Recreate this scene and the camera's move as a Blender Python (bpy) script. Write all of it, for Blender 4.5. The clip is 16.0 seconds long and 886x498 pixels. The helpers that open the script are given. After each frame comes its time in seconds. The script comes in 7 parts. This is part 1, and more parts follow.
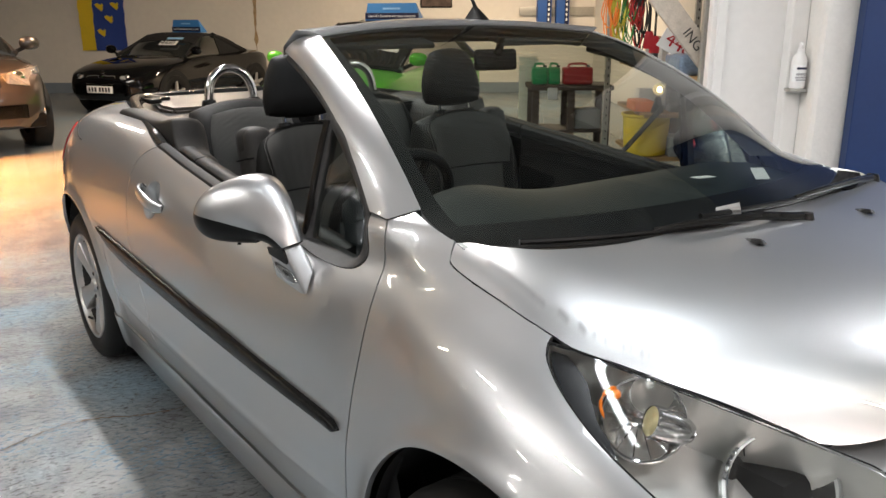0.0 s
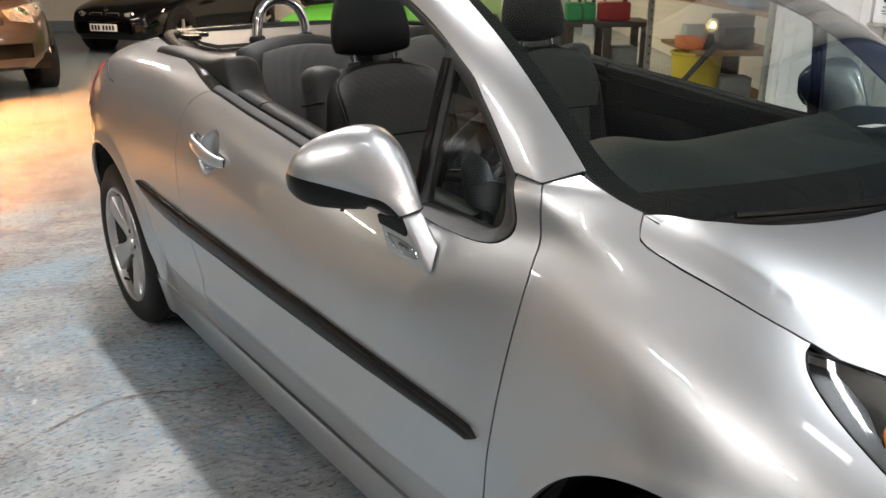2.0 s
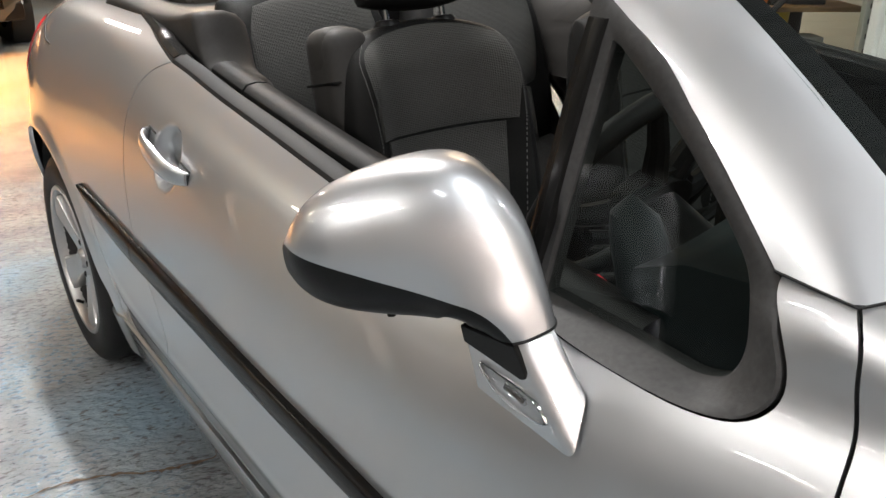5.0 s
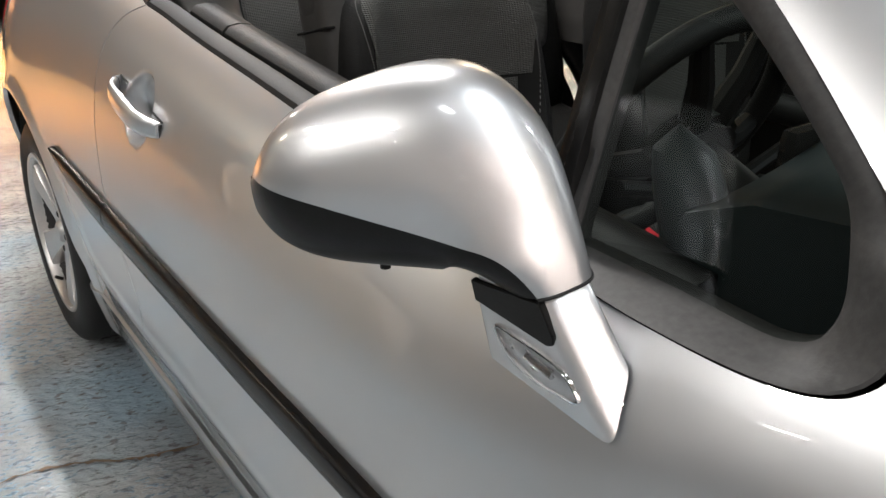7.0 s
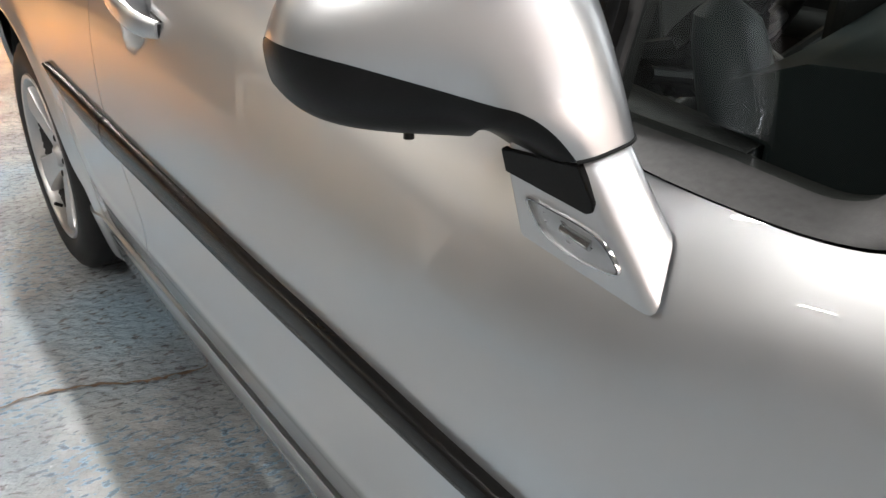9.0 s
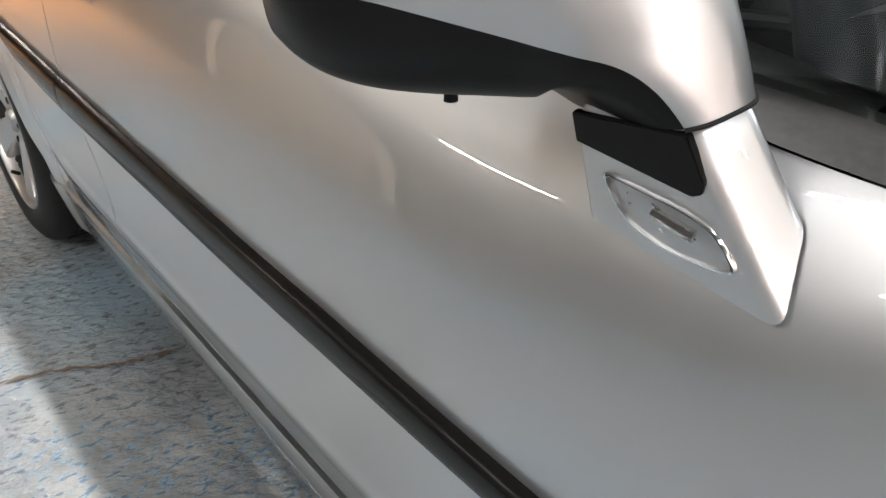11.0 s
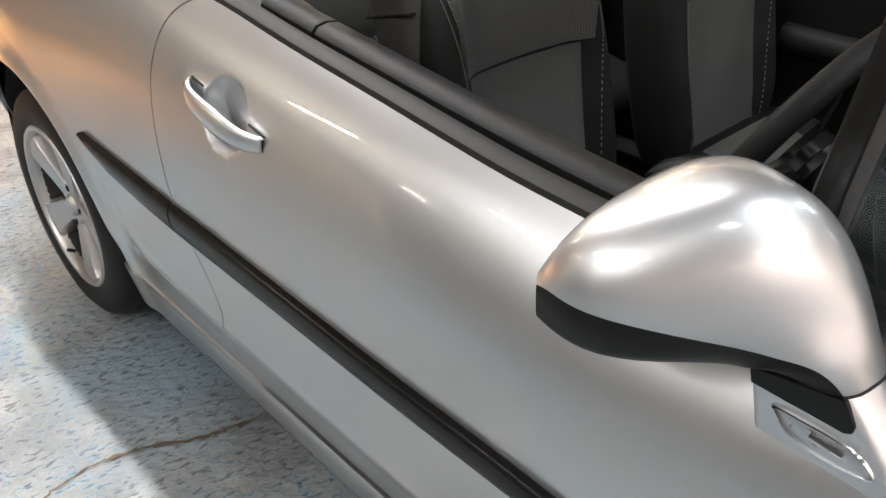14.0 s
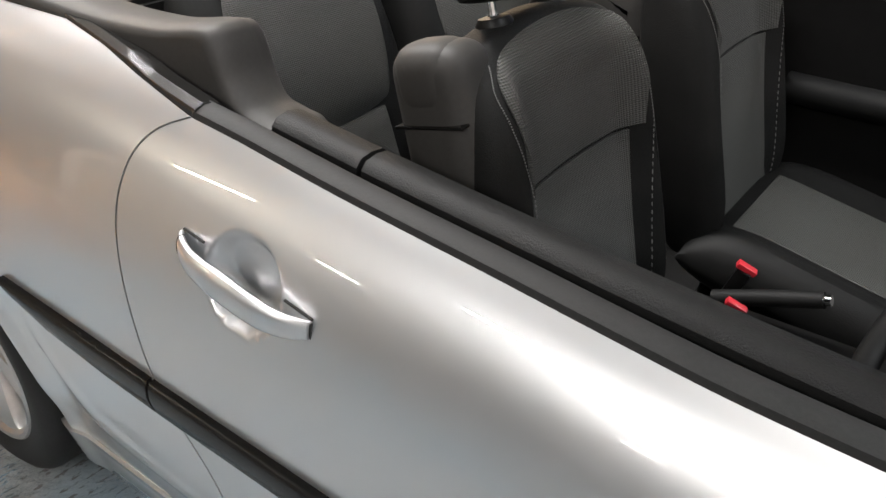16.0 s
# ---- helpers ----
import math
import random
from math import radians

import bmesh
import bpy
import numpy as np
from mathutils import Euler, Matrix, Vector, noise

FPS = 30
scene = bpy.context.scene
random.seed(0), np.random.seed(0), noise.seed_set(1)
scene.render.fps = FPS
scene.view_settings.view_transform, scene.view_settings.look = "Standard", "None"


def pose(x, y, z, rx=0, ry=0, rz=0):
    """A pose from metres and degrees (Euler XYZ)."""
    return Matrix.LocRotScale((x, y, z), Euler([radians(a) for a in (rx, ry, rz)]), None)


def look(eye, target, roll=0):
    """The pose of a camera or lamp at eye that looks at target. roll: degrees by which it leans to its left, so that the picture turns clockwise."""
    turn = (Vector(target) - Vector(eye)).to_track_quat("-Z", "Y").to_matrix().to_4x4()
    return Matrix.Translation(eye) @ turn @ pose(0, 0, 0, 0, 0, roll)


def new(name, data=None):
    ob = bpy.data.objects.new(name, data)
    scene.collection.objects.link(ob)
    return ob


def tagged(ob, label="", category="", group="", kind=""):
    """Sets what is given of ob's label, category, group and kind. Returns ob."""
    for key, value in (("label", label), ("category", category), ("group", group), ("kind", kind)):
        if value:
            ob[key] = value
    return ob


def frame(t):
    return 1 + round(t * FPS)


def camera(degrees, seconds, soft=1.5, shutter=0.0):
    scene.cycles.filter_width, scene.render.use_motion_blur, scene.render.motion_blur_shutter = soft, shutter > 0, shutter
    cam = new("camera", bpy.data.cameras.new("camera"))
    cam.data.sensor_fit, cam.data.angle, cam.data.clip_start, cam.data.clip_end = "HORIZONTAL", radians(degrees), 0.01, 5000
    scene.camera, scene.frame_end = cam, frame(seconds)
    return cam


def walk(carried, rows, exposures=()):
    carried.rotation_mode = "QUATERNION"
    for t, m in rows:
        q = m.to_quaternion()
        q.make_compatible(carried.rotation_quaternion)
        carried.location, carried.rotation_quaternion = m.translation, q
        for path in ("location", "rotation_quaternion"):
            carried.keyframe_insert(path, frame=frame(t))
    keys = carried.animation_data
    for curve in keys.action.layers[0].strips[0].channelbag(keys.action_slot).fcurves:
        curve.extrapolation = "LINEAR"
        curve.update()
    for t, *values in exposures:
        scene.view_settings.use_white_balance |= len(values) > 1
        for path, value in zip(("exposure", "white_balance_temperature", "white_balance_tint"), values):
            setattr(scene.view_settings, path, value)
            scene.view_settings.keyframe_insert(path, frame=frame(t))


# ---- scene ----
cam = camera(57.5, 16.0)
PATH = [
    (0, (0.936, -1.562, 1.397), (-0.607, -0.415, 0.846), -0.1),
    (0.5, (0.869, -1.578, 1.361), (-0.668, -0.433, 0.79), -0.1),
    (1, (0.755, -1.597, 1.346), (-0.772, -0.461, 0.729), -0.1),
    (1.5, (0.622, -1.626, 1.347), (-0.893, -0.499, 0.686), -0.1),
    (2, (0.511, -1.591, 1.355), (-0.996, -0.471, 0.667), -0.2),
    (2.5, (0.384, -1.51, 1.332), (-1.117, -0.397, 0.618), -0.2),
    (3, (0.245, -1.464, 1.317), (-1.243, -0.36, 0.563), -0.2),
    (3.5, (0.091, -1.458, 1.312), (-1.388, -0.362, 0.53), -0.3),
    (4, (-0.021, -1.415, 1.303), (-1.499, -0.323, 0.515), -0.3),
    (4.2, (-0.055, -1.377, 1.3), (-1.531, -0.283, 0.511), -0.3),
    (6.3, (-0.288, -1.179, 1.2), (-1.766, -0.084, 0.416), 0.7),
    (6.5, (-0.289, -1.18, 1.191), (-1.764, -0.087, 0.4), 0.6),
    (7, (-0.28, -1.182, 1.171), (-1.751, -0.094, 0.363), 0.5),
    (7.5, (-0.264, -1.194, 1.157), (-1.725, -0.113, 0.323), 0.4),
    (8, (-0.262, -1.201, 1.151), (-1.713, -0.126, 0.292), 0.5),
    (8.5, (-0.269, -1.199, 1.131), (-1.705, -0.134, 0.236), 0.4),
    (9, (-0.303, -1.191, 1.104), (-1.724, -0.136, 0.172), 0.3),
    (9.5, (-0.367, -1.163, 1.071), (-1.77, -0.126, 0.093), 0.1),
    (9.7, (-0.389, -1.151, 1.061), (-1.783, -0.116, 0.069), -0.0),
    (11.8, (-0.433, -1.173, 1.081), (-1.742, -0.082, 0.034), -0.1),
    (12, (-0.41, -1.201, 1.125), (-1.716, -0.111, 0.074), -0.2),
    (12.5, (-0.348, -1.273, 1.219), (-1.647, -0.181, 0.16), -0.3),
    (13, (-0.392, -1.315, 1.269), (-1.686, -0.219, 0.207), -0.2),
    (13.5, (-0.452, -1.348, 1.312), (-1.733, -0.24, 0.248), -0.5),
    (14, (-0.516, -1.356, 1.33), (-1.764, -0.209, 0.268), -0.7),
    (14.5, (-0.629, -1.31, 1.341), (-1.841, -0.124, 0.281), -0.4),
    (15, (-0.723, -1.286, 1.352), (-1.899, -0.064, 0.292), -0.4),
    (15.5, (-0.872, -1.292, 1.361), (-1.996, -0.016, 0.308), -0.6),
    (16, (-0.941, -1.283, 1.362), (-1.983, 0.068, 0.318), -0.6),
]
walk(cam, [(t, look(eye, target, roll)) for t, eye, target, roll in PATH], [(0, -0.34), (4, -0.18), (6.5, -0.04), (9.5, 0.02), (13, 0.08), (16, 0.22)])

# ---- light ----
world = bpy.data.worlds.new("garage_air")
scene.world = world
world.use_nodes = True
world.node_tree.nodes["Background"].inputs[0].default_value = (0.9, 0.93, 1.0, 1)
world.node_tree.nodes["Background"].inputs[1].default_value = 0.004

# view axes of the hall: AWAY runs to the back wall, SIDE to its right
AWAY, SIDE = Vector((-0.803, 0.597, 0)), Vector((0.597, 0.803, 0))
ORIGIN = Vector((0.936, -1.562, 0))
YAW = math.degrees(math.atan2(SIDE.y, SIDE.x))


def hall(side, away, z=0.0):
    """A place in the hall: metres to the right, metres away, height."""
    p = ORIGIN + SIDE * side + AWAY * away
    return Vector((p.x, p.y, z))


# ---- small tools ----
from mathutils.geometry import delaunay_2d_cdt


def mesh_of(bm, name, smooth=True):
    me = bpy.data.meshes.new(name)
    bm.normal_update()
    bm.to_mesh(me)
    bm.free()
    me.polygons.foreach_set("use_smooth", [smooth] * len(me.polygons))
    return me


def sharpen(me, degrees=35):
    me.set_sharp_from_angle(angle=radians(degrees))
    return me


def part(name, bm, material, parent, label="", m=None, smooth=True, sharp=35):
    """Links a bmesh (or a mesh) as one object under a thing or a part."""
    me = bm
    if isinstance(bm, bmesh.types.BMesh):
        me = mesh_of(bm, name, smooth)
        if smooth and sharp:
            sharpen(me, sharp)
    if not me.materials:
        me.materials.append(material)
    ob = new(name, me)
    ob.parent = parent
    if m is not None:
        ob.matrix_basis = m
    if label:
        ob["label"] = label
    return ob


def thing(name, label, category, group="", m=None, kind=""):
    ob = new(name)
    ob.empty_display_size = 0.1
    if m is not None:
        ob.matrix_basis = m
    return tagged(ob, label, category, group, kind)


def solid(name, bm, material, label, category, group="", kind="", m=None, smooth=True, sharp=35):
    ob = part(name, bm, material, None, "", m, smooth, sharp)
    return tagged(ob, label, category, group, kind)


def box(sx, sy, sz, c=(0, 0, 0), bevel=0.0, seg=2, bm=None, m=None):
    out = bmesh.new()
    bmesh.ops.create_cube(out, size=1, matrix=Matrix.Diagonal((sx, sy, sz, 1)))
    if bevel:
        bmesh.ops.bevel(out, geom=out.edges[:], offset=bevel, segments=seg, affect="EDGES", profile=0.6)
    t = Matrix.Translation(c)
    bmesh.ops.transform(out, matrix=(m @ t) if m else t, verts=out.verts)
    return join(bm, out)


def join(bm, out):
    """Adds out to bm, if there is one."""
    if bm is None:
        return out
    vs = [bm.verts.new(v.co) for v in out.verts]
    out.verts.index_update()
    for f in out.faces:
        try:
            bm.faces.new([vs[v.index] for v in f.verts])
        except ValueError:
            pass
    out.free()
    return bm


def rod(points, radius, sides=10, bm=None, closed=False, caps=True):
    """A tube along points; radius a number or one for each point."""
    out = bm if bm is not None else bmesh.new()
    pts = [Vector(p) for p in points]
    n = len(pts)
    rad = radius if isinstance(radius, (list, tuple)) else [radius] * n
    rings, ref = [], None
    for i, p in enumerate(pts):
        a = pts[(i - 1) % n] if closed or i else p
        b = pts[(i + 1) % n] if closed or i < n - 1 else p
        t = (b - a).normalized()
        if ref is None:
            ref = t.orthogonal().normalized()
        ref = (ref - t * ref.dot(t)).normalized()
        e2 = t.cross(ref)
        rings.append([out.verts.new(p + (ref * math.cos(k) + e2 * math.sin(k)) * rad[i]) for k in [2 * math.pi * j / sides for j in range(sides)]])
    for i in range(n if closed else n - 1):
        r, s = rings[i], rings[(i + 1) % n]
        for j in range(sides):
            out.faces.new((r[j], r[(j + 1) % sides], s[(j + 1) % sides], s[j]))
    if caps and not closed:
        out.faces.new(rings[0][::-1])
        out.faces.new(rings[-1])
    return out


def spline(points, steps=8, closed=False):
    """A smooth line through points."""
    p = [Vector(q) for q in points]
    n, res = len(p), []
    for i in range(n if closed else n - 1):
        a, b, c, d = (p[(i + k) % n] if closed else p[min(max(i + k, 0), n - 1)] for k in (-1, 0, 1, 2))
        for s in range(steps):
            t = s / steps
            res.append(0.5 * ((2 * b) + (c - a) * t + (2 * a - 5 * b + 4 * c - d) * t * t + (3 * b - a - 3 * c + d) * t ** 3))
    if not closed:
        res.append(p[-1])
    return res


def loft(rings, bm=None, closed=True, caps=True):
    """Skins rings of equally many points."""
    out = bm if bm is not None else bmesh.new()
    vs = [[out.verts.new(p) for p in r] for r in rings]
    n = len(vs[0])
    for a, b in zip(vs, vs[1:]):
        for j in range(n if closed else n - 1):
            k = (j + 1) % n
            out.faces.new((a[j], a[k], b[k], b[j]))
    if caps and closed:
        out.faces.new(vs[0][::-1])
        out.faces.new(vs[-1])
    bmesh.ops.recalc_face_normals(out, faces=out.faces)
    return out


def lathe(profile, sides=48, bm=None, axis="y", start=0.0, end=2 * math.pi):
    """Turns a profile of (radius, along) round an axis."""
    full = abs(end - start - 2 * math.pi) < 1e-6
    rings = []
    for i in range(sides if full else sides + 1):
        a = start + (end - start) * i / sides
        c, s = math.cos(a), math.sin(a)
        ring = []
        for r, h in profile:
            ring.append({"y": (r * c, h, r * s), "z": (r * c, r * s, h), "x": (h, r * c, r * s)}[axis])
        rings.append(ring)
    out = bm if bm is not None else bmesh.new()
    vs = [[out.verts.new(p) for p in r] for r in rings]
    m = len(profile)
    for i in range(len(vs) if full else len(vs) - 1):
        a, b = vs[i], vs[(i + 1) % len(vs)]
        for j in range(m - 1):
            out.faces.new((a[j], a[j + 1], b[j + 1], b[j]))
    bmesh.ops.remove_doubles(out, verts=out.verts, dist=1e-6)
    bmesh.ops.recalc_face_normals(out, faces=out.faces)
    return out


def prism(outline, depth, bevel=0.0, plane="xz", at=0.0, bm=None):
    """A flat outline given thickness. plane xz: outline is (x, z), thickness along y from at."""
    out = bmesh.new()
    put = {"xz": lambda a, b, h: (a, h, b), "xy": lambda a, b, h: (a, b, h), "yz": lambda a, b, h: (h, a, b)}[plane]
    v = [out.verts.new(put(a, b, at)) for a, b in outline]
    f = out.faces.new(v)
    g = bmesh.ops.extrude_face_region(out, geom=[f])
    d = Vector(put(0, 0, depth))
    bmesh.ops.translate(out, vec=d, verts=[q for q in g["geom"] if isinstance(q, bmesh.types.BMVert)])
    bmesh.ops.recalc_face_normals(out, faces=out.faces)
    if bevel:
        bmesh.ops.bevel(out, geom=out.edges[:], offset=bevel, segments=2, affect="EDGES", clamp_overlap=True)
    return join(bm, out)


def hull(points, bevel=0.0, bm=None):
    out = bmesh.new()
    for p in points:
        out.verts.new(p)
    g = bmesh.ops.convex_hull(out, input=out.verts)
    bmesh.ops.dissolve_limit(out, angle_limit=0.02, verts=out.verts, edges=out.edges)
    if bevel:
        bmesh.ops.bevel(out, geom=out.edges[:], offset=bevel, segments=4, affect="EDGES", clamp_overlap=True)
    bmesh.ops.recalc_face_normals(out, faces=out.faces)
    return join(bm, out)


def pillow(w, h, t, p=4.0, bolster=0.0, dish=0.0, n=22, taper=0.0, q=2.5, round_by=0.0):
    """A padded slab in the y (width) and z (height) plane, its front to +x."""
    out = bmesh.new()
    lin = [math.sin((2 * i / n - 1) * math.pi / 2) for i in range(n + 1)]
    grid = {}
    for side in (1, -1):
        for i, u in enumerate(lin):
            for j, v in enumerate(lin):
                th = (max(0, 1 - abs(u) ** p)) ** (1 / q) * (max(0, 1 - abs(v) ** p)) ** (1 / q)
                edge = i in (0, n) or j in (0, n)
                if edge and side < 0:
                    grid[side, i, j] = grid[1, i, j]
                    continue
                b = bolster * max(0, min(1, (abs(u) - 0.5) / 0.3)) ** 2 * (1 - abs(v) ** 6) if side > 0 else 0
                x = side * t / 2 * th + (b - dish * (1 - u * u) * (1 - v * v)) * th ** 0.5 * (side > 0)
                wv = w / 2 * (1 - taper * (v + 1) / 2)
                grid[side, i, j] = out.verts.new((x, u * wv * math.sqrt(1 - round_by * v * v / 2), v * h / 2 * math.sqrt(1 - round_by * u * u / 2)))
    for side in (1, -1):
        for i in range(n):
            for j in range(n):
                f = [grid[side, i, j], grid[side, i + 1, j], grid[side, i + 1, j + 1], grid[side, i, j + 1]]
                out.faces.new(f if side > 0 else f[::-1])
    bmesh.ops.recalc_face_normals(out, faces=out.faces)
    return out


def words(text, size, material, parent, m, name="lettering", depth=0.001):
    cu = bpy.data.curves.new(name, "FONT")
    cu.body, cu.size, cu.align_x, cu.align_y, cu.extrude = text, size, "CENTER", "CENTER", depth
    tmp = bpy.data.objects.new(name, cu)
    scene.collection.objects.link(tmp)
    me = bpy.data.meshes.new_from_object(tmp.evaluated_get(bpy.context.evaluated_depsgraph_get()))
    bpy.data.objects.remove(tmp)
    me.materials.clear()
    return part(name, me, material, parent, m=m)


# ---- materials ----
def material(name, color, rough=0.5, metal=0.0, coat=0.0, coat_rough=0.03, var=0.0, scale=8.0, bump=0.0, bump_scale=120.0, spec=0.5, trans=0.0, ior=1.45, rvar=0.0):
    """A surface with two scales of variation in colour and gloss, and a fine relief."""
    ma = bpy.data.materials.new(name)
    ma.use_nodes = True
    nt = ma.node_tree
    b = nt.nodes["Principled BSDF"]
    b.inputs["Base Color"].default_value = (*color, 1)
    b.inputs["Roughness"].default_value = rough
    b.inputs["Metallic"].default_value = metal
    b.inputs["Coat Weight"].default_value = coat
    b.inputs["Coat Roughness"].default_value = coat_rough
    b.inputs["Specular IOR Level"].default_value = spec
    b.inputs["Transmission Weight"].default_value = trans
    b.inputs["IOR"].default_value = ior
    co = nt.nodes.new("ShaderNodeTexCoord")
    if var or rvar:
        n1, n2 = nt.nodes.new("ShaderNodeTexNoise"), nt.nodes.new("ShaderNodeTexNoise")
        n1.inputs["Scale"].default_value, n2.inputs["Scale"].default_value = scale, scale * 9
        n1.inputs["Detail"].default_value = n2.inputs["Detail"].default_value = 4
        add = nt.nodes.new("ShaderNodeMath")
        add.operation = "ADD"
        for n in (n1, n2):
            nt.links.new(co.outputs["Object"], n.inputs["Vector"])
        nt.links.new(n1.outputs["Fac"], add.inputs[0])
        nt.links.new(n2.outputs["Fac"], add.inputs[1])
        if var:
            mr = nt.nodes.new("ShaderNodeMapRange")
            mr.inputs[1].default_value, mr.inputs[2].default_value, mr.inputs[3].default_value, mr.inputs[4].default_value = 0.6, 1.4, 1 - var, 1 + var
            nt.links.new(add.outputs[0], mr.inputs[0])
            mx = nt.nodes.new("ShaderNodeVectorMath")
            mx.operation = "SCALE"
            mx.inputs[0].default_value = color
            nt.links.new(mr.outputs[0], mx.inputs["Scale"])
            nt.links.new(mx.outputs[0], b.inputs["Base Color"])
        if rvar:
            mr = nt.nodes.new("ShaderNodeMapRange")
            mr.inputs[1].default_value, mr.inputs[2].default_value, mr.inputs[3].default_value, mr.inputs[4].default_value = 0.6, 1.4, max(0, rough - rvar), rough + rvar
            nt.links.new(add.outputs[0], mr.inputs[0])
            nt.links.new(mr.outputs[0], b.inputs["Roughness"])
    if bump:
        n3, bp = nt.nodes.new("ShaderNodeTexNoise"), nt.nodes.new("ShaderNodeBump")
        n3.inputs["Scale"].default_value, n3.inputs["Detail"].default_value = bump_scale, 3
        bp.inputs["Strength"].default_value, bp.inputs["Distance"].default_value = bump, 0.004
        nt.links.new(co.outputs["Object"], n3.inputs["Vector"])
        nt.links.new(n3.outputs["Fac"], bp.inputs["Height"])
        nt.links.new(bp.outputs["Normal"], b.inputs["Normal"])
    return ma


def glowing(name, color, strength):
    ma = bpy.data.materials.new(name)
    ma.use_nodes = True
    b = ma.node_tree.nodes["Principled BSDF"]
    b.inputs["Base Color"].default_value = (*color, 1)
    b.inputs["Emission Color"].default_value = (*color, 1)
    b.inputs["Emission Strength"].default_value = strength
    return ma


def glass(name, tint=(1, 1, 1), rough=0.0, clear=0.9, ior=1.55):
    """Thin pane: mostly see-through, with a mirror coat that grows at grazing angles."""
    ma = bpy.data.materials.new(name)
    ma.use_nodes = True
    nt = ma.node_tree
    nt.nodes.remove(nt.nodes["Principled BSDF"])
    out = nt.nodes["Material Output"]
    tr, gl, mix, fr = (nt.nodes.new("ShaderNode" + k) for k in ("BsdfTransparent", "BsdfGlossy", "MixShader", "Fresnel"))
    tr.inputs[0].default_value = (*[c * clear for c in tint], 1)
    gl.inputs["Roughness"].default_value = rough
    fr.inputs["IOR"].default_value = ior
    nt.links.new(fr.outputs[0], mix.inputs[0])
    nt.links.new(tr.outputs[0], mix.inputs[1])
    nt.links.new(gl.outputs[0], mix.inputs[2])
    nt.links.new(mix.outputs[0], out.inputs[0])
    return ma


def silver_paint(name, color, flake=0.06, rough=0.3, metal=0.85):
    """Metallic car paint: fine flakes under a clear coat."""
    ma = material(name, color, rough, metal, 1.0, 0.018, var=0.015, scale=3, rvar=0.02)
    nt = ma.node_tree
    b = nt.nodes["Principled BSDF"]
    co, v, bp = nt.nodes.new("ShaderNodeTexCoord"), nt.nodes.new("ShaderNodeTexNoise"), nt.nodes.new("ShaderNodeBump")
    v.inputs["Scale"].default_value, v.inputs["Detail"].default_value = 1800, 0
    b.inputs["Coat IOR"].default_value = 1.75
    bp.inputs["Strength"].default_value, bp.inputs["Distance"].default_value = flake, 0.001
    nt.links.new(co.outputs["Object"], v.inputs["Vector"])
    nt.links.new(v.outputs["Fac"], bp.inputs["Height"])
    nt.links.new(bp.outputs["Normal"], b.inputs["Normal"])
    return ma


def ribbed(name, color, per_metre, axis=2, depth=0.5, rough=0.85):
    """Woven cloth with fine raised ribs and a cross weave."""
    ma = material(name, color, rough, var=0.2, scale=40)
    nt = ma.node_tree
    b = nt.nodes["Principled BSDF"]
    co, sp, bp = nt.nodes.new("ShaderNodeTexCoord"), nt.nodes.new("ShaderNodeSeparateXYZ"), nt.nodes.new("ShaderNodeBump")
    nt.links.new(co.outputs["Object"], sp.inputs[0])
    outs = []
    for ax, k in ((axis, per_metre), (1, per_metre * 0.8)):
        mu, si = nt.nodes.new("ShaderNodeMath"), nt.nodes.new("ShaderNodeMath")
        mu.operation, si.operation = "MULTIPLY", "SINE"
        mu.inputs[1].default_value = k * 2 * math.pi
        nt.links.new(sp.outputs[ax], mu.inputs[0])
        nt.links.new(mu.outputs[0], si.inputs[0])
        outs.append(si)
    ad = nt.nodes.new("ShaderNodeMath")
    ad.operation = "MULTIPLY_ADD"
    ad.inputs[1].default_value = 0.45
    nt.links.new(outs[1].outputs[0], ad.inputs[0])
    nt.links.new(outs[0].outputs[0], ad.inputs[2])
    bp.inputs["Strength"].default_value, bp.inputs["Distance"].default_value = depth, 0.002
    nt.links.new(ad.outputs[0], bp.inputs["Height"])
    nt.links.new(bp.outputs["Normal"], b.inputs["Normal"])
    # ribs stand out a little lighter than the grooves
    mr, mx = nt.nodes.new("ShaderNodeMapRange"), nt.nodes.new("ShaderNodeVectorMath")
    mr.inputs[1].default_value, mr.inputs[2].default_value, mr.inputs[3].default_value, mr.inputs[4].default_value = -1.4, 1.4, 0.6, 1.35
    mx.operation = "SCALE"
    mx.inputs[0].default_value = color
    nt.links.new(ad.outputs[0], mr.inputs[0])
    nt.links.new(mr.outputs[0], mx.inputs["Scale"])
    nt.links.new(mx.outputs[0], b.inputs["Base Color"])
    return ma


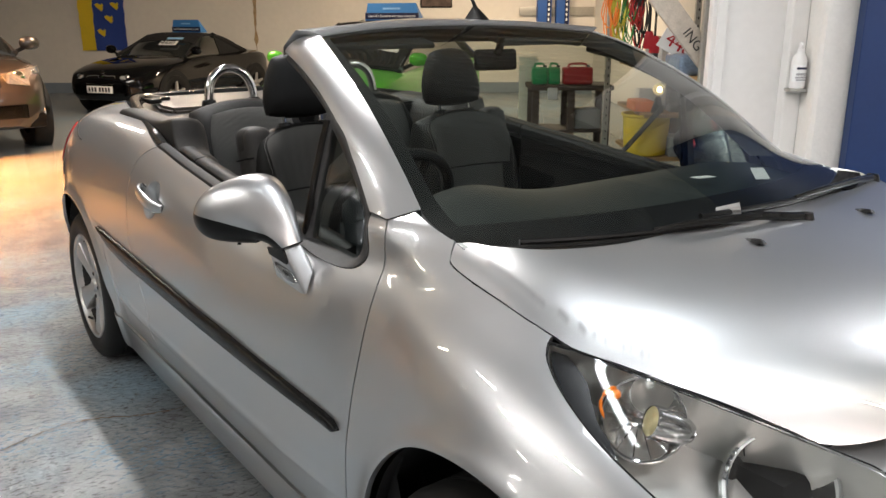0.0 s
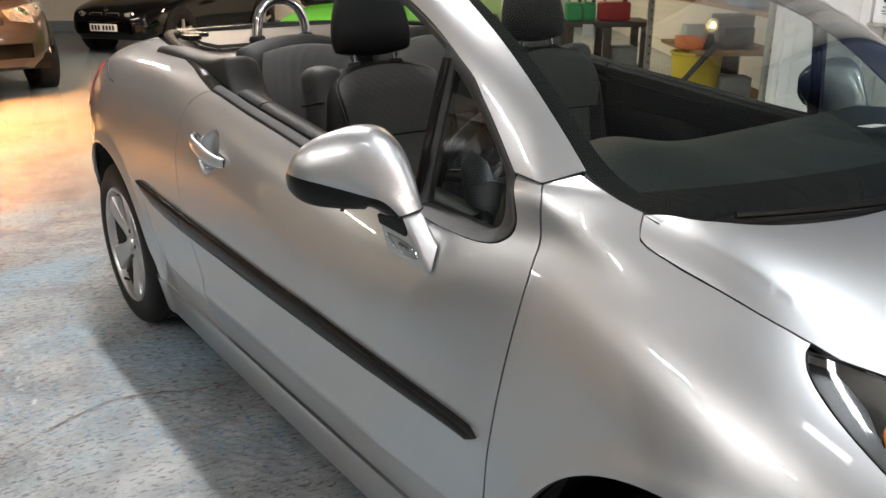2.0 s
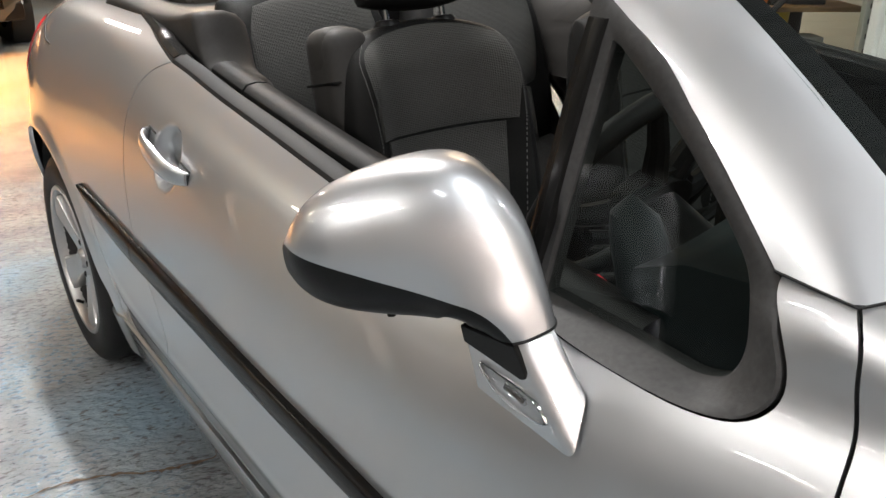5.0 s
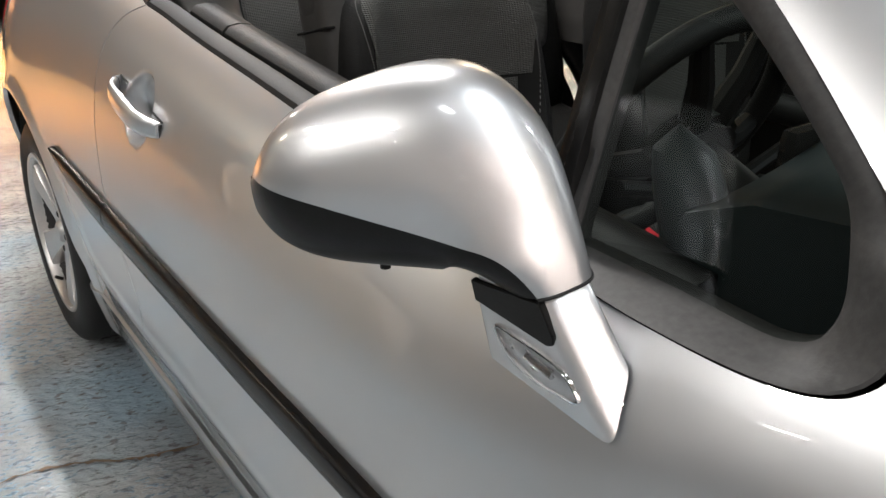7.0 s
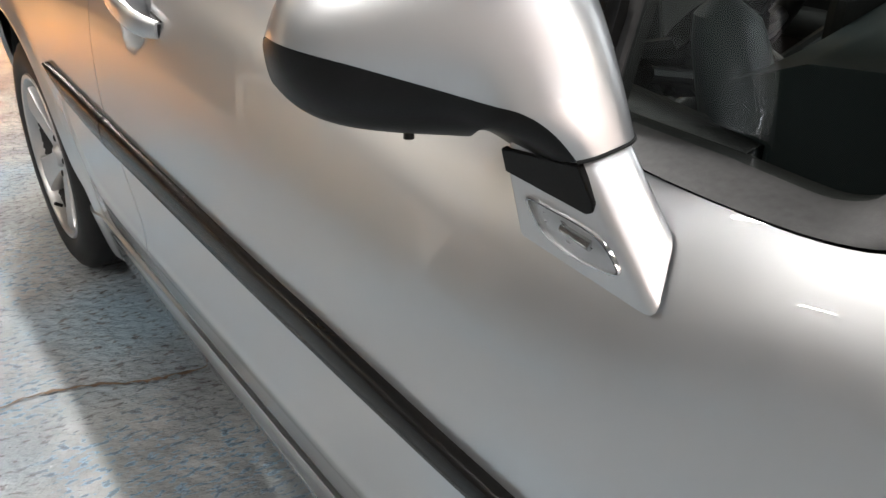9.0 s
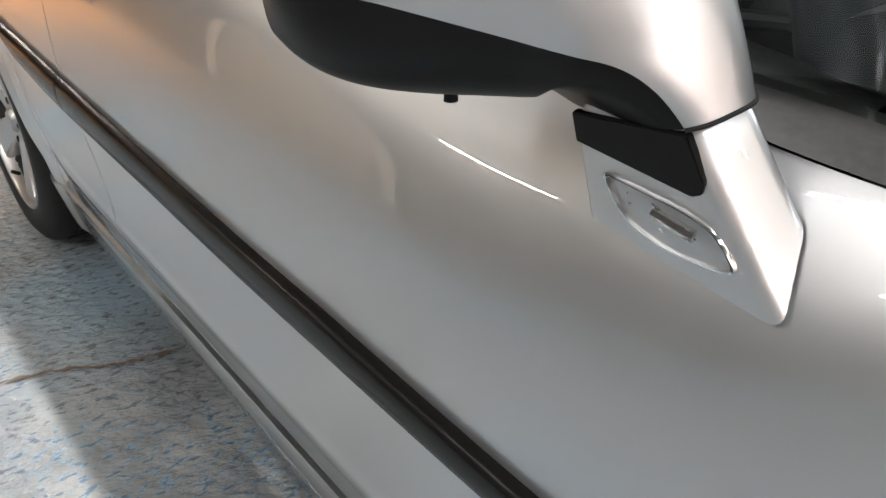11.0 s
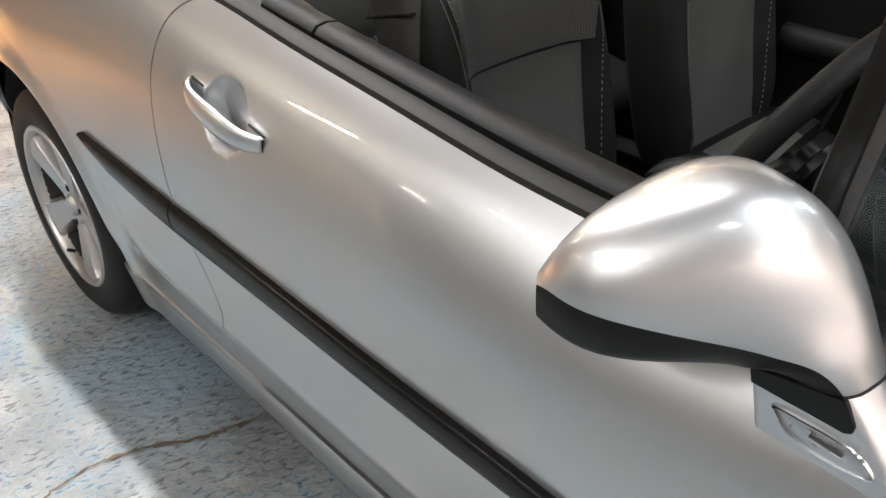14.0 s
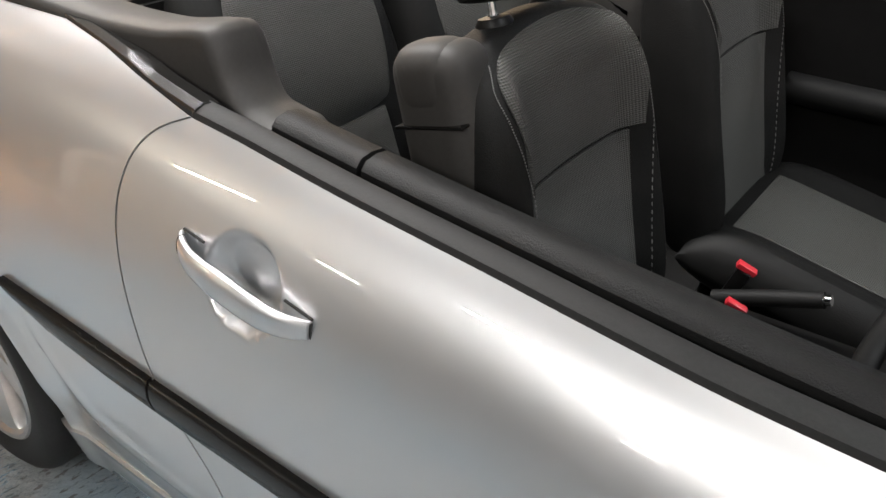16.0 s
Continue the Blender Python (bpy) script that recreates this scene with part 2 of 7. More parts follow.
def floor_paint():
    """Worn grey, white and blue floor paint, brushed wet gloss, with bare brown patches."""
    ma = bpy.data.materials.new("floor_paint")
    ma.use_nodes = True
    nt = ma.node_tree
    b = nt.nodes["Principled BSDF"]
    co = nt.nodes.new("ShaderNodeTexCoord")
    mp = nt.nodes.new("ShaderNodeMapping")
    mp.inputs["Rotation"].default_value = (0, 0, radians(-30))
    nt.links.new(co.outputs["Object"], mp.inputs[0])

    def nz(scale, detail=4, stretch=(1, 1, 1), rough=0.55):
        m2, n = nt.nodes.new("ShaderNodeMapping"), nt.nodes.new("ShaderNodeTexNoise")
        m2.inputs["Scale"].default_value = stretch
        n.inputs["Scale"].default_value, n.inputs["Detail"].default_value, n.inputs["Roughness"].default_value = scale, detail, rough
        nt.links.new(mp.outputs[0], m2.inputs[0])
        nt.links.new(m2.outputs[0], n.inputs["Vector"])
        return n.outputs["Fac"]

    def ramp(src, lo, hi):
        r = nt.nodes.new("ShaderNodeMapRange")
        r.interpolation_type = "SMOOTHSTEP"
        r.inputs[1].default_value, r.inputs[2].default_value = lo, hi
        nt.links.new(src, r.inputs[0])
        return r.outputs[0]

    def mix(f, a, c):
        x = nt.nodes.new("ShaderNodeMix")
        x.data_type = "RGBA"
        nt.links.new(f, x.inputs[0])
        for s, v in ((6, a), (7, c)):
            if isinstance(v, tuple):
                x.inputs[s].default_value = (*v, 1)
            else:
                nt.links.new(v, x.inputs[s])
        return x.outputs[2]

    broad, mid, fleck, grain = nz(0.9, 3), nz(5, 5), nz(62, 3, (0.55, 1.3, 1)), nz(170, 3, (0.6, 1.1, 1))
    c = mix(ramp(mid, 0.35, 0.65), (0.25, 0.265, 0.27), (0.165, 0.18, 0.19))
    c = mix(ramp(broad, 0.48, 0.62), c, (0.20, 0.27, 0.32))
    blue_n = nt.nodes.new("ShaderNodeMath")
    blue_n.operation = "MULTIPLY"
    nt.links.new(ramp(fleck, 0.52, 0.62), blue_n.inputs[0])
    nt.links.new(ramp(nz(2.2, 3), 0.46, 0.62), blue_n.inputs[1])
    c = mix(blue_n.outputs[0], c, (0.16, 0.33, 0.48))
    dark = nt.nodes.new("ShaderNodeMath")
    dark.operation = "MULTIPLY"
    nt.links.new(ramp(nz(62, 4, (0.55, 1.3, 1)), 0.55, 0.62), dark.inputs[0])
    dark.inputs[1].default_value = 0.75
    c = mix(dark.outputs[0], c, (0.085, 0.083, 0.082))
    c = mix(ramp(nz(7, 6), 0.70, 0.76), c, (0.17, 0.11, 0.07))
    nt.links.new(c, b.inputs["Base Color"])
    b.inputs["Specular IOR Level"].default_value = 0.9
    r = nt.nodes.new("ShaderNodeMapRange")
    r.inputs[3].default_value, r.inputs[4].default_value = 0.06, 0.20
    nt.links.new(mid, r.inputs[0])
    nt.links.new(r.outputs[0], b.inputs["Roughness"])
    h = nt.nodes.new("ShaderNodeMath")
    h.operation = "ADD"
    nt.links.new(fleck, h.inputs[0])
    nt.links.new(grain, h.inputs[1])
    bp = nt.nodes.new("ShaderNodeBump")
    bp.inputs["Strength"].default_value, bp.inputs["Distance"].default_value = 0.85, 0.004
    nt.links.new(h.outputs[0], bp.inputs["Height"])
    nt.links.new(bp.outputs["Normal"], b.inputs["Normal"])
    return ma


PAINT = silver_paint("silver_paint", (0.52, 0.525, 0.532), rough=0.38, metal=0.88)
BLACK_PLASTIC = material("black_plastic", (0.006, 0.0058, 0.0057), 0.36, spec=0.2, var=0.2, scale=30, bump=0.04, bump_scale=500)
TRIM = material("black_trim", (0.009, 0.0087, 0.0083), 0.24, spec=0.24, var=0.15, scale=12, bump=0.015, bump_scale=500)
RUBBER = material("rubber", (0.012, 0.0118, 0.0115), 0.6, spec=0.25, var=0.25, scale=20, bump=0.1, bump_scale=300)
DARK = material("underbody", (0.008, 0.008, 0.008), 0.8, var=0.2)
SHIELD_GREY = material("grey_trim_plastic", (0.036, 0.034, 0.032), 0.55, spec=0.3, var=0.12, scale=15, bump=0.06, bump_scale=600)
LEATHER = material("leather", (0.009, 0.009, 0.0088), 0.5, spec=0.16, var=0.15, scale=20, bump=0.25, bump_scale=500)
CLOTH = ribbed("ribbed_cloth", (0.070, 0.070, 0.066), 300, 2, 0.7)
CARPET = material("carpet", (0.006, 0.006, 0.006), 0.95, var=0.3, scale=60, bump=0.5, bump_scale=700)
CHROME = material("chrome", (0.82, 0.82, 0.82), 0.06, 1.0, rvar=0.03, scale=6)
ALLOY = material("alloy", (0.44, 0.43, 0.42), 0.36, 0.75, 0.4, var=0.06, scale=15)
DASH = material("dash_plastic", (0.012, 0.0175, 0.0185), 0.55, spec=0.22, var=0.15, scale=15, bump=0.015, bump_scale=400)
SCREEN = glass("screen_glass", (0.76, 0.84, 0.79), clear=0.76, ior=1.70)
PANE = glass("side_glass", (0.72, 0.80, 0.76), clear=0.70, ior=1.5)
LENS = glass("lamp_cover", (1, 1, 1), clear=0.95, ior=1.40)
FRIT = material("frit", (0.004, 0.004, 0.0045), 0.6, spec=0.15, var=0.1)
RED_PLASTIC = material("red_plastic", (0.45, 0.02, 0.03), 0.35, var=0.1)
RED_LAMP = material("red_lamp", (0.35, 0.008, 0.01), 0.12, coat=1.0, var=0.1)
AMBER = material("amber", (0.85, 0.22, 0.02), 0.2, coat=1.0, var=0.1)
FRAME = material("window_rubber", (0.038, 0.037, 0.036), 0.55, var=0.3, scale=18, spec=0.25, bump=0.05, bump_scale=500)
STITCH = material("thread", (0.16, 0.16, 0.155), 0.8, var=0.1)
MIRROR = material("mirror_face", (0.9, 0.9, 0.9), 0.01, 1.0)

# ---- the silver convertible: body surface ----
def pchip(xs, ys, q):
    """Monotone cubic through (xs, ys) at q; ys may be a table with one row for each x."""
    xs, ys, q = np.asarray(xs, float), np.asarray(ys, float), np.asarray(q, float)
    h = np.diff(xs)
    hh = h.reshape(-1, *([1] * (ys.ndim - 1)))
    d = np.diff(ys, axis=0) / hh
    m = np.zeros_like(ys)
    w1, w2 = 2 * hh[1:] + hh[:-1], hh[1:] + 2 * hh[:-1]
    ok = d[:-1] * d[1:] > 0
    with np.errstate(all="ignore"):
        m[1:-1] = np.where(ok, (w1 + w2) / (w1 / d[:-1] + w2 / d[1:]), 0)
    m[0], m[-1] = d[0], d[-1]
    i = np.clip(np.searchsorted(xs, q) - 1, 0, len(xs) - 2)
    shp = (-1, *([1] * (ys.ndim - 1)))
    t = ((q - xs[i]) / h[i]).reshape(shp)
    hi = h[i].reshape(shp)
    return (2 * t ** 3 - 3 * t ** 2 + 1) * ys[i] + (t ** 3 - 2 * t ** 2 + t) * hi * m[i] + (-2 * t ** 3 + 3 * t ** 2) * ys[i + 1] + (t ** 3 - t ** 2) * hi * m[i + 1]


# cross sections from the tail to the nose: x, heights, half widths
SECTIONS = (
    (-3.24, "0.18 0.24 0.32 0.38 0.45 0.56 0.66 0.74 0.80 0.85 0.89 0.92 0.94", "0.40 0.45 0.50 0.53 0.55 0.57 0.57 0.55 0.52 0.48 0.43 0.38 0.33"),
    (-3.05, "0.17 0.23 0.31 0.37 0.45 0.56 0.68 0.79 0.87 0.92 0.965 0.995 1.01", "0.63 0.67 0.70 0.72 0.745 0.765 0.77 0.755 0.73 0.69 0.62 0.54 0.46"),
    (-2.80, "0.15 0.22 0.30 0.37 0.45 0.56 0.68 0.80 0.90 0.960 1.005 1.035 1.05", "0.73 0.76 0.79 0.81 0.825 0.836 0.838 0.82 0.785 0.745 0.69 0.61 0.53"),
    (-2.54, "0.13 0.20 0.29 0.36 0.45 0.56 0.68 0.80 0.90 0.965 1.012 1.042 1.055", "0.765 0.79 0.815 0.835 0.852 0.862 0.862 0.846 0.812 0.772 0.722 0.655 0.595"),
    (-2.20, "0.13 0.20 0.287 0.35 0.42 0.54 0.66 0.78 0.89 0.95 1.00 1.03 1.045", "0.770 0.79 0.812 0.824 0.840 0.850 0.852 0.840 0.812 0.782 0.742 0.695 0.655"),
    (-1.75, "0.13 0.20 0.285 0.34 0.41 0.52 0.64 0.76 0.86 0.915 0.955 0.99 1.02", "0.770 0.795 0.815 0.814 0.844 0.849 0.851 0.843 0.823 0.801 0.775 0.740 0.70"),
    (-1.20, "0.13 0.20 0.285 0.34 0.405 0.52 0.64 0.74 0.82 0.87 0.905 0.93 0.96", "0.770 0.795 0.815 0.812 0.846 0.850 0.853 0.846 0.828 0.806 0.780 0.752 0.715"),
    (-0.75, "0.13 0.20 0.285 0.34 0.40 0.52 0.64 0.72 0.79 0.84 0.87 0.90 0.97", "0.770 0.795 0.812 0.810 0.840 0.843 0.842 0.834 0.813 0.783 0.757 0.729 0.685"),
    (-0.42, "0.13 0.20 0.285 0.34 0.40 0.52 0.64 0.74 0.82 0.87 0.92 0.975 1.024", "0.770 0.790 0.802 0.803 0.820 0.824 0.823 0.819 0.810 0.793 0.760 0.714 0.655"),
    (-0.20, "0.13 0.20 0.285 0.34 0.40 0.52 0.64 0.74 0.82 0.865 0.905 0.950 0.998", "0.780 0.800 0.815 0.825 0.836 0.842 0.842 0.831 0.806 0.778 0.740 0.692 0.650"),
    (0.05, "0.14 0.20 0.285 0.34 0.40 0.52 0.64 0.73 0.79 0.83 0.862 0.886 0.905", "0.780 0.805 0.825 0.840 0.850 0.860 0.862 0.850 0.826 0.797 0.764 0.732 0.705"),
    (0.25, "0.15 0.20 0.28 0.34 0.40 0.50 0.60 0.68 0.73 0.77 0.80 0.828 0.848", "0.770 0.800 0.820 0.835 0.845 0.850 0.845 0.825 0.800 0.772 0.738 0.670 0.585"),
    (0.42, "0.16 0.21 0.28 0.34 0.40 0.48 0.56 0.62 0.665 0.70 0.725 0.745 0.765", "0.74 0.765 0.785 0.795 0.80 0.80 0.79 0.77 0.745 0.71 0.66 0.56 0.425"),
    (0.60, "0.17 0.22 0.28 0.33 0.38 0.44 0.50 0.55 0.59 0.62 0.645 0.67 0.70", "0.62 0.65 0.67 0.68 0.685 0.685 0.675 0.655 0.63 0.59 0.53 0.43 0.30"),
    (0.74, "0.19 0.23 0.28 0.32 0.36 0.41 0.46 0.50 0.53 0.555 0.575 0.595 0.62", "0.40 0.43 0.45 0.46 0.465 0.465 0.455 0.44 0.42 0.39 0.34 0.27 0.18"),
)
SX = np.array([s[0] for s in SECTIONS])
SZ = np.array([[float(v) for v in s[1].split()] for s in SECTIONS])
SY = np.array([[float(v) for v in s[2].split()] for s in SECTIONS])
GX = np.arange(-3.24, 0.741, 0.01)
GS = np.linspace(0, 12, 241)


def blur(a, sigma, axis):
    k = np.exp(-0.5 * (np.arange(-40, 41) / sigma) ** 2)
    k /= k.sum()
    pad = [(40, 40) if i == axis else (0, 0) for i in range(a.ndim)]
    # odd reflection keeps the slope at the ends
    b = np.pad(a, pad, mode="reflect", reflect_type="odd")
    return np.apply_along_axis(lambda v: np.convolve(v, k, "valid"), axis, b)


def table(t):
    a = pchip(SX, t, GX)
    a = blur(a, 8.0, 0)
    a = pchip(np.arange(13.0), a.T, GS).T
    return blur(a, 3.5, 1)


TY, TZ = table(SY), table(SZ)
FRONT_WHEEL, REAR_WHEEL = (0.045, 0.312), (-2.545, 0.312)


def bilinear(t, x, s):
    u = np.clip((x - GX[0]) / 0.01, 0, len(GX) - 1.001)
    v = np.clip(s / 0.05, 0, len(GS) - 1.001)
    i, j = u.astype(int), v.astype(int)
    a, b = u - i, v - j
    return (t[i, j] * (1 - a) * (1 - b) + t[i + 1, j] * a * (1 - b) + t[i, j + 1] * (1 - a) * b + t[i + 1, j + 1] * a * b)


CREASE_X = np.arange(-2.20, -1.50, 0.01)
CREASE_Z = blur(np.interp(CREASE_X, (-2.20, -2.135, -2.108, -2.062, -1.998, -1.90, -1.78, -1.67), (0.60, 0.57, 0.527, 0.466, 0.427, 0.416, 0.409, 0.408)), 1.6, 0)


WAIST_Z = np.arange(0.50, 1.05, 0.01)
WAIST_Y = blur(np.interp(WAIST_Z, (0.54, 0.66, 0.736, 0.80, 0.85, 0.90, 0.943, 0.985, 1.01), (0, 0.016, 0.029, 0.034, 0.038, 0.035, 0.030, 0.012, 0.0)), 2.5, 0)


def side(x, s, handle=True):
    """The body side: half width and height at x and level s, with lips at the wheel arches and the bowl behind the door handle."""
    x, s = np.asarray(x, float), np.asarray(s, float)
    y, z = bilinear(TY, x, s), bilinear(TZ, x, s)
    for wx, wz in (FRONT_WHEEL, REAR_WHEEL):
        r = np.hypot(x - wx, z - wz - 0.03)
        y = y + 0.010 * np.exp(-((r - 0.365) / 0.030) ** 2)
    # full shoulder where the pillar stands on the wing
    st = lambda v: np.clip(v, 0, 1) ** 2 * (3 - 2 * np.clip(v, 0, 1))
    y = y + 0.026 * st((z - 0.90) / 0.10) * st((1.024 - z) / 0.026) * np.exp(-((x + 0.44) / 0.13) ** 2)
    # waist between the door and the wing
    reach = np.where(x < -0.378, 0.16, np.interp(z, (0.66, 1.0), (0.23, 0.15)))
    y = y - np.interp(z, WAIST_Z, WAIST_Y) * np.exp(-((x + 0.378) / reach) ** 2) * (1 - 0.6 * st((z - 0.88) / 0.08) * st((x + 0.36) / 0.14))
    if handle:
        q = ((x + 1.585) / 0.066) ** 2 + ((z - 0.853) / 0.060) ** 2
        b = st(1.7 * (1 - q))
        y = y - 0.050 * b * np.clip((0.930 - z) / 0.125, 0, 1)
        # flat facet between the rocker panel and the lower crease, which swings up ahead of the rear wheel
        zc = np.interp(x, CREASE_X, CREASE_Z)
        lean = np.interp(x, (-2.13, -2.06, -2.0, -1.9), (3.0, 2.2, 1.4, 1.0))
        yc = np.interp(x, (-2.2, -1.0, -0.7, -0.4), (0.847, 0.847, 0.842, 0.826))
        t = np.clip((z - 0.287) / (zc - 0.287), 0, 1)
        w = st((zc - z) / (0.018 * lean)) * st((z - 0.27) / 0.02) * st((x + 2.16) / 0.06) * st((-0.40 - x) / 0.10)
        y = y + (0.812 + (yc - 0.812) * t ** 0.8 - y) * w
        y = y + 0.003 * np.exp(-((z - zc) / (0.014 * lean)) ** 2) * st((x + 2.16) / 0.06) * st((-0.40 - x) / 0.10)
        # fold that runs from the door along the top of the wing
        zf = np.interp(x, (-0.46, -0.36, -0.30, -0.20, -0.10), (0.985, 0.957, 0.944, 0.932, 0.928))
        y = y + 0.0035 * np.exp(-((z - zf) / 0.024) ** 2) * st((x + 0.46) / 0.08) * st((-0.06 - x) / 0.12)
        # hollow round the foot of the door mirror
        q = ((x + 0.605) / 0.12) ** 2 + ((z - 0.825) / 0.085) ** 2
        y = y - 0.004 * np.exp(-q * 2)
    return y, z


def level(x, z=None, y=None):
    """The level s at which the side has the height z (or the half width y, above the shoulder)."""
    u = float(np.clip((x - GX[0]) / 0.01, 0, len(GX) - 1.001))
    i = int(u)
    f = u - i
    if z is not None:
        return float(np.interp(z, TZ[i] * (1 - f) + TZ[i + 1] * f, GS))
    row = TY[i] * (1 - f) + TY[i + 1] * f
    h = int(np.argmax(row))
    return float(np.interp(-y, -row[h:], GS[h:]))


def resample(poly, h, closed=True):
    out, n = [], len(poly)
    for i in range(n if closed else n - 1):
        a, b = np.array(poly[i], float), np.array(poly[(i + 1) % n], float)
        k = max(1, int(math.ceil(np.linalg.norm(b - a) / h)))
        out += [tuple(a + (b - a) * j / k) for j in range(k)]
    if not closed:
        out.append(tuple(poly[-1]))
    return out


def smooth2(poly, steps=5):
    return [(p.x, p.y) for p in spline([(a, b, 0) for a, b in poly], steps)]


def area2(p):
    return 0.5 * sum(p[i][0] * p[(i + 1) % len(p)][1] - p[(i + 1) % len(p)][0] * p[i][1] for i in range(len(p)))


def inset(poly, d):
    p = np.array(poly, float)
    if area2(poly) < 0:
        p = p[::-1]
    t = np.roll(p, -1, 0) - np.roll(p, 1, 0)
    t /= np.maximum(np.linalg.norm(t, axis=1, keepdims=True), 1e-9)
    return [tuple(v) for v in p + np.stack([-t[:, 1], t[:, 0]], 1) * d]


def inside(q, poly):
    p = np.array(poly)
    x, y = q[:, 0:1], q[:, 1:2]
    a, b = p, np.roll(p, -1, 0)
    cross = ((a[:, 1] > y) != (b[:, 1] > y)) & (x < (b[:, 0] - a[:, 0]) * (y - a[:, 1]) / (b[:, 1] - a[:, 1] + 1e-12) + a[:, 0])
    return cross.sum(1) % 2 == 1


def skin(name, poly, fn, h, mat, parent, label="", lip=0.012, gap=0.0018, flip=1, off=0.0):
    """A panel: an outline in surface coordinates laid on the surface fn(u, v), with turned-in edges. fn gives rows of places."""
    b = inset(resample(poly, h), gap)
    pa = np.array(b)
    lo, hi = pa.min(0), pa.max(0)
    g = np.stack(np.meshgrid(np.arange(lo[0], hi[0], h), np.arange(lo[1], hi[1], h), indexing="ij"), -1).reshape(-1, 2)
    g = g[inside(g, b)]
    near = np.full(len(g), 1e9)
    for q in pa:
        near = np.minimum(near, ((g - q) ** 2).sum(1))
    g = g[near > (0.55 * h) ** 2]
    pts = [Vector(p) for p in np.vstack([pa, g])]
    n = len(pa)
    v2, _, faces, *_ = delaunay_2d_cdt(pts, [], [list(range(n))], 1, 1e-7)
    uv = np.array([tuple(v) for v in v2])
    P = fn(uv[:, 0], uv[:, 1])
    e = 0.002
    du = fn(uv[:, 0] + e, uv[:, 1]) - fn(uv[:, 0] - e, uv[:, 1])
    dv = fn(uv[:, 0], uv[:, 1] + e) - fn(uv[:, 0], uv[:, 1] - e)
    N = np.cross(du, dv)
    N /= np.maximum(np.linalg.norm(N, axis=1, keepdims=True), 1e-12)
    N *= flip
    P = P + N * off
    tri = []
    for f in faces:
        a = N[f[0]] @ np.cross(P[f[1]] - P[f[0]], P[f[2]] - P[f[0]])
        tri.append(list(f) if a > 0 else list(f)[::-1])
    edges = {}
    for f in tri:
        for a, c in zip(f, f[1:] + f[:1]):
            edges[a, c] = 1
    rim = [(a, c) for a, c in edges if (c, a) not in edges]
    verts, norms = [tuple(p) for p in P], [tuple(v) for v in N]
    if lip:
        top, low = {}, {}
        for a, c in rim:
            for k in (a, c):
                if k not in top:
                    top[k] = len(verts)
                    verts.append(tuple(P[k]))
                    low[k] = len(verts)
                    verts.append(tuple(P[k] - N[k] * lip))
                    norms += [(0, 0, 0), (0, 0, 0)]
            tri.append([top[c], top[a], low[a], low[c]])
    me = bpy.data.meshes.new(name)
    me.from_pydata(verts, [], tri)
    me.polygons.foreach_set("use_smooth", [True] * len(me.polygons))
    me.normals_split_custom_set_from_vertices(norms)
    return part(name, me, mat, parent, label)


KS = 0.075  # metres that one level stands for in surface coordinates


def flank(sgn, handle=True):
    def fn(u, v):
        y, z = side(u, v / KS, handle)
        return np.stack([u, sgn * y, z], 1)
    return fn


def on_side(pts):
    """Outline of (x, z) as surface coordinates of the body side."""
    return [(x, KS * level(x, z=z)) for x, z in pts]


car = thing("convertible_car", "silver metallic two-door convertible with its roof folded away", "car")

DOOR_FRONT = smooth2([(-0.418, 1.0), (-0.404, 0.975), (-0.397, 0.943), (-0.388, 0.914), (-0.382, 0.879), (-0.379, 0.85), (-0.379, 0.80), (-0.384, 0.736), (-0.388, 0.66), (-0.392, 0.58), (-0.400, 0.466), (-0.410, 0.38), (-0.413, 0.292)], 4)
DOOR_REAR = smooth2([(-1.60, 0.292), (-1.655, 0.34), (-1.678, 0.40), (-1.672, 0.455), (-1.695, 0.51), (-1.74, 0.575), (-1.775, 0.635), (-1.80, 0.72), (-1.815, 0.79), (-1.824, 0.85), (-1.822, 0.90), (-1.811, 0.943), (-1.786, 0.972), (-1.744, 0.99)], 4)
BELT = smooth2([(-1.744, 0.99), (-1.66, 0.982), (-1.588, 0.9735), (-1.50, 0.963), (-1.40, 0.952), (-1.277, 0.939), (-1.16, 0.926), (-1.056, 0.914), (-0.95, 0.904), (-0.85, 0.8955), (-0.76, 0.889), (-0.65, 0.885), (-0.58, 0.885), (-0.509, 0.8865), (-0.469, 0.894), (-0.449, 0.912), (-0.449, 0.937), (-0.463, 0.965), (-0.481, 0.99), (-0.485, 1.004)], 4)
DOOR = DOOR_FRONT + DOOR_REAR[:-1] + BELT + [(-0.455, 1.004)]


def arch(wheel, a0, a1, r=0.365, n=40):
    return [(wheel[0] + r * math.cos(radians(a0 + (a1 - a0) * i / n)), wheel[1] + 0.03 + r * math.sin(radians(a0 + (a1 - a0) * i / n))) for i in range(n + 1)]


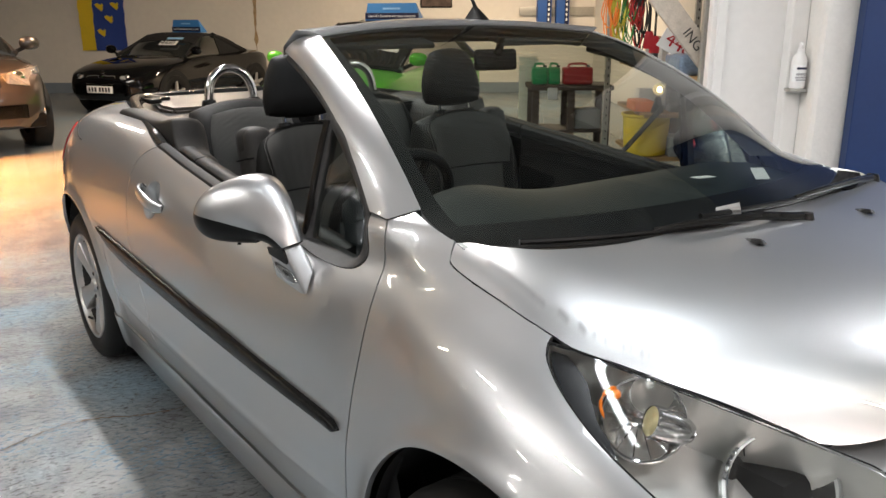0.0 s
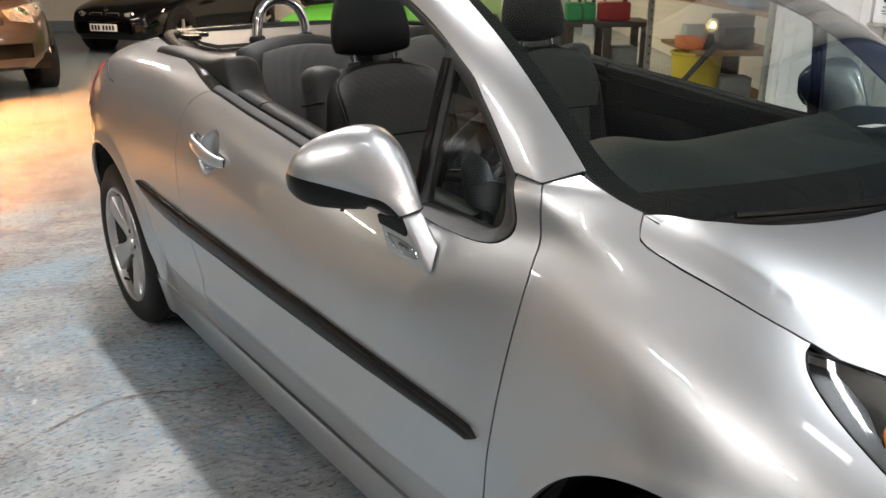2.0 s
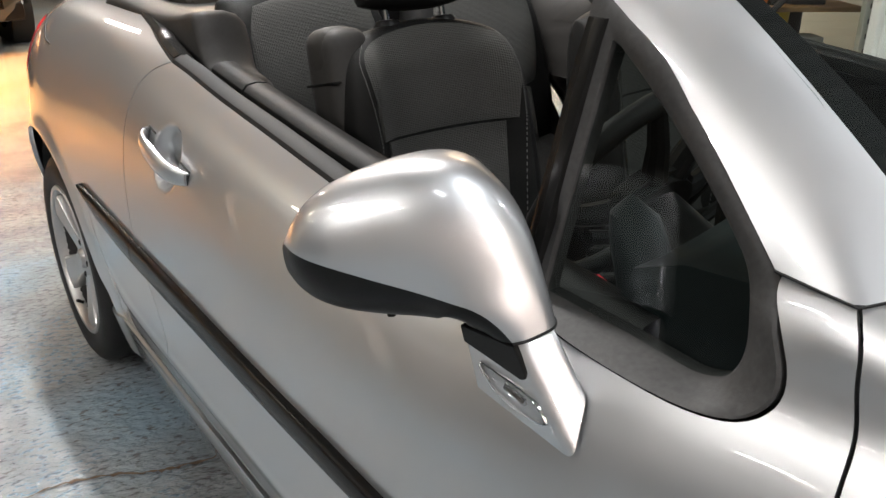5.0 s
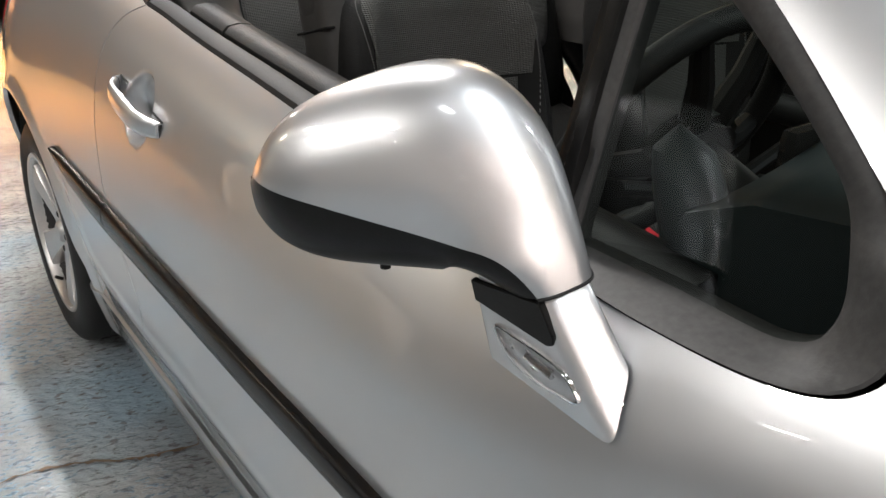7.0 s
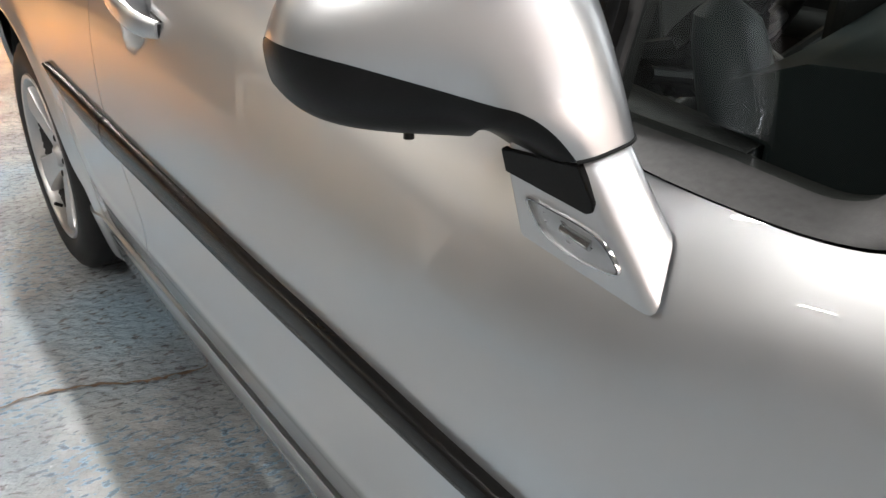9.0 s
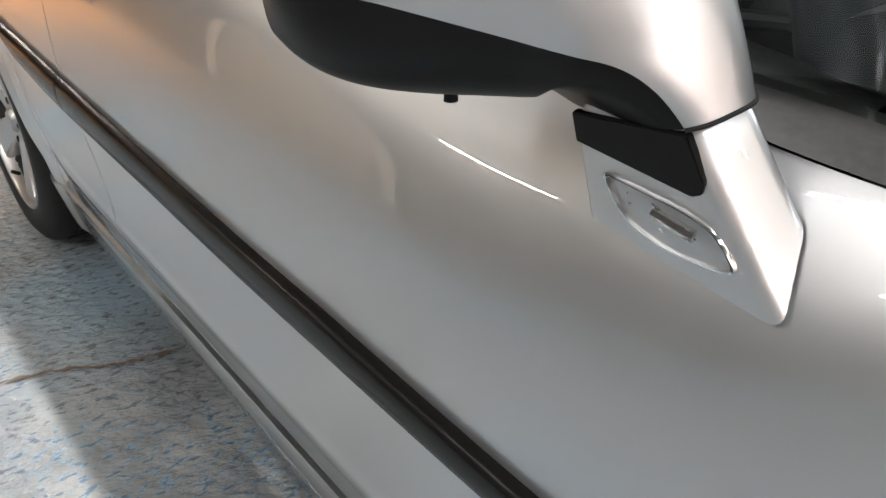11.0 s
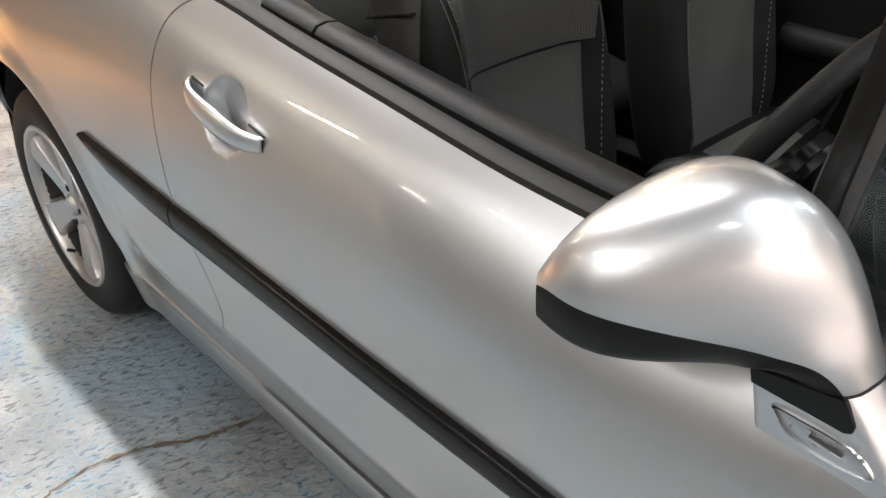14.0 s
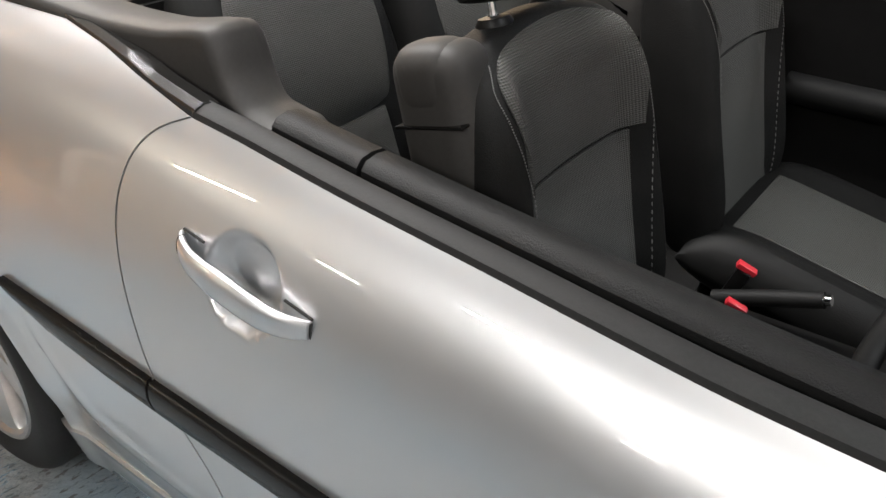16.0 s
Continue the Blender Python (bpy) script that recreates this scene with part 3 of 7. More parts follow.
BONNET_SIDE = [(-0.234, 0.991), (-0.225, 0.972), (-0.213, 0.957), (-0.195, 0.951), (-0.170, 0.9462), (-0.132, 0.9392), (-0.095, 0.9335), (-0.059, 0.928), (-0.026, 0.922), (0.004, 0.9155), (0.034, 0.9085), (0.064, 0.900)]
LAMP_LOW = smooth2([(0.062, 0.897), (0.078, 0.879), (0.106, 0.861), (0.139, 0.843), (0.172, 0.826), (0.207, 0.808), (0.246, 0.788), (0.285, 0.769), (0.34, 0.741), (0.42, 0.700), (0.52, 0.645)], 3)
WING = [(-0.418, 1.0), (-0.395, 1.012), (-0.374, 2.0), (-0.33, 1.010), (-0.28, 0.999), (-0.25, 0.993)] + BONNET_SIDE + LAMP_LOW[1:] + [(0.56, 0.60), (0.50, 0.45)] + arch(FRONT_WHEEL, 18, 188) + [(-0.33, 0.292)] + DOOR_FRONT[:0:-1]
QUARTER = DOOR_REAR[::-1] + [(-1.62, 0.286), (-2.0, 0.288), (-2.18, 0.29)] + arch(REAR_WHEEL, -4, 190) + [(-2.93, 0.20), (-3.05, 0.18), (-3.23, 0.2), (-3.235, 0.6), (-3.235, 0.92)] + [(x, 2.0) for x in (-3.15, -3.0, -2.8, -2.6, -2.4, -2.2)] + [(-2.0, 1.029), (-1.88, 1.012)]

for sgn, flip in ((-1, 1), (1, -1)):
    near = sgn < 0
    h = 0.016 if near else 0.04
    door = skin("door", on_side(DOOR), flank(sgn), h if not near else 0.0055, PAINT, car, flip=flip)
    skin("front_wing", on_side(WING), flank(sgn), h * 0.6, PAINT, car, flip=flip)
    skin("rear_quarter", on_side(QUARTER), flank(sgn), h * 0.45, PAINT, car, flip=flip)
    # rocker panel under the door, its upper edge standing a little proud
    sill = [(-2.218, 0.294), (-2.224, 0.24), (-2.236, 0.19), (-2.22, 0.142)] + [(x, 0.134) for x in (-1.8, -1.2, -0.7)] + [(-0.30, 0.142), (-0.31, 0.22), (-0.33, 0.288), (-1.2, 0.285)]
    skin("rocker_panel", on_side(sill), flank(sgn), h * 0.7, PAINT, car, flip=flip, off=0.006, lip=0.02)
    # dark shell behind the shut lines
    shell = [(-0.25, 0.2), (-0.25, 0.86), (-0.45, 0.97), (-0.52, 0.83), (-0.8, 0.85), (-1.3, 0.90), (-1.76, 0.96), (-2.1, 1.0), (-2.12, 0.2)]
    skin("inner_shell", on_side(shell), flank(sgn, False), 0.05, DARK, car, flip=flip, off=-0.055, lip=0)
    # rubbing strip: a long piece on the door and a short tapered one on the quarter
    for x0, x1, own in ((-1.776, -0.425, door), (-2.168, -1.782, car)):
        rows = []
        n = 60 if own is door else 20
        for i in range(n + 1):
            x = x0 + (x1 - x0) * i / n
            zt = float(np.interp(x, (-2.17, -1.78, -1.4, -1.0, -0.7, -0.43), (0.654, 0.637, 0.629, 0.619, 0.600, 0.574)))
            zb = float(np.interp(x, (-2.17, -2.14, -2.05, -1.9, -1.78, -1.4, -1.0, -0.7, -0.45), (0.650, 0.622, 0.596, 0.580, 0.574, 0.571, 0.566, 0.558, 0.547)))
            e = 1.0
            if own is door:
                d = x1 - x
                e = min(1.0, math.sqrt(max(0.0, 1 - (1 - min(d, 0.028) / 0.028) ** 2)) + 0.05)
            zm, hh = (zt + zb) / 2, (zt - zb) / 2 * e
            ring = []
            for v, o in ((-1, -0.004), (-0.98, 0.004), (-0.8, 0.009), (-0.25, 0.013), (0.1, 0.0145), (0.55, 0.0135), (0.8, 0.011), (0.86, 0.0085), (0.9, 0.0105), (0.98, 0.008), (1, -0.004)):
                z = zm + v * hh
                y = float(side(x, level(x, z=z), False)[0]) + o * (0.5 + 0.5 * e)
                ring.append((x, sgn * y, z))
            rows.append(ring)
        part("rubbing_strip", loft(rows), TRIM, own, "black plastic rubbing strip", sharp=50)
    # tail lamp
    skin("tail_lamp", on_side([(-2.84, 0.925), (-2.91, 0.80), (-3.07, 0.71), (-3.2, 0.72), (-3.18, 0.84), (-3.05, 0.92), (-2.89, 0.962)]), flank(sgn, False), 0.03, RED_LAMP, car, "dark red tail lamp", flip=flip, off=0.004, lip=0.006)

# seam of the boot lid, which runs down from the tail lamp
seam = [Vector((x, -float(side(x, level(x, z=z))[0]) - 0.0006, z)) for x, z in smooth2([(-2.90, 0.955), (-2.80, 0.972), (-2.70, 0.955), (-2.60, 0.935), (-2.52, 0.930)], 6)]
part("boot_lid_seam", rod(seam, 0.0022, 6), DARK, car)


# ---- bonnet ----
EX = np.array([-0.214, -0.19, -0.15, -0.10, -0.05, 0.0, 0.04, 0.064])
EZ = np.interp(EX, [p[0] for p in BONNET_SIDE], [p[1] for p in BONNET_SIDE])
EY = np.array([float(side(x, level(x, z=z))[0]) for x, z in zip(EX, EZ)])
LX = np.array([0.10, 0.132, 0.18, 0.236, 0.299, 0.366, 0.413])
LY = np.interp(LX, (0.064, 0.132, 0.236, 0.299, 0.366, 0.413), (0.703, 0.665, 0.590, 0.535, 0.480, 0.432))
LZ = np.array([float(side(x, min(11.95, level(x, y=y)))[1]) for x, y in zip(LX, LY)])
EX, EY, EZ = np.append(EX, LX), np.append(EY, LY), np.append(EZ, LZ)


BX = np.arange(-0.32, 0.62, 0.004)
BEDGE = blur(pchip(np.append(np.append(-0.32, EX), 0.62), np.append(np.append(0.68, EY), 0.18), BX), 4, 0)
BTOP = blur(pchip(np.append(np.append(-0.32, EX), 0.62), np.append(np.append(0.972, EZ), 0.68), BX), 4, 0)


def bonnet_z(x, y):
    x, ay = np.asarray(x, float), np.abs(np.asarray(y, float))
    zc = pchip((-0.30, -0.05, 0.10, 0.25, 0.42, 0.56, 0.70), (1.040, 1.008, 0.990, 0.953, 0.890, 0.815, 0.70), x)
    edge, ze = np.interp(x, BX, BEDGE), np.interp(x, BX, BTOP)
    r = np.clip(ay / edge, 0, 1.2)
    # the edge turns down more sharply towards the windscreen
    w = np.clip((x + 0.16) / 0.30, 0, 1)
    w = w * w * (3 - 2 * w)
    z = zc - (zc - ze) * ((0.15 + 0.30 * w) * r ** 2 + (0.85 - 0.30 * w) * r ** (14 - 8 * w))
    # sharp fold that runs beside the edge and the lamp
    d = np.sqrt((ay - (edge - 0.032)) ** 2 + 0.013 ** 2)
    return z + 0.0045 * np.clip((0.34 - x) / 0.2, 0, 1) * np.exp(-d / np.where(ay < edge - 0.032, 0.045, 0.020)) * np.clip((x + 0.20) / 0.12, 0, 1)


def bonnet_fn(u, v):
    return np.stack([u, v, bonnet_z(u, v)], 1)


CORNER = [(x, float(side(x, level(x, z=z))[0])) for x, z in ((-0.234, 0.991), (-0.229, 0.980), (-0.222, 0.967))]
edge_r = CORNER + [(float(x), float(y)) for x, y in zip(EX, EY)] + [(0.47, 0.33), (0.51, 0.2), (0.53, 0.0)]
rear_r = [CORNER[0], (-0.198, 0.649), (-0.143, 0.633), (-0.080, 0.584), (-0.038, 0.500), (-0.015, 0.40), (-0.006, 0.25), (-0.003, 0.12), (-0.003, 0.0)]
edge_r, rear_r = smooth2(edge_r, 4), smooth2(rear_r, 4)
outline = [(x, -y) for x, y in edge_r] + [(x, y) for x, y in edge_r[-2::-1]] + rear_r[1:] + [(x, -y) for x, y in rear_r[-2:0:-1]]
bonnet = skin("bonnet", outline, bonnet_fn, 0.008, PAINT, car, flip=1, lip=0.015, gap=0.0007, off=0.0005)
for y in (-0.206, 0.206):
    z0 = float(bonnet_z(np.array([0.10]), np.array([y]))[0])
    jet = hull([(0.075, y, z0), (0.128, y - 0.008, z0), (0.128, y + 0.008, z0), (0.085, y, z0 + 0.006), (0.118, y - 0.005, z0 + 0.009), (0.118, y + 0.005, z0 + 0.009), (0.098, y - 0.011, z0), (0.098, y + 0.011, z0)], 0.002)
    part("washer_jet", jet, BLACK_PLASTIC, bonnet, "small black washer jet")


# ---- head lamps ----
BEZEL = material("lamp_bezel", (0.60, 0.60, 0.60), 0.16, 0.95, var=0.15, scale=30)
REFLECTOR = material("lamp_reflector", (0.86, 0.86, 0.84), 0.07, 0.95, var=0.05, scale=40)
LAMP_GREY = material("lamp_grey", (0.62, 0.62, 0.60), 0.30, 0.7, var=0.06, scale=6)
CASE = material("lamp_case", (0.018, 0.019, 0.021), 0.3, var=0.15, scale=20)
PALE_GOLD = material("pale_gold", (0.72, 0.66, 0.38), 0.18, 0.5, var=0.1, scale=30)


def lamp_fn(sgn):
    def fn(u, v):
        y, z = side(u, v / KS, False)
        return np.stack([u, sgn * y, z], 1)
    return fn


LAMP_TOP = [(0.066, 0.702)] + [(float(x), float(y)) for x, y in zip(LX, LY)] + [(0.46, 0.40), (0.54, 0.37)]
lamp_outline = [(x, KS * min(11.95, level(x, y=y))) for x, y in LAMP_TOP]
lamp_outline = [(x, s) for x, s in lamp_outline] + [(x, KS * level(x, z=z)) for x, z in LAMP_LOW[:0:-1]]
for sgn, flip in ((-1, 1), (1, -1)):
    lamp = skin("head_lamp", lamp_outline, lamp_fn(sgn), 0.018, LENS, car, "clear plastic head lamp with chrome reflectors", flip=flip, lip=0.004, gap=0.0012)
    lamp.visible_shadow = False
    skin("lamp_housing", lamp_outline, lamp_fn(sgn), 0.02, LAMP_GREY, lamp, flip=flip, off=-0.125, lip=-0.12, gap=0.002)
    gasket = [lamp_fn(sgn)(np.array([u]), np.array([v]))[0] for u, v in resample(lamp_outline, 0.01)]
    part("lamp_gasket", rod([Vector(p) for p in gasket], 0.0016, 6, closed=True), RUBBER, lamp, "black rubber gasket")
    # dark side of the case towards the wing
    rim_low = [(x, KS * level(x, z=z + 0.003)) for x, z in LAMP_LOW if x < 0.25]
    rim_in = [(x, KS * level(x, z=z)) for x, z in ((0.255, 0.790), (0.230, 0.808), (0.200, 0.826), (0.172, 0.846), (0.150, 0.862), (0.115, 0.880), (0.085, 0.893))]
    skin("case_side", rim_low + rim_in, lamp_fn(sgn), 0.012, CASE, lamp, "dark grey side of the lamp case", flip=flip, off=-0.022, lip=0.03, gap=0.002)
    # indicator bowl and main bowl
    for x, y, z, r, dp, aim in ((0.212, 0.636, 0.796, 0.062, 0.058, (0.62, 0.66, 0.42)), (0.370, 0.490, 0.695, 0.086, 0.085, (0.72, 0.52, 0.46))):
        m = Matrix.Translation((x, sgn * y, z)) @ Vector((aim[0], sgn * aim[1], aim[2])).to_track_quat("Z", "Y").to_matrix().to_4x4()
        prof = [(r * (k / 16) if k else 0.0005, dp * ((k / 16) ** 2 - 1)) for k in range(17)] + [(r * 1.04, 0.003), (r * 1.07, 0.0), (r * 1.07, -0.02)]
        bowl = part("reflector", lathe(prof, 48, axis="z"), REFLECTOR, lamp, "faceted chrome reflector", m=m)
        facets = bmesh.new()
        for k in range(14):
            a = 2 * math.pi * k / 14
            rod([(rr * math.cos(a), rr * math.sin(a), dp * ((rr / r) ** 2 - 1) + 0.001) for rr in [r * (0.3 + 0.68 * i / 6) for i in range(7)]], 0.0010, 5, facets)
        part("facet_edges", facets, CHROME, bowl)
        part("rim_ring", lathe([(r * 1.0, 0.004), (r * 1.05, 0.006), (r * 1.10, 0.002), (r * 1.08, -0.012)], 48, axis="z"), CHROME, bowl, "bright chrome rim")
        if r > 0.07:
            part("bulb", lathe([(0.0005, -dp * 0.2), (r * 0.10, -dp * 0.25), (r * 0.13, -dp * 0.5), (r * 0.13, -dp)], 20, axis="z"), LENS, bowl)
            part("bulb_shield", lathe([(0.0005, -dp * 0.05), (r * 0.17, -dp * 0.1), (r * 0.2, -dp * 0.2), (r * 0.18, -dp * 0.22)], 20, axis="z"), BEZEL, bowl)
    # amber bulb; its mirror images at the bowl's edge are drawn as an amber strip
    part("indicator_bulb", lathe([(0.0005, 0.012), (0.006, 0.010), (0.009, 0.002), (0.008, -0.014)], 18, axis="z"), AMBER, lamp, "amber indicator bulb", m=Matrix.Translation((0.178, sgn * 0.664, 0.834)) @ Vector((0.6, sgn * 0.6, 0.4)).to_track_quat("Z", "Y").to_matrix().to_4x4())
    amber_arc = [(x, sgn * y, z) for x, y, z in ((0.176, 0.664, 0.846), (0.168, 0.674, 0.838), (0.164, 0.681, 0.826), (0.168, 0.686, 0.813), (0.178, 0.688, 0.800))]
    part("amber_reflection", rod(spline(amber_arc, 4), [0.0012, 0.003] + [0.0034] * 5 + [0.0015] * 2 + [0.003] * 6 + [0.001] * 2, 8), AMBER, lamp, "amber strip drawn as the bulb's reflection in the bowl")
    # projector barrel with a pale yellow end
    end, tail_end = Vector((0.226, sgn * 0.638, 0.800)), Vector((0.262, sgn * 0.574, 0.772))
    pm = Matrix.Translation(end) @ (end - tail_end).to_track_quat("Z", "Y").to_matrix().to_4x4()
    barrel = part("projector", lathe([(0.024, 0.0), (0.0265, -0.003), (0.027, -0.03), (0.025, -0.055), (0.016, -0.072), (0.0005, -0.078)], 32, axis="z"), BEZEL, lamp, "chrome projector barrel", m=pm)
    part("projector_glass", lathe([(0.0005, 0.004), (0.012, 0.0035), (0.020, 0.001), (0.0243, -0.002)], 28, axis="z"), PALE_GOLD, barrel, "pale yellow glass of the projector")

# ---- nose, tail and floor that close the body ----
for sgn, flip in ((-1, 1), (1, -1)):
    skin("front_bumper", on_side([(0.502, 0.45), (0.48, 0.22), (0.60, 0.19), (0.735, 0.21), (0.735, 2.0), (0.66, 2.0), (0.60, 0.60), (0.565, 0.60)]), flank(sgn, False), 0.03, PAINT, car, flip=flip)
rows = []
for i in range(10):
    x = 0.40 + 0.335 * i / 9
    y1, z1 = side(np.array([x]), np.array([12.0]), False)
    drop = 0.02 if x < 0.54 else 0.0
    rows.append([(x, float(y1[0]) * u, float(z1[0]) - drop + 0.02 * (1 - u * u)) for u in [-1 + 2 * j / 20 for j in range(21)]])
part("grille_panel", loft(rows, closed=False), PAINT, car)
tailr = []
for x in (-3.25, -3.2, -3.1, -2.98):
    k = max(x, -3.235)
    y, z = side(np.full(19, k), np.linspace(0, 12, 19))
    tailr.append([(x, -float(a) * 0.99, float(b)) for a, b in zip(y, z)] + [(x, float(a) * 0.99, float(b)) for a, b in zip(y[::-1], z[::-1])])
part("rear_bumper", loft(tailr), PAINT, car)
# deck lid over the boot, behind the folded roof
deck = []
for i in range(13):
    x = -2.93 - 0.31 * i / 12
    row = []
    y1, z1 = side(np.array([max(x, -3.235)]), np.array([12.0]))
    for j in range(25):
        u = -1 + 2 * j / 24
        row.append((x, float(y1[0]) * u, float(z1[0]) + 0.014 * (1 - u * u)))
    deck.append(row)
part("boot_lid", loft(deck, closed=False), PAINT, car)
part("floor_pan", box(3.2, 1.30, 0.05, (-1.3, 0, 0.19), 0.01), DARK, car)
for x0, x1 in ((-2.16, -0.33),):
    part("cabin_floor", box(x1 - x0, 1.40, 0.03, ((x0 + x1) / 2, 0, 0.235), 0.005), CARPET, car)
part("bulkhead", box(0.04, 1.42, 0.62, (-0.30, 0, 0.55), 0.01), DARK, car)
part("engine_bay", box(0.60, 1.0, 0.42, (0.08, 0, 0.50), 0.02), DARK, car)


# ---- windscreen, pillars, header ----
PILLAR_IN = [(-0.20, 0.668, 0.985), (-0.372, 0.645, 1.021), (-0.522, 0.622, 1.128), (-0.644, 0.600, 1.203), (-0.792, 0.572, 1.275), (-0.93, 0.542, 1.328), (-1.015, 0.515, 1.352)]
PILLAR_OUT = [(-0.418, 0.697, 0.999), (-0.487, 0.697, 1.004), (-0.546, 0.682, 1.059), (-0.648, 0.660, 1.144), (-0.800, 0.632, 1.224), (-0.968, 0.602, 1.282), (-1.10, 0.575, 1.310)]
SIDE_IN = spline(PILLAR_IN, 6)
CENTRE = spline([(-0.02, 0, 0.985), (-0.35, 0, 1.135), (-0.70, 0, 1.268), (-1.075, 0, 1.378)], 12)


def screen(u, v):
    """The windscreen: u across from -1 to 1, v from its foot to the header."""
    a = SIDE_IN[min(int(v * (len(SIDE_IN) - 1)), len(SIDE_IN) - 2)].lerp(SIDE_IN[min(int(v * (len(SIDE_IN) - 1)) + 1, len(SIDE_IN) - 1)], (v * (len(SIDE_IN) - 1)) % 1 if v < 1 else 1)
    c = CENTRE[min(int(v * (len(CENTRE) - 1)), len(CENTRE) - 2)].lerp(CENTRE[min(int(v * (len(CENTRE) - 1)) + 1, len(CENTRE) - 1)], (v * (len(CENTRE) - 1)) % 1 if v < 1 else 1)
    k = abs(u) ** 2.3
    return Vector((c.x + (a.x - c.x) * k, a.y * u, c.z + (a.z - c.z) * k))


def screen_patch(u0, u1, v0, v1, n, m, drop=0.0, bm=None):
    rows = []
    for i in range(n + 1):
        v = v0 + (v1 - v0) * i / n
        rows.append([screen(u0 + (u1 - u0) * j / m, v) - Vector((0.36, 0, 0.93)) * drop for j in range(m + 1)])
    return loft(rows, bm, closed=False, caps=False)


windscreen = part("windscreen", screen_patch(-1, 1, 0, 1, 36, 48), SCREEN, car, "tinted glass windscreen", sharp=0)
windscreen.visible_shadow = False
frit = bmesh.new()
screen_patch(-1, 1, 0.0, 0.11, 4, 40, 0.004, frit)
screen_patch(-1, -0.945, 0.11, 1, 24, 2, 0.004, frit)
screen_patch(0.945, 1, 0.11, 1, 24, 2, 0.004, frit)
screen_patch(-1, 1, 0.955, 1, 3, 40, 0.004, frit)
part("frit_band", frit, FRIT, windscreen, "black printed border of the glass", sharp=0)


def pillar(sgn):
    a, b = spline(PILLAR_IN[1:], 8), spline(PILLAR_OUT[1:], 8)
    knee = Vector(PILLAR_OUT[0])
    for _ in range(14):
        a = [a[0]] + [(a[i - 1] + a[i] * 2 + a[i + 1]) / 4 for i in range(1, len(a) - 1)] + [a[-1]]
        b = [b[0]] + [(b[i - 1] + b[i] * 2 + b[i + 1]) / 4 for i in range(1, len(b) - 1)] + [b[-1]]
    n = 40
    rings = []
    for i in range(n + 1):
        t = i / n
        p = a[min(int(t * (len(a) - 1)), len(a) - 2)].lerp(a[min(int(t * (len(a) - 1)) + 1, len(a) - 1)], (t * (len(a) - 1)) % 1 if t < 1 else 1)
        q = b[min(int(t * (len(b) - 1)), len(b) - 2)].lerp(b[min(int(t * (len(b) - 1)) + 1, len(b) - 1)], (t * (len(b) - 1)) % 1 if t < 1 else 1)
        mid = (p + q) / 2
        w = (q - p).length
        outw = Vector((0.15, 0.72, 0.62)).normalized()
        ring = []
        for k in range(13):
            s = k / 12
            bulge = (0.04 + 0.12 * min(1, t * 1.2)) * w * (1 - (2 * s - 1) ** 2)
            # the foot follows the joint with the wing and the door, which bends at the knee
            foot = a[0].lerp(knee, s / 0.55) if s < 0.55 else knee.lerp(b[0], (s - 0.55) / 0.45)
            w0 = max(0.0, 1 - t / 0.16) ** 2
            v = (p.lerp(q, s) + outw * bulge + Vector((0, -0.003 * (1 - s), 0.003 * (1 - s)))) * (1 - w0)
            ring.append(v + (foot + (p.lerp(q, s) - a[0].lerp(b[0], s)) + Vector((0, 0, 0.0015))) * w0)
        ring.append(q + Vector((-0.012, -0.022, -0.004)))
        ring.append(q.lerp(p, 0.5) + Vector((-0.03, -0.035, -0.02)))
        ring.append(p + Vector((-0.012, -0.01, -0.018)))
        rings.append([(v.x, sgn * v.y, v.z) for v in ring])
    return loft(rings)


for sgn in (-1, 1):
    part("windscreen_pillar", pillar(sgn), PAINT, car, sharp=50)
    joint = rod([(-0.487, sgn * 0.6975, 1.0045), (-0.450, sgn * 0.6985, 1.002), (-0.418, sgn * 0.698, 1.0), (-0.396, sgn * 0.676, 1.0105), (-0.374, sgn * 0.648, 1.0215)], 0.0013, 6)
    part("pillar_seam", joint, DARK, car)
head = []
for j in range(33):
    u = -1 + 2 * j / 32
    p = screen(u * 0.995, 1.0)
    k = abs(u) ** 3
    back = Vector((-0.115 + 0.02 * k, 0, 0.012 - 0.035 * k))
    s = Vector((0, 0.055 * u ** 5, 0))
    head.append([p + Vector((0.006, 0, 0.001)), p + Vector((-0.004, 0, 0.011)) + s * 0.5, p + Vector((-0.03, 0, 0.014)) + s, p + back * 0.7 + Vector((0, 0, 0.010)) + s, p + back + s, p + back + Vector((-0.012, 0, -0.008)) + s, p + back + Vector((-0.012, 0, -0.030)) + s, p + Vector((-0.05, 0, -0.016)) + s * 0.4, p + Vector((0.004, 0, -0.004))])
header = part("header_rail", loft(head), PAINT, car, sharp=50)
inner = []
for j in range(33):
    u = -0.96 + 1.92 * j / 32
    p = screen(u, 0.985)
    inner.append([p + Vector((0.0, 0, -0.010)), p + Vector((-0.04, 0, -0.050)), p + Vector((-0.12, 0, -0.045)), p + Vector((-0.135, 0, -0.012))])
part("header_lining", loft(inner), BLACK_PLASTIC, header, "black header lining")
visor = material("visor_cloth", (0.035, 0.034, 0.031), 0.8, var=0.1, scale=20)
for y in (-0.30, 0.30):
    c = screen(y / 0.55, 0.90)
    part("sun_visor", box(0.09, 0.34, 0.016, (0, 0, 0), 0.007, m=Matrix.Translation((c.x - 0.085, y, c.z - 0.022)) @ pose(0, 0, 0, 0, 14, 0)), visor, header, "dark grey cloth sun visor")
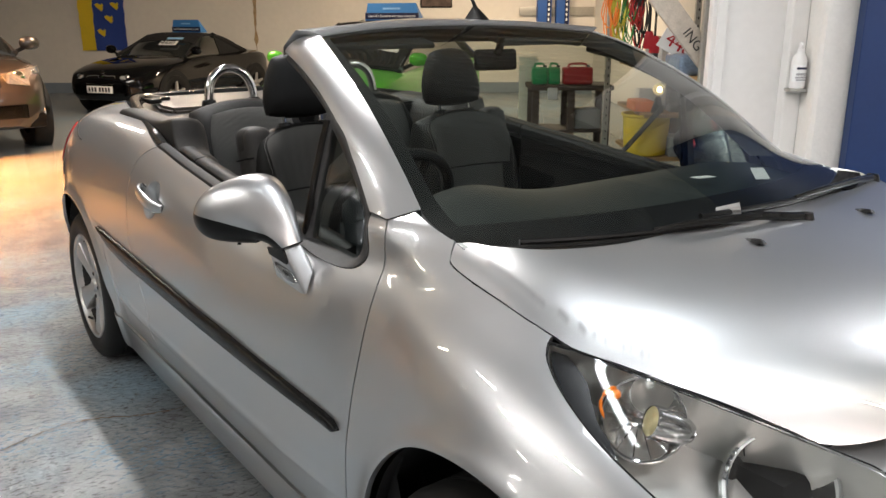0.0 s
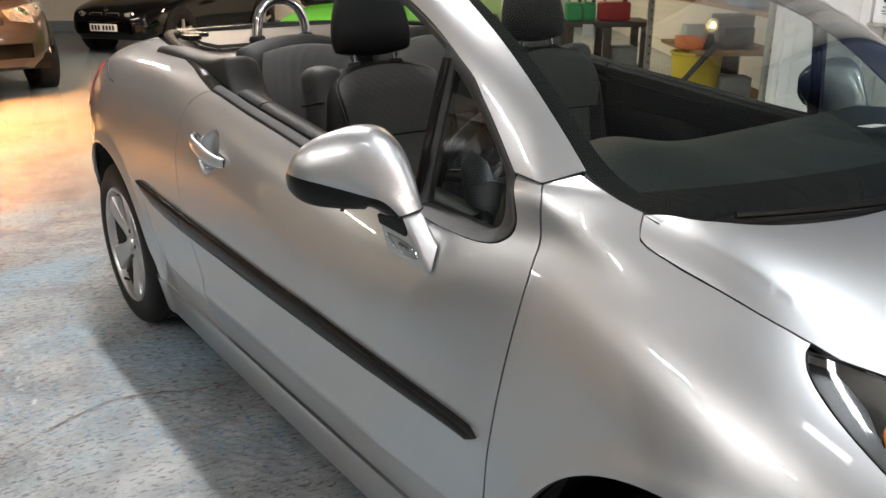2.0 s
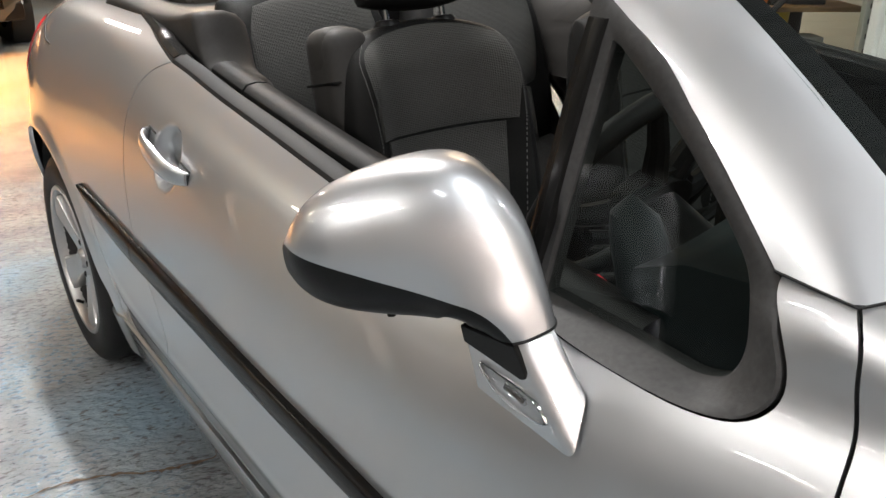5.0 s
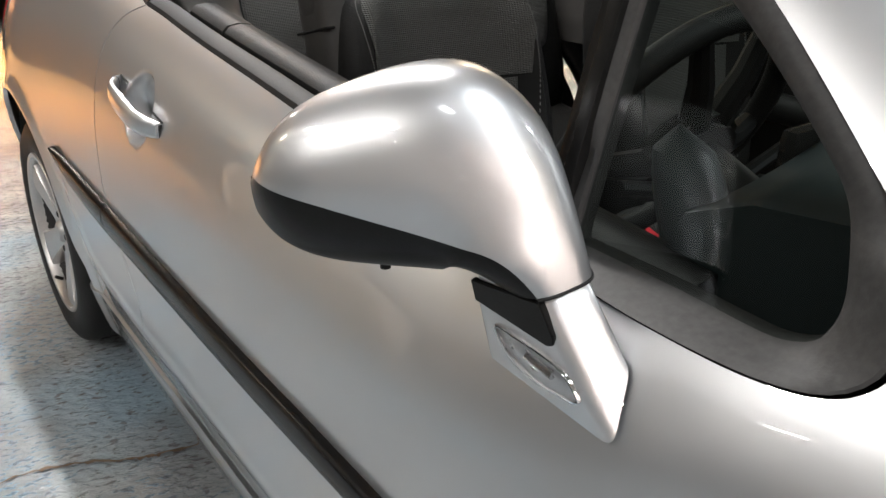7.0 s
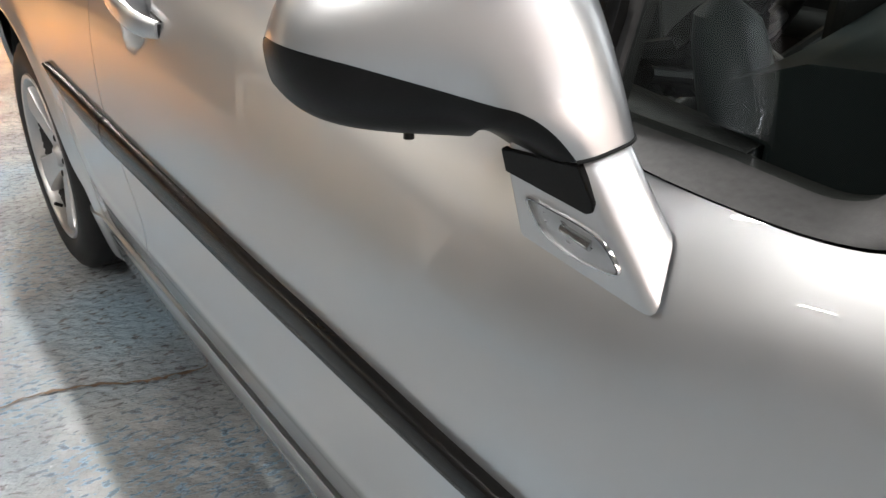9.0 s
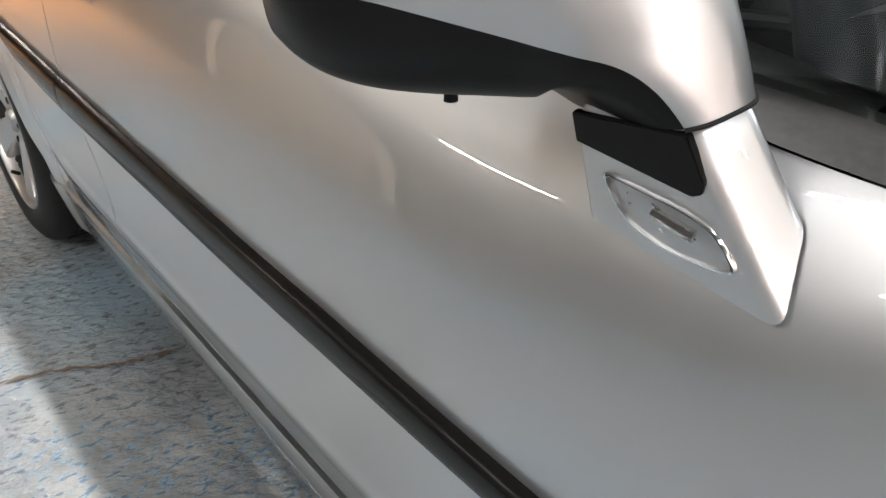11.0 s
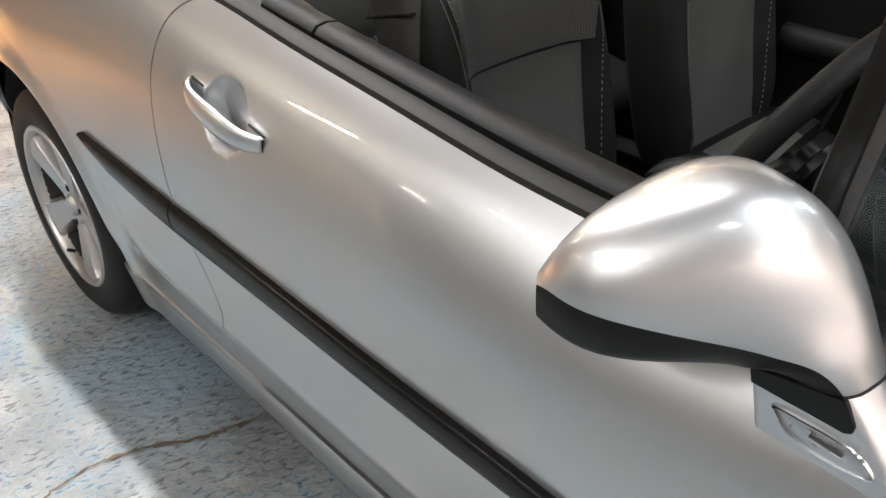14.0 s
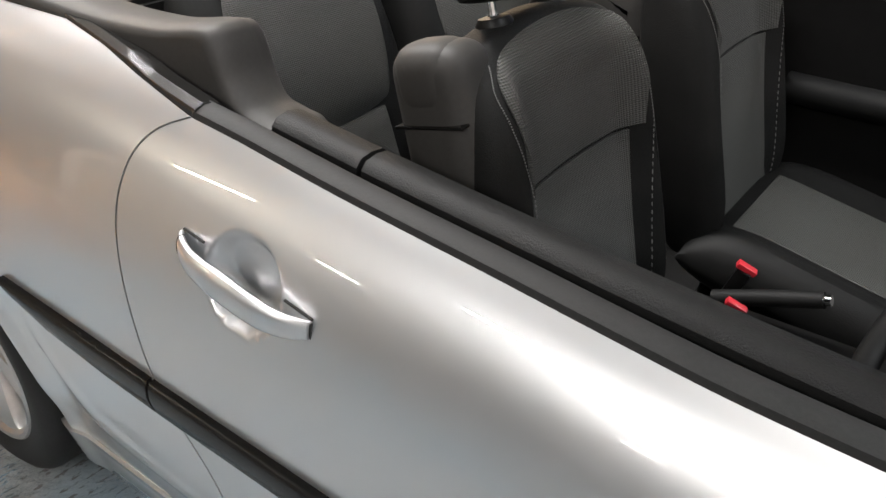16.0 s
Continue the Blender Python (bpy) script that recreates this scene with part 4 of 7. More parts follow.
# aerial on the header
base = screen(0.24, 1.0) + Vector((-0.045, -0.01, 0.014))
aer = [base + Vector(p) for p in ((0.035, 0, -0.002), (0.02, 0.022, -0.002), (0.02, -0.022, -0.002), (-0.05, 0.030, -0.002), (-0.05, -0.030, -0.002), (0.0, 0.012, 0.020), (0.0, -0.012, 0.020), (-0.030, 0.008, 0.042), (-0.030, -0.008, 0.042))]
aerial = part("aerial", hull(aer, 0.003), BLACK_PLASTIC, header, "black aerial")
part("aerial_rod", rod([base + Vector((-0.026, 0, 0.036)), base + Vector((-0.13, 0.0, 0.19))], [0.006, 0.003], 8), BLACK_PLASTIC, aerial)
# inner mirror
im = screen(0.0, 0.86) + Vector((-0.09, 0.105, -0.070))
rear_mirror = part("inner_mirror", box(0.03, 0.142, 0.064, (0, 0, 0), 0.014, 4, m=Matrix.Translation(im) @ pose(0, 0, 0, 0, -8, -14)), BLACK_PLASTIC, car, "black interior mirror")
part("mirror_arm", rod([im + Vector((0.012, 0, 0.02)), im + Vector((0.03, -0.006, 0.045)), im + Vector((0.04, -0.012, 0.074))], 0.012, 10), BLACK_PLASTIC, rear_mirror)

# scuttle, wipers
sc = []
for j in range(41):
    u = -1 + 2 * j / 40
    y = 0.66 * u
    xr = float(np.interp(abs(y), [p[1] for p in rear_r[::-1]], [p[0] for p in rear_r[::-1]]))
    zb = float(bonnet_z(np.array([xr]), np.array([y]))[0])
    p = screen(u, 0.04)
    zb -= 0.035 * max(0.0, min(1.0, (abs(u) - 0.88) / 0.06))
    sc.append([Vector((xr + 0.03, y, zb - 0.03)), Vector((xr - 0.006, y, zb - 0.016)), Vector((xr - 0.02, y, zb - 0.012)), p + Vector((0.03, 0, -0.006)), p + Vector((0, 0, -0.008))])
scuttle = part("scuttle_panel", loft(sc, closed=False), BLACK_PLASTIC, car, "black plastic scuttle below the windscreen")
for k in range(14):
    y = 0.36 + 0.018 * k
    p = screen(y / 0.66, 0.03) + Vector((0.045, 0, 0.004))
    part("vent_slat", box(0.06, 0.006, 0.006, p, 0.001), BLACK_PLASTIC, scuttle)


def wiper(y0, y1, v0, v1, name="wiper"):
    pts = [screen(y / 0.62, v0 + (v1 - v0) * t) + Vector((0.050, 0, 0.012)) for t, y in [(i / 10, y0 + (y1 - y0) * i / 10) for i in range(11)]]
    w = part(name, rod([p + Vector((0, 0, 0.004)) for p in pts[2:]], 0.006, 8), BLACK_PLASTIC, car, "black wiper")
    part("wiper_arm", rod([pts[0] + Vector((0.05, 0.0, -0.004)), pts[2] + Vector((0.025, 0, 0.012)), pts[5] + Vector((0.012, 0, 0.016)), pts[6] + Vector((0, 0, 0.008))], [0.011, 0.009, 0.007, 0.005], 8), TRIM, w)
    part("wiper_rubber", rod([p + Vector((0, 0, -0.007)) for p in pts], 0.003, 6), RUBBER, w)
    piv = lathe([(0.0005, 0.014), (0.014, 0.012), (0.017, 0.0), (0.02, -0.012)], 16, axis="z")
    part("pivot_cap", piv, BLACK_PLASTIC, w, m=Matrix.Translation(pts[0] + Vector((0.05, 0, -0.006))))
    return w


w = wiper(0.52, -0.20, 0.02, 0.05)
wiper(0.02, -0.56, 0.010, 0.012)
part("arm_sleeve", rod([(-0.03, -0.14, 1.010), (0.008, -0.115, 1.022)], [0.010, 0.012], 10), ALLOY, w, "bare metal wiper arm end")


# ---- quarter window, belt seals, door caps ----
def window_y(z):
    return np.interp(z, (0.84, 0.90, 0.95, 1.0, 1.06, 1.144, 1.224, 1.28), (0.733, 0.717, 0.706, 0.694, 0.679, 0.657, 0.629, 0.600))


def window_fn(sgn):
    return lambda u, v: np.stack([u, sgn * window_y(v), v], 1)


W_OUT = smooth2([(-0.772, 0.892), (-0.70, 0.888), (-0.65, 0.886), (-0.58, 0.886), (-0.509, 0.8875), (-0.470, 0.895), (-0.451, 0.913), (-0.451, 0.937), (-0.465, 0.965), (-0.488, 1.006), (-0.546, 1.059), (-0.60, 1.108), (-0.648, 1.146), (-0.70, 1.175), (-0.752, 1.200)], 4)
W_IN = smooth2([(-0.722, 0.900), (-0.669, 0.899), (-0.611, 0.898), (-0.559, 0.8955), (-0.530, 0.8955), (-0.507, 0.903), (-0.497, 0.917), (-0.494, 0.935), (-0.499, 0.960), (-0.512, 0.995), (-0.540, 1.025), (-0.600, 1.076), (-0.660, 1.120), (-0.710, 1.152)], 4)
for sgn, flip in ((-1, 1), (1, -1)):
    # the frame is a ring: the outline runs round the outside and back round the pane
    ring = W_OUT + [(-0.748, 1.15), (-0.752, 1.05), (-0.760, 0.95)]
    centre = (-0.64, 0.98)

    def ray_out(poly, ang):
        d = (math.cos(ang), math.sin(ang))
        best = 0
        for p, q in zip(poly, poly[1:] + poly[:1]):
            ex, ey = q[0] - p[0], q[1] - p[1]
            den = d[0] * ey - d[1] * ex
            if abs(den) < 1e-12:
                continue
            t = ((p[0] - centre[0]) * ey - (p[1] - centre[1]) * ex) / den
            s = ((p[0] - centre[0]) * d[1] - (p[1] - centre[1]) * d[0]) / den
            if t > 0 and -1e-6 <= s <= 1 + 1e-6:
                best = max(best, t)
        return best
    rows = []
    for k in range(160):
        ang = 2 * math.pi * k / 160
        ro, ri = ray_out(ring, ang), ray_out(W_IN, ang)
        row = []
        for r, o in ((ro, -0.012), (ro, 0.001), (ro - 0.003, 0.004), (ro * 0.65 + ri * 0.35, 0.0055), (ro * 0.3 + ri * 0.7, 0.0045), (ri + 0.003, 0.002), (ri, -0.001), (ri, -0.02)):
            x, z = centre[0] + r * math.cos(ang), centre[1] + r * math.sin(ang)
            y = float(window_y(z))
            if z < 1.0 and x > -0.78:
                # the outer edge lies on the shoulder of the door
                ys = float(side(x, level(x, z=z), False)[0])
                y += (ys - y) * max(0.0, min(1.0, (r - ri) / max(ro - ri, 1e-4))) * min(1.0, (1.0 - z) / 0.03)
            row.append((x, sgn * (y + o), z))
        rows.append(row)
    rows.append(rows[0])
    frame_ob = part("window_frame", loft(rows, closed=False), FRAME, car, "black frame of the fixed quarter window")
    pane = skin("quarter_pane", W_IN, window_fn(sgn), 0.02, PANE, frame_ob, "tinted quarter glass", flip=flip, lip=0, gap=-0.003, off=-0.004)
    pane.visible_shadow = False
    post = [(-0.744 + 0.012 * t, sgn * (float(window_y(0.87 + 0.30 * t)) + 0.002), 0.87 + 0.30 * t) for t in [i / 8 for i in range(9)]]
    rows = []
    for x, y, z in post:
        rows.append([(x + 0.012, y, z), (x + 0.010, y + sgn * 0.008, z), (x, y + sgn * 0.010, z), (x - 0.013, y + sgn * 0.006, z), (x - 0.016, y - sgn * 0.01, z), (x, y - sgn * 0.02, z), (x + 0.011, y - sgn * 0.014, z)])
    part("window_post", loft(rows), TRIM, frame_ob, "black upright post")
    # rubber seal that goes on up the pillar to the header
    up = [Vector((-0.700, sgn * 0.640, 1.158)), Vector((-0.752, sgn * 0.632, 1.188)), Vector((-0.812, sgn * 0.620, 1.214)), Vector((-0.90, sgn * 0.603, 1.246)), Vector((-0.975, sgn * 0.589, 1.271)), Vector((-1.08, sgn * 0.566, 1.294))]
    part("pillar_seal", rod(spline(up, 5), 0.013, 10), FRAME, frame_ob, "black rubber seal along the pillar")
    # outer belt seal along the door, then the inner cap of the door
    belt = [p for p in BELT if -1.75 < p[0] < -0.74]
    rows = []
    for x, z in belt:
        y = float(side(x, level(x, z=z), False)[0])
        rows.append([(x, sgn * (y + 0.001), z - 0.004), (x, sgn * (y - 0.003), z + 0.006), (x, sgn * (y - 0.016), z + 0.013), (x, sgn * (y - 0.030), z + 0.012), (x, sgn * (y - 0.036), z + 0.004), (x, sgn * (y - 0.036), z - 0.03), (x, sgn * (y - 0.01), z - 0.03)])
    part("belt_seal", loft(rows), RUBBER, car, "black rubber window seal")
    for x0, x1, nm in ((-1.505, -0.62, "door_cap"), (-1.648, -1.512, "rear_cap")):
        rows = []
        for i in range(25):
            x = x0 + (x1 - x0) * i / 24
            z = float(np.interp(x, [p[0] for p in belt] + [-0.6], [p[1] for p in belt] + [0.872]))
            yo = float(np.interp(x, (-1.65, -1.2, -0.6), (0.700, 0.705, 0.690)))
            pts = []
            for k in range(12):
                a2 = 2 * math.pi * k / 12
                ca, sa = math.cos(a2), math.sin(a2)
                pts.append((x, sgn * (yo - 0.030 + 0.030 * math.copysign(abs(ca) ** 0.7, ca)), z - 0.012 + 0.026 * math.copysign(abs(sa) ** 0.8, sa) + 0.004))
            rows.append(pts)
        part(nm, loft(rows), LEATHER, car, "black padded rail on top of the door")
    card = prism([(-1.50, 0.26), (-1.50, 0.945), (-1.2, 0.915), (-0.95, 0.89), (-0.60, 0.84), (-0.42, 0.82), (-0.40, 0.26)], sgn * -0.035, 0.006, at=sgn * 0.675)
    door_card = part("door_card", card, BLACK_PLASTIC, car, "black moulded inner door panel")
    rest = [(x, sgn * 0.622, z) for x, z in ((-1.40, 0.70), (-1.2, 0.695), (-1.0, 0.70), (-0.85, 0.74))]
    part("arm_rest", rod(spline(rest, 5), 0.036, 12), LEATHER, door_card)
    # black trim round the well for the folded roof
    rim = [(-1.74, 0.735, 0.995), (-1.85, 0.720, 1.008), (-1.93, 0.705, 1.022), (-2.06, 0.683, 1.036), (-2.184, 0.660, 1.046), (-2.33, 0.63, 1.053), (-2.471, 0.60, 1.058), (-2.65, 0.555, 1.062), (-2.80, 0.50, 1.060), (-2.90, 0.445, 1.056), (-2.945, 0.38, 1.052), (-2.955, 0.25, 1.056), (-2.96, 0.0, 1.060)]
    rows = []
    for p in spline(rim, 5):
        inn = Vector((0.18, -1, 0)) if p.x > -2.6 else Vector((0.18 + (-2.6 - p.x) * 2.4, -1 + (-2.6 - p.x) * 2.2, 0))
        inn = Vector((inn.x, inn.y, 0)).normalized()
        q = [p + inn * -0.002 + Vector((0, 0, -0.012)), p + Vector((0, 0, 0.004)), p + inn * 0.012 + Vector((0, 0, 0.009)), p + inn * 0.034 + Vector((0, 0, 0.004)), p + inn * 0.042 + Vector((0, 0, -0.012)), p + inn * 0.042 + Vector((0, 0, -0.06)), p + inn * 0.01 + Vector((0, 0, -0.06))]
        rows.append([(v.x, sgn * v.y, v.z) for v in q])
    part("deck_trim", loft(rows), TRIM, car, "glossy black trim round the roof well")

# ---- door handles ----
for sgn in (-1, 1):
    a, b = Vector((-1.690, 0, 0.876)), Vector((-1.472, 0, 0.843))
    rings = []
    for i in range(21):
        t = i / 20
        p = a.lerp(b, t)
        ys = float(side(p.x, level(p.x, z=p.z), False)[0])
        bow = 0.024 * (1 - (2 * t - 1) ** 4) + 0.006
        hw = 0.0135 + 0.006 * (1 - (2 * t - 1) ** 2)
        th = 0.007 + 0.003 * (1 - abs(2 * t - 1))
        c = Vector((p.x, ys + bow - 0.004, p.z))
        if t in (0.0, 1.0):
            hw, th = hw * 0.9, th * 0.85
        ring = []
        for k in range(14):
            an = 2 * math.pi * k / 14
            ca, sa = math.cos(an), math.sin(an)
            q = c + Vector((0.16 * hw * sa, th * math.copysign(abs(ca) ** 0.8, ca), hw * math.copysign(abs(sa) ** 0.8, sa)))
            ring.append((q.x, sgn * q.y, q.z))
        rings.append(ring)
    handle = part("door_handle", loft(rings), PAINT, car, "silver pull handle")
    # black gasket along the upper edge of both end lugs and round the front end
    for t0, t1 in ((0.0, 0.17), (0.80, 1.0)):
        line = []
        for k in range(9):
            p = a.lerp(b, t0 + (t1 - t0) * k / 8) + Vector((0.001, 0, 0.0112))
            line.append((p.x, sgn * (float(side(p.x, level(p.x, z=p.z))[0]) + 0.001), p.z))
        part("handle_gasket", rod(line, 0.0018, 6), RUBBER, handle, "thin black gasket")
    p = b
    ys = float(side(p.x, level(p.x, z=p.z), False)[0])
    part("handle_gasket", box(0.0025, 0.006, 0.021, (p.x + 0.0002, sgn * (ys + 0.0005), p.z - 0.001), 0.001), RUBBER, handle)
    ring = [Vector(q) for q in rings[1]]
    mid = sum(ring, Vector()) / len(ring)
    part("lock_cap_seam", rod([mid + (q - mid) * 1.01 for q in ring], 0.0006, 5, closed=True), DARK, handle)


# ---- door mirrors ----
# stations of the mirror from the hinge to the tip: place, reach to the front, back, top and foot, and where the paint ends (degrees)
MIRROR_STATIONS = (
    ((-0.694, 0.788, 0.905), (0.063, 0.075, 0.028, 0.034), -35),
    ((-0.702, 0.795, 0.934), (0.061, 0.095, 0.035, 0.053), -29),
    ((-0.716, 0.809, 0.960), (0.057, 0.116, 0.060, 0.065), -34),
    ((-0.729, 0.826, 0.972), (0.054, 0.133, 0.089, 0.069), -29),
    ((-0.751, 0.845, 0.973), (0.056, 0.130, 0.088, 0.072), -17),
    ((-0.784, 0.875, 0.968), (0.057, 0.101, 0.080, 0.068), -4),
    ((-0.818, 0.906, 0.965), (0.055, 0.064, 0.066, 0.063), 7),
    ((-0.846, 0.925, 0.961), (0.038, 0.025, 0.039, 0.052), 22),
    ((-0.861, 0.936, 0.960), (0.015, 0.002, 0.009, 0.034), 42),
)


def door_mirror(sgn):
    steps = 6
    sp = spline([a for a, b, c in MIRROR_STATIONS], steps)
    fb = spline([(b[0], b[1], c / 100) for a, b, c in MIRROR_STATIONS], steps)
    ud = spline([(b[2], b[3], 0) for a, b, c in MIRROR_STATIONS], steps)
    kk = [v.x for v in spline([(v, 0, 0) for v in (0.6, 0.65, 0.75, 0.9, 1.0, 1.0, 1.0, 1.0, 1.0)], steps)]
    for _ in range(4):
        for li in (sp, fb, ud):
            li[1:-1] = [(li[i - 1] + li[i] * 2 + li[i + 1]) * 0.25 for i in range(1, len(li) - 1)]
    n = len(sp)
    cap, low, face, rim = [], [], [], []
    for i, c in enumerate(sp):
        f = i / (n - 1)
        t = (sp[min(i + 1, n - 1)] - sp[max(i - 1, 0)]).normalized()
        e1 = (Vector((1, 0.25, 0)) - t * Vector((1, 0.25, 0)).dot(t)).normalized()
        e2 = e1.cross(t)
        if (f > 0.3 and e2.z < 0) or (f <= 0.3 and e2.y > 0):
            e2 = -e2

        def at(deg, grow=0.0):
            ca, sa = math.cos(radians(deg)), math.sin(radians(deg))
            ca, sa = math.copysign(abs(ca) ** kk[i], ca), math.copysign(abs(sa) ** kk[i], sa)
            v = c + e1 * ((fb[i].x if ca > 0 else fb[i].y) + grow) * ca + e2 * ((ud[i].x if sa > 0 else ud[i].y) + grow) * sa
            return (v.x, sgn * v.y, v.z)
        s0 = fb[i].z * 100
        cap.append([at(s0 + (130 - s0) * k / 32) for k in range(33)])
        rim.append([at(130.4 + 38 * k / 6, 0.0018 if 0 < k < 6 else -0.001) for k in range(7)])
        low.append([at(s0 - 0.6 + (-150 - s0) * k / 18, -0.0012) for k in range(19)])
        face.append([at(168 + 42 * k / 6, -0.004) for k in range(7)])
    for grid in (cap, low, face, rim):
        soft = np.array(grid)
        for _ in range(14):
            soft[1:-1] = (soft[:-2] + 2 * soft[1:-1] + soft[2:]) / 4
        grid[:] = [[tuple(q) for q in row] for row in soft]
    shell = part("door_mirror", loft(cap, closed=False), PAINT, car, "silver door mirror on a stalk", sharp=0)
    part("mirror_cover", loft(low, closed=False), BLACK_PLASTIC, shell, "black lower cover of the mirror", sharp=0)
    part("mirror_bezel", loft(rim, closed=False), BLACK_PLASTIC, shell, "black rim round the mirror glass", sharp=0)
    part("mirror_pane", loft(face, closed=False), MIRROR, shell, "mirror glass", sharp=0)
    part("tip_cap", hull(cap[-1] + rim[-1] + low[-1] + face[-1]), BLACK_PLASTIC, shell)
    part("hinge_seam", rod([Vector(p) for p in cap[0]], 0.0015, 6), DARK, shell)
    tip = lathe([(0.0005, 0.006), (0.004, 0.004), (0.0045, -0.004)], 10, axis="z")
    part("cover_screw", tip, BLACK_PLASTIC, shell, m=Matrix.Translation((-0.776, sgn * 0.872, 0.901)))
    # stalk on the door
    low4 = [(-0.597, 0.780, 0.861), (-0.582, 0.808, 0.812), (-0.712, 0.817, 0.829), (-0.70, 0.735, 0.875)]
    top4 = [(-0.635, 0.784, 0.917), (-0.646, 0.825, 0.907), (-0.7225, 0.827, 0.893), (-0.712, 0.783, 0.903)]
    rings = []
    for k in range(9):
        t = k / 8 * 1.10
        quad = [Vector(a).lerp(Vector(b), t) for a, b in zip(low4, top4)]
        if t > 1:
            quad = [q.lerp(sum(quad, Vector()) / 4, (t - 1) * 1.2) for q in quad]
        ring = []
        for j in range(4):
            p, q, r = quad[j - 1], quad[j], quad[(j + 1) % 4]
            rad = (0.010, 0.012, 0.008, 0.008)[j]
            a, b = q + (p - q).normalized() * rad, q + (r - q).normalized() * rad
            for e in range(6):
                f = e / 5
                ring.append(a * (1 - f) ** 2 + q * 2 * f * (1 - f) + b * f * f)
        rings.append([(v.x, sgn * v.y, v.z) for v in ring])
    foot = part("stalk", loft(rings), PAINT, shell, "silver stalk with a clear side repeater", sharp=60)
    # black wedge on the outer face of the stalk, and the repeater below it
    o = Vector((-0.645, 0.825, 0.907))
    u = (Vector((-0.730, 0.827, 0.889)) - o).normalized()
    v = (Vector((-0.712, 0.817, 0.829)) - o)
    v = (v - u * v.dot(u)).normalized()
    nrm = u.cross(v)
    if nrm.y < 0:
        nrm = -nrm

    def on(a, b, lift):
        q = o + u * a + v * b + nrm * lift
        return (q.x, sgn * q.y, q.z)
    wedge = [(0.076, -0.006), (0.055, 0.001), (0.0275, 0.002), (0.001, 0.0005), (-0.006, 0.027), (-0.0035, 0.0335), (0.003, 0.0355), (0.0766, 0.0122)]
    bm = hull([on(a, b, l) for a, b in wedge for l in (-0.004, 0.0022)], 0.0008)
    part("stalk_insert", bm, BLACK_PLASTIC, foot, "black insert")
    ell = [(p.x, p.y) for p in spline([(a, b, 0) for a, b in ((0.0595, 0.030), (0.034, 0.0365), (0.010, 0.0440), (-0.0095, 0.0545), (-0.0195, 0.073), (-0.0145, 0.0785), (0.004, 0.0765), (0.028, 0.0705), (0.049, 0.058), (0.058, 0.042))], 5, closed=True)]
    ca, cb = 0.020, 0.0575

    def shrink(k, lift):
        return [on(ca + (a - ca) * k, cb + (b - cb) * k, lift) for a, b in ell]
    part("side_repeater", loft([shrink(1.0, -0.004), shrink(1.0, 0.0015), shrink(0.97, 0.003), shrink(0.93, 0.003), shrink(0.9, -0.003), shrink(0.5, -0.007), shrink(0.05, -0.006)]), CHROME, foot, "clear side repeater in a chrome rim", sharp=40)
    cover = part("repeater_lens", loft([shrink(k, 0.0025 + 0.0055 * (1 - k * k) ** 0.5) for k in (0.97, 0.9, 0.75, 0.5, 0.25, 0.05)], caps=False), LENS, foot, "clear plastic lens")
    cover.visible_shadow = False
    for k in (-0.35, 0.1, 0.5):
        ridge = [on(ca + 0.036 * q, cb - 0.024 * q + 0.016 * k, -0.002 + 0.002 * math.sin(9 * q + k)) for q in (-0.7, -0.4, -0.1, 0.2, 0.5, 0.75)]
        part("lens_ridge", rod(ridge, 0.0014, 6), BEZEL, foot)
    part("repeater_bulb", rod([on(0.030, 0.050, 0.0005), on(0.004, 0.060, 0.0005)], [0.0035, 0.0045], 8), BEZEL, foot)
    return shell


for sgn in (-1, 1):
    door_mirror(sgn)


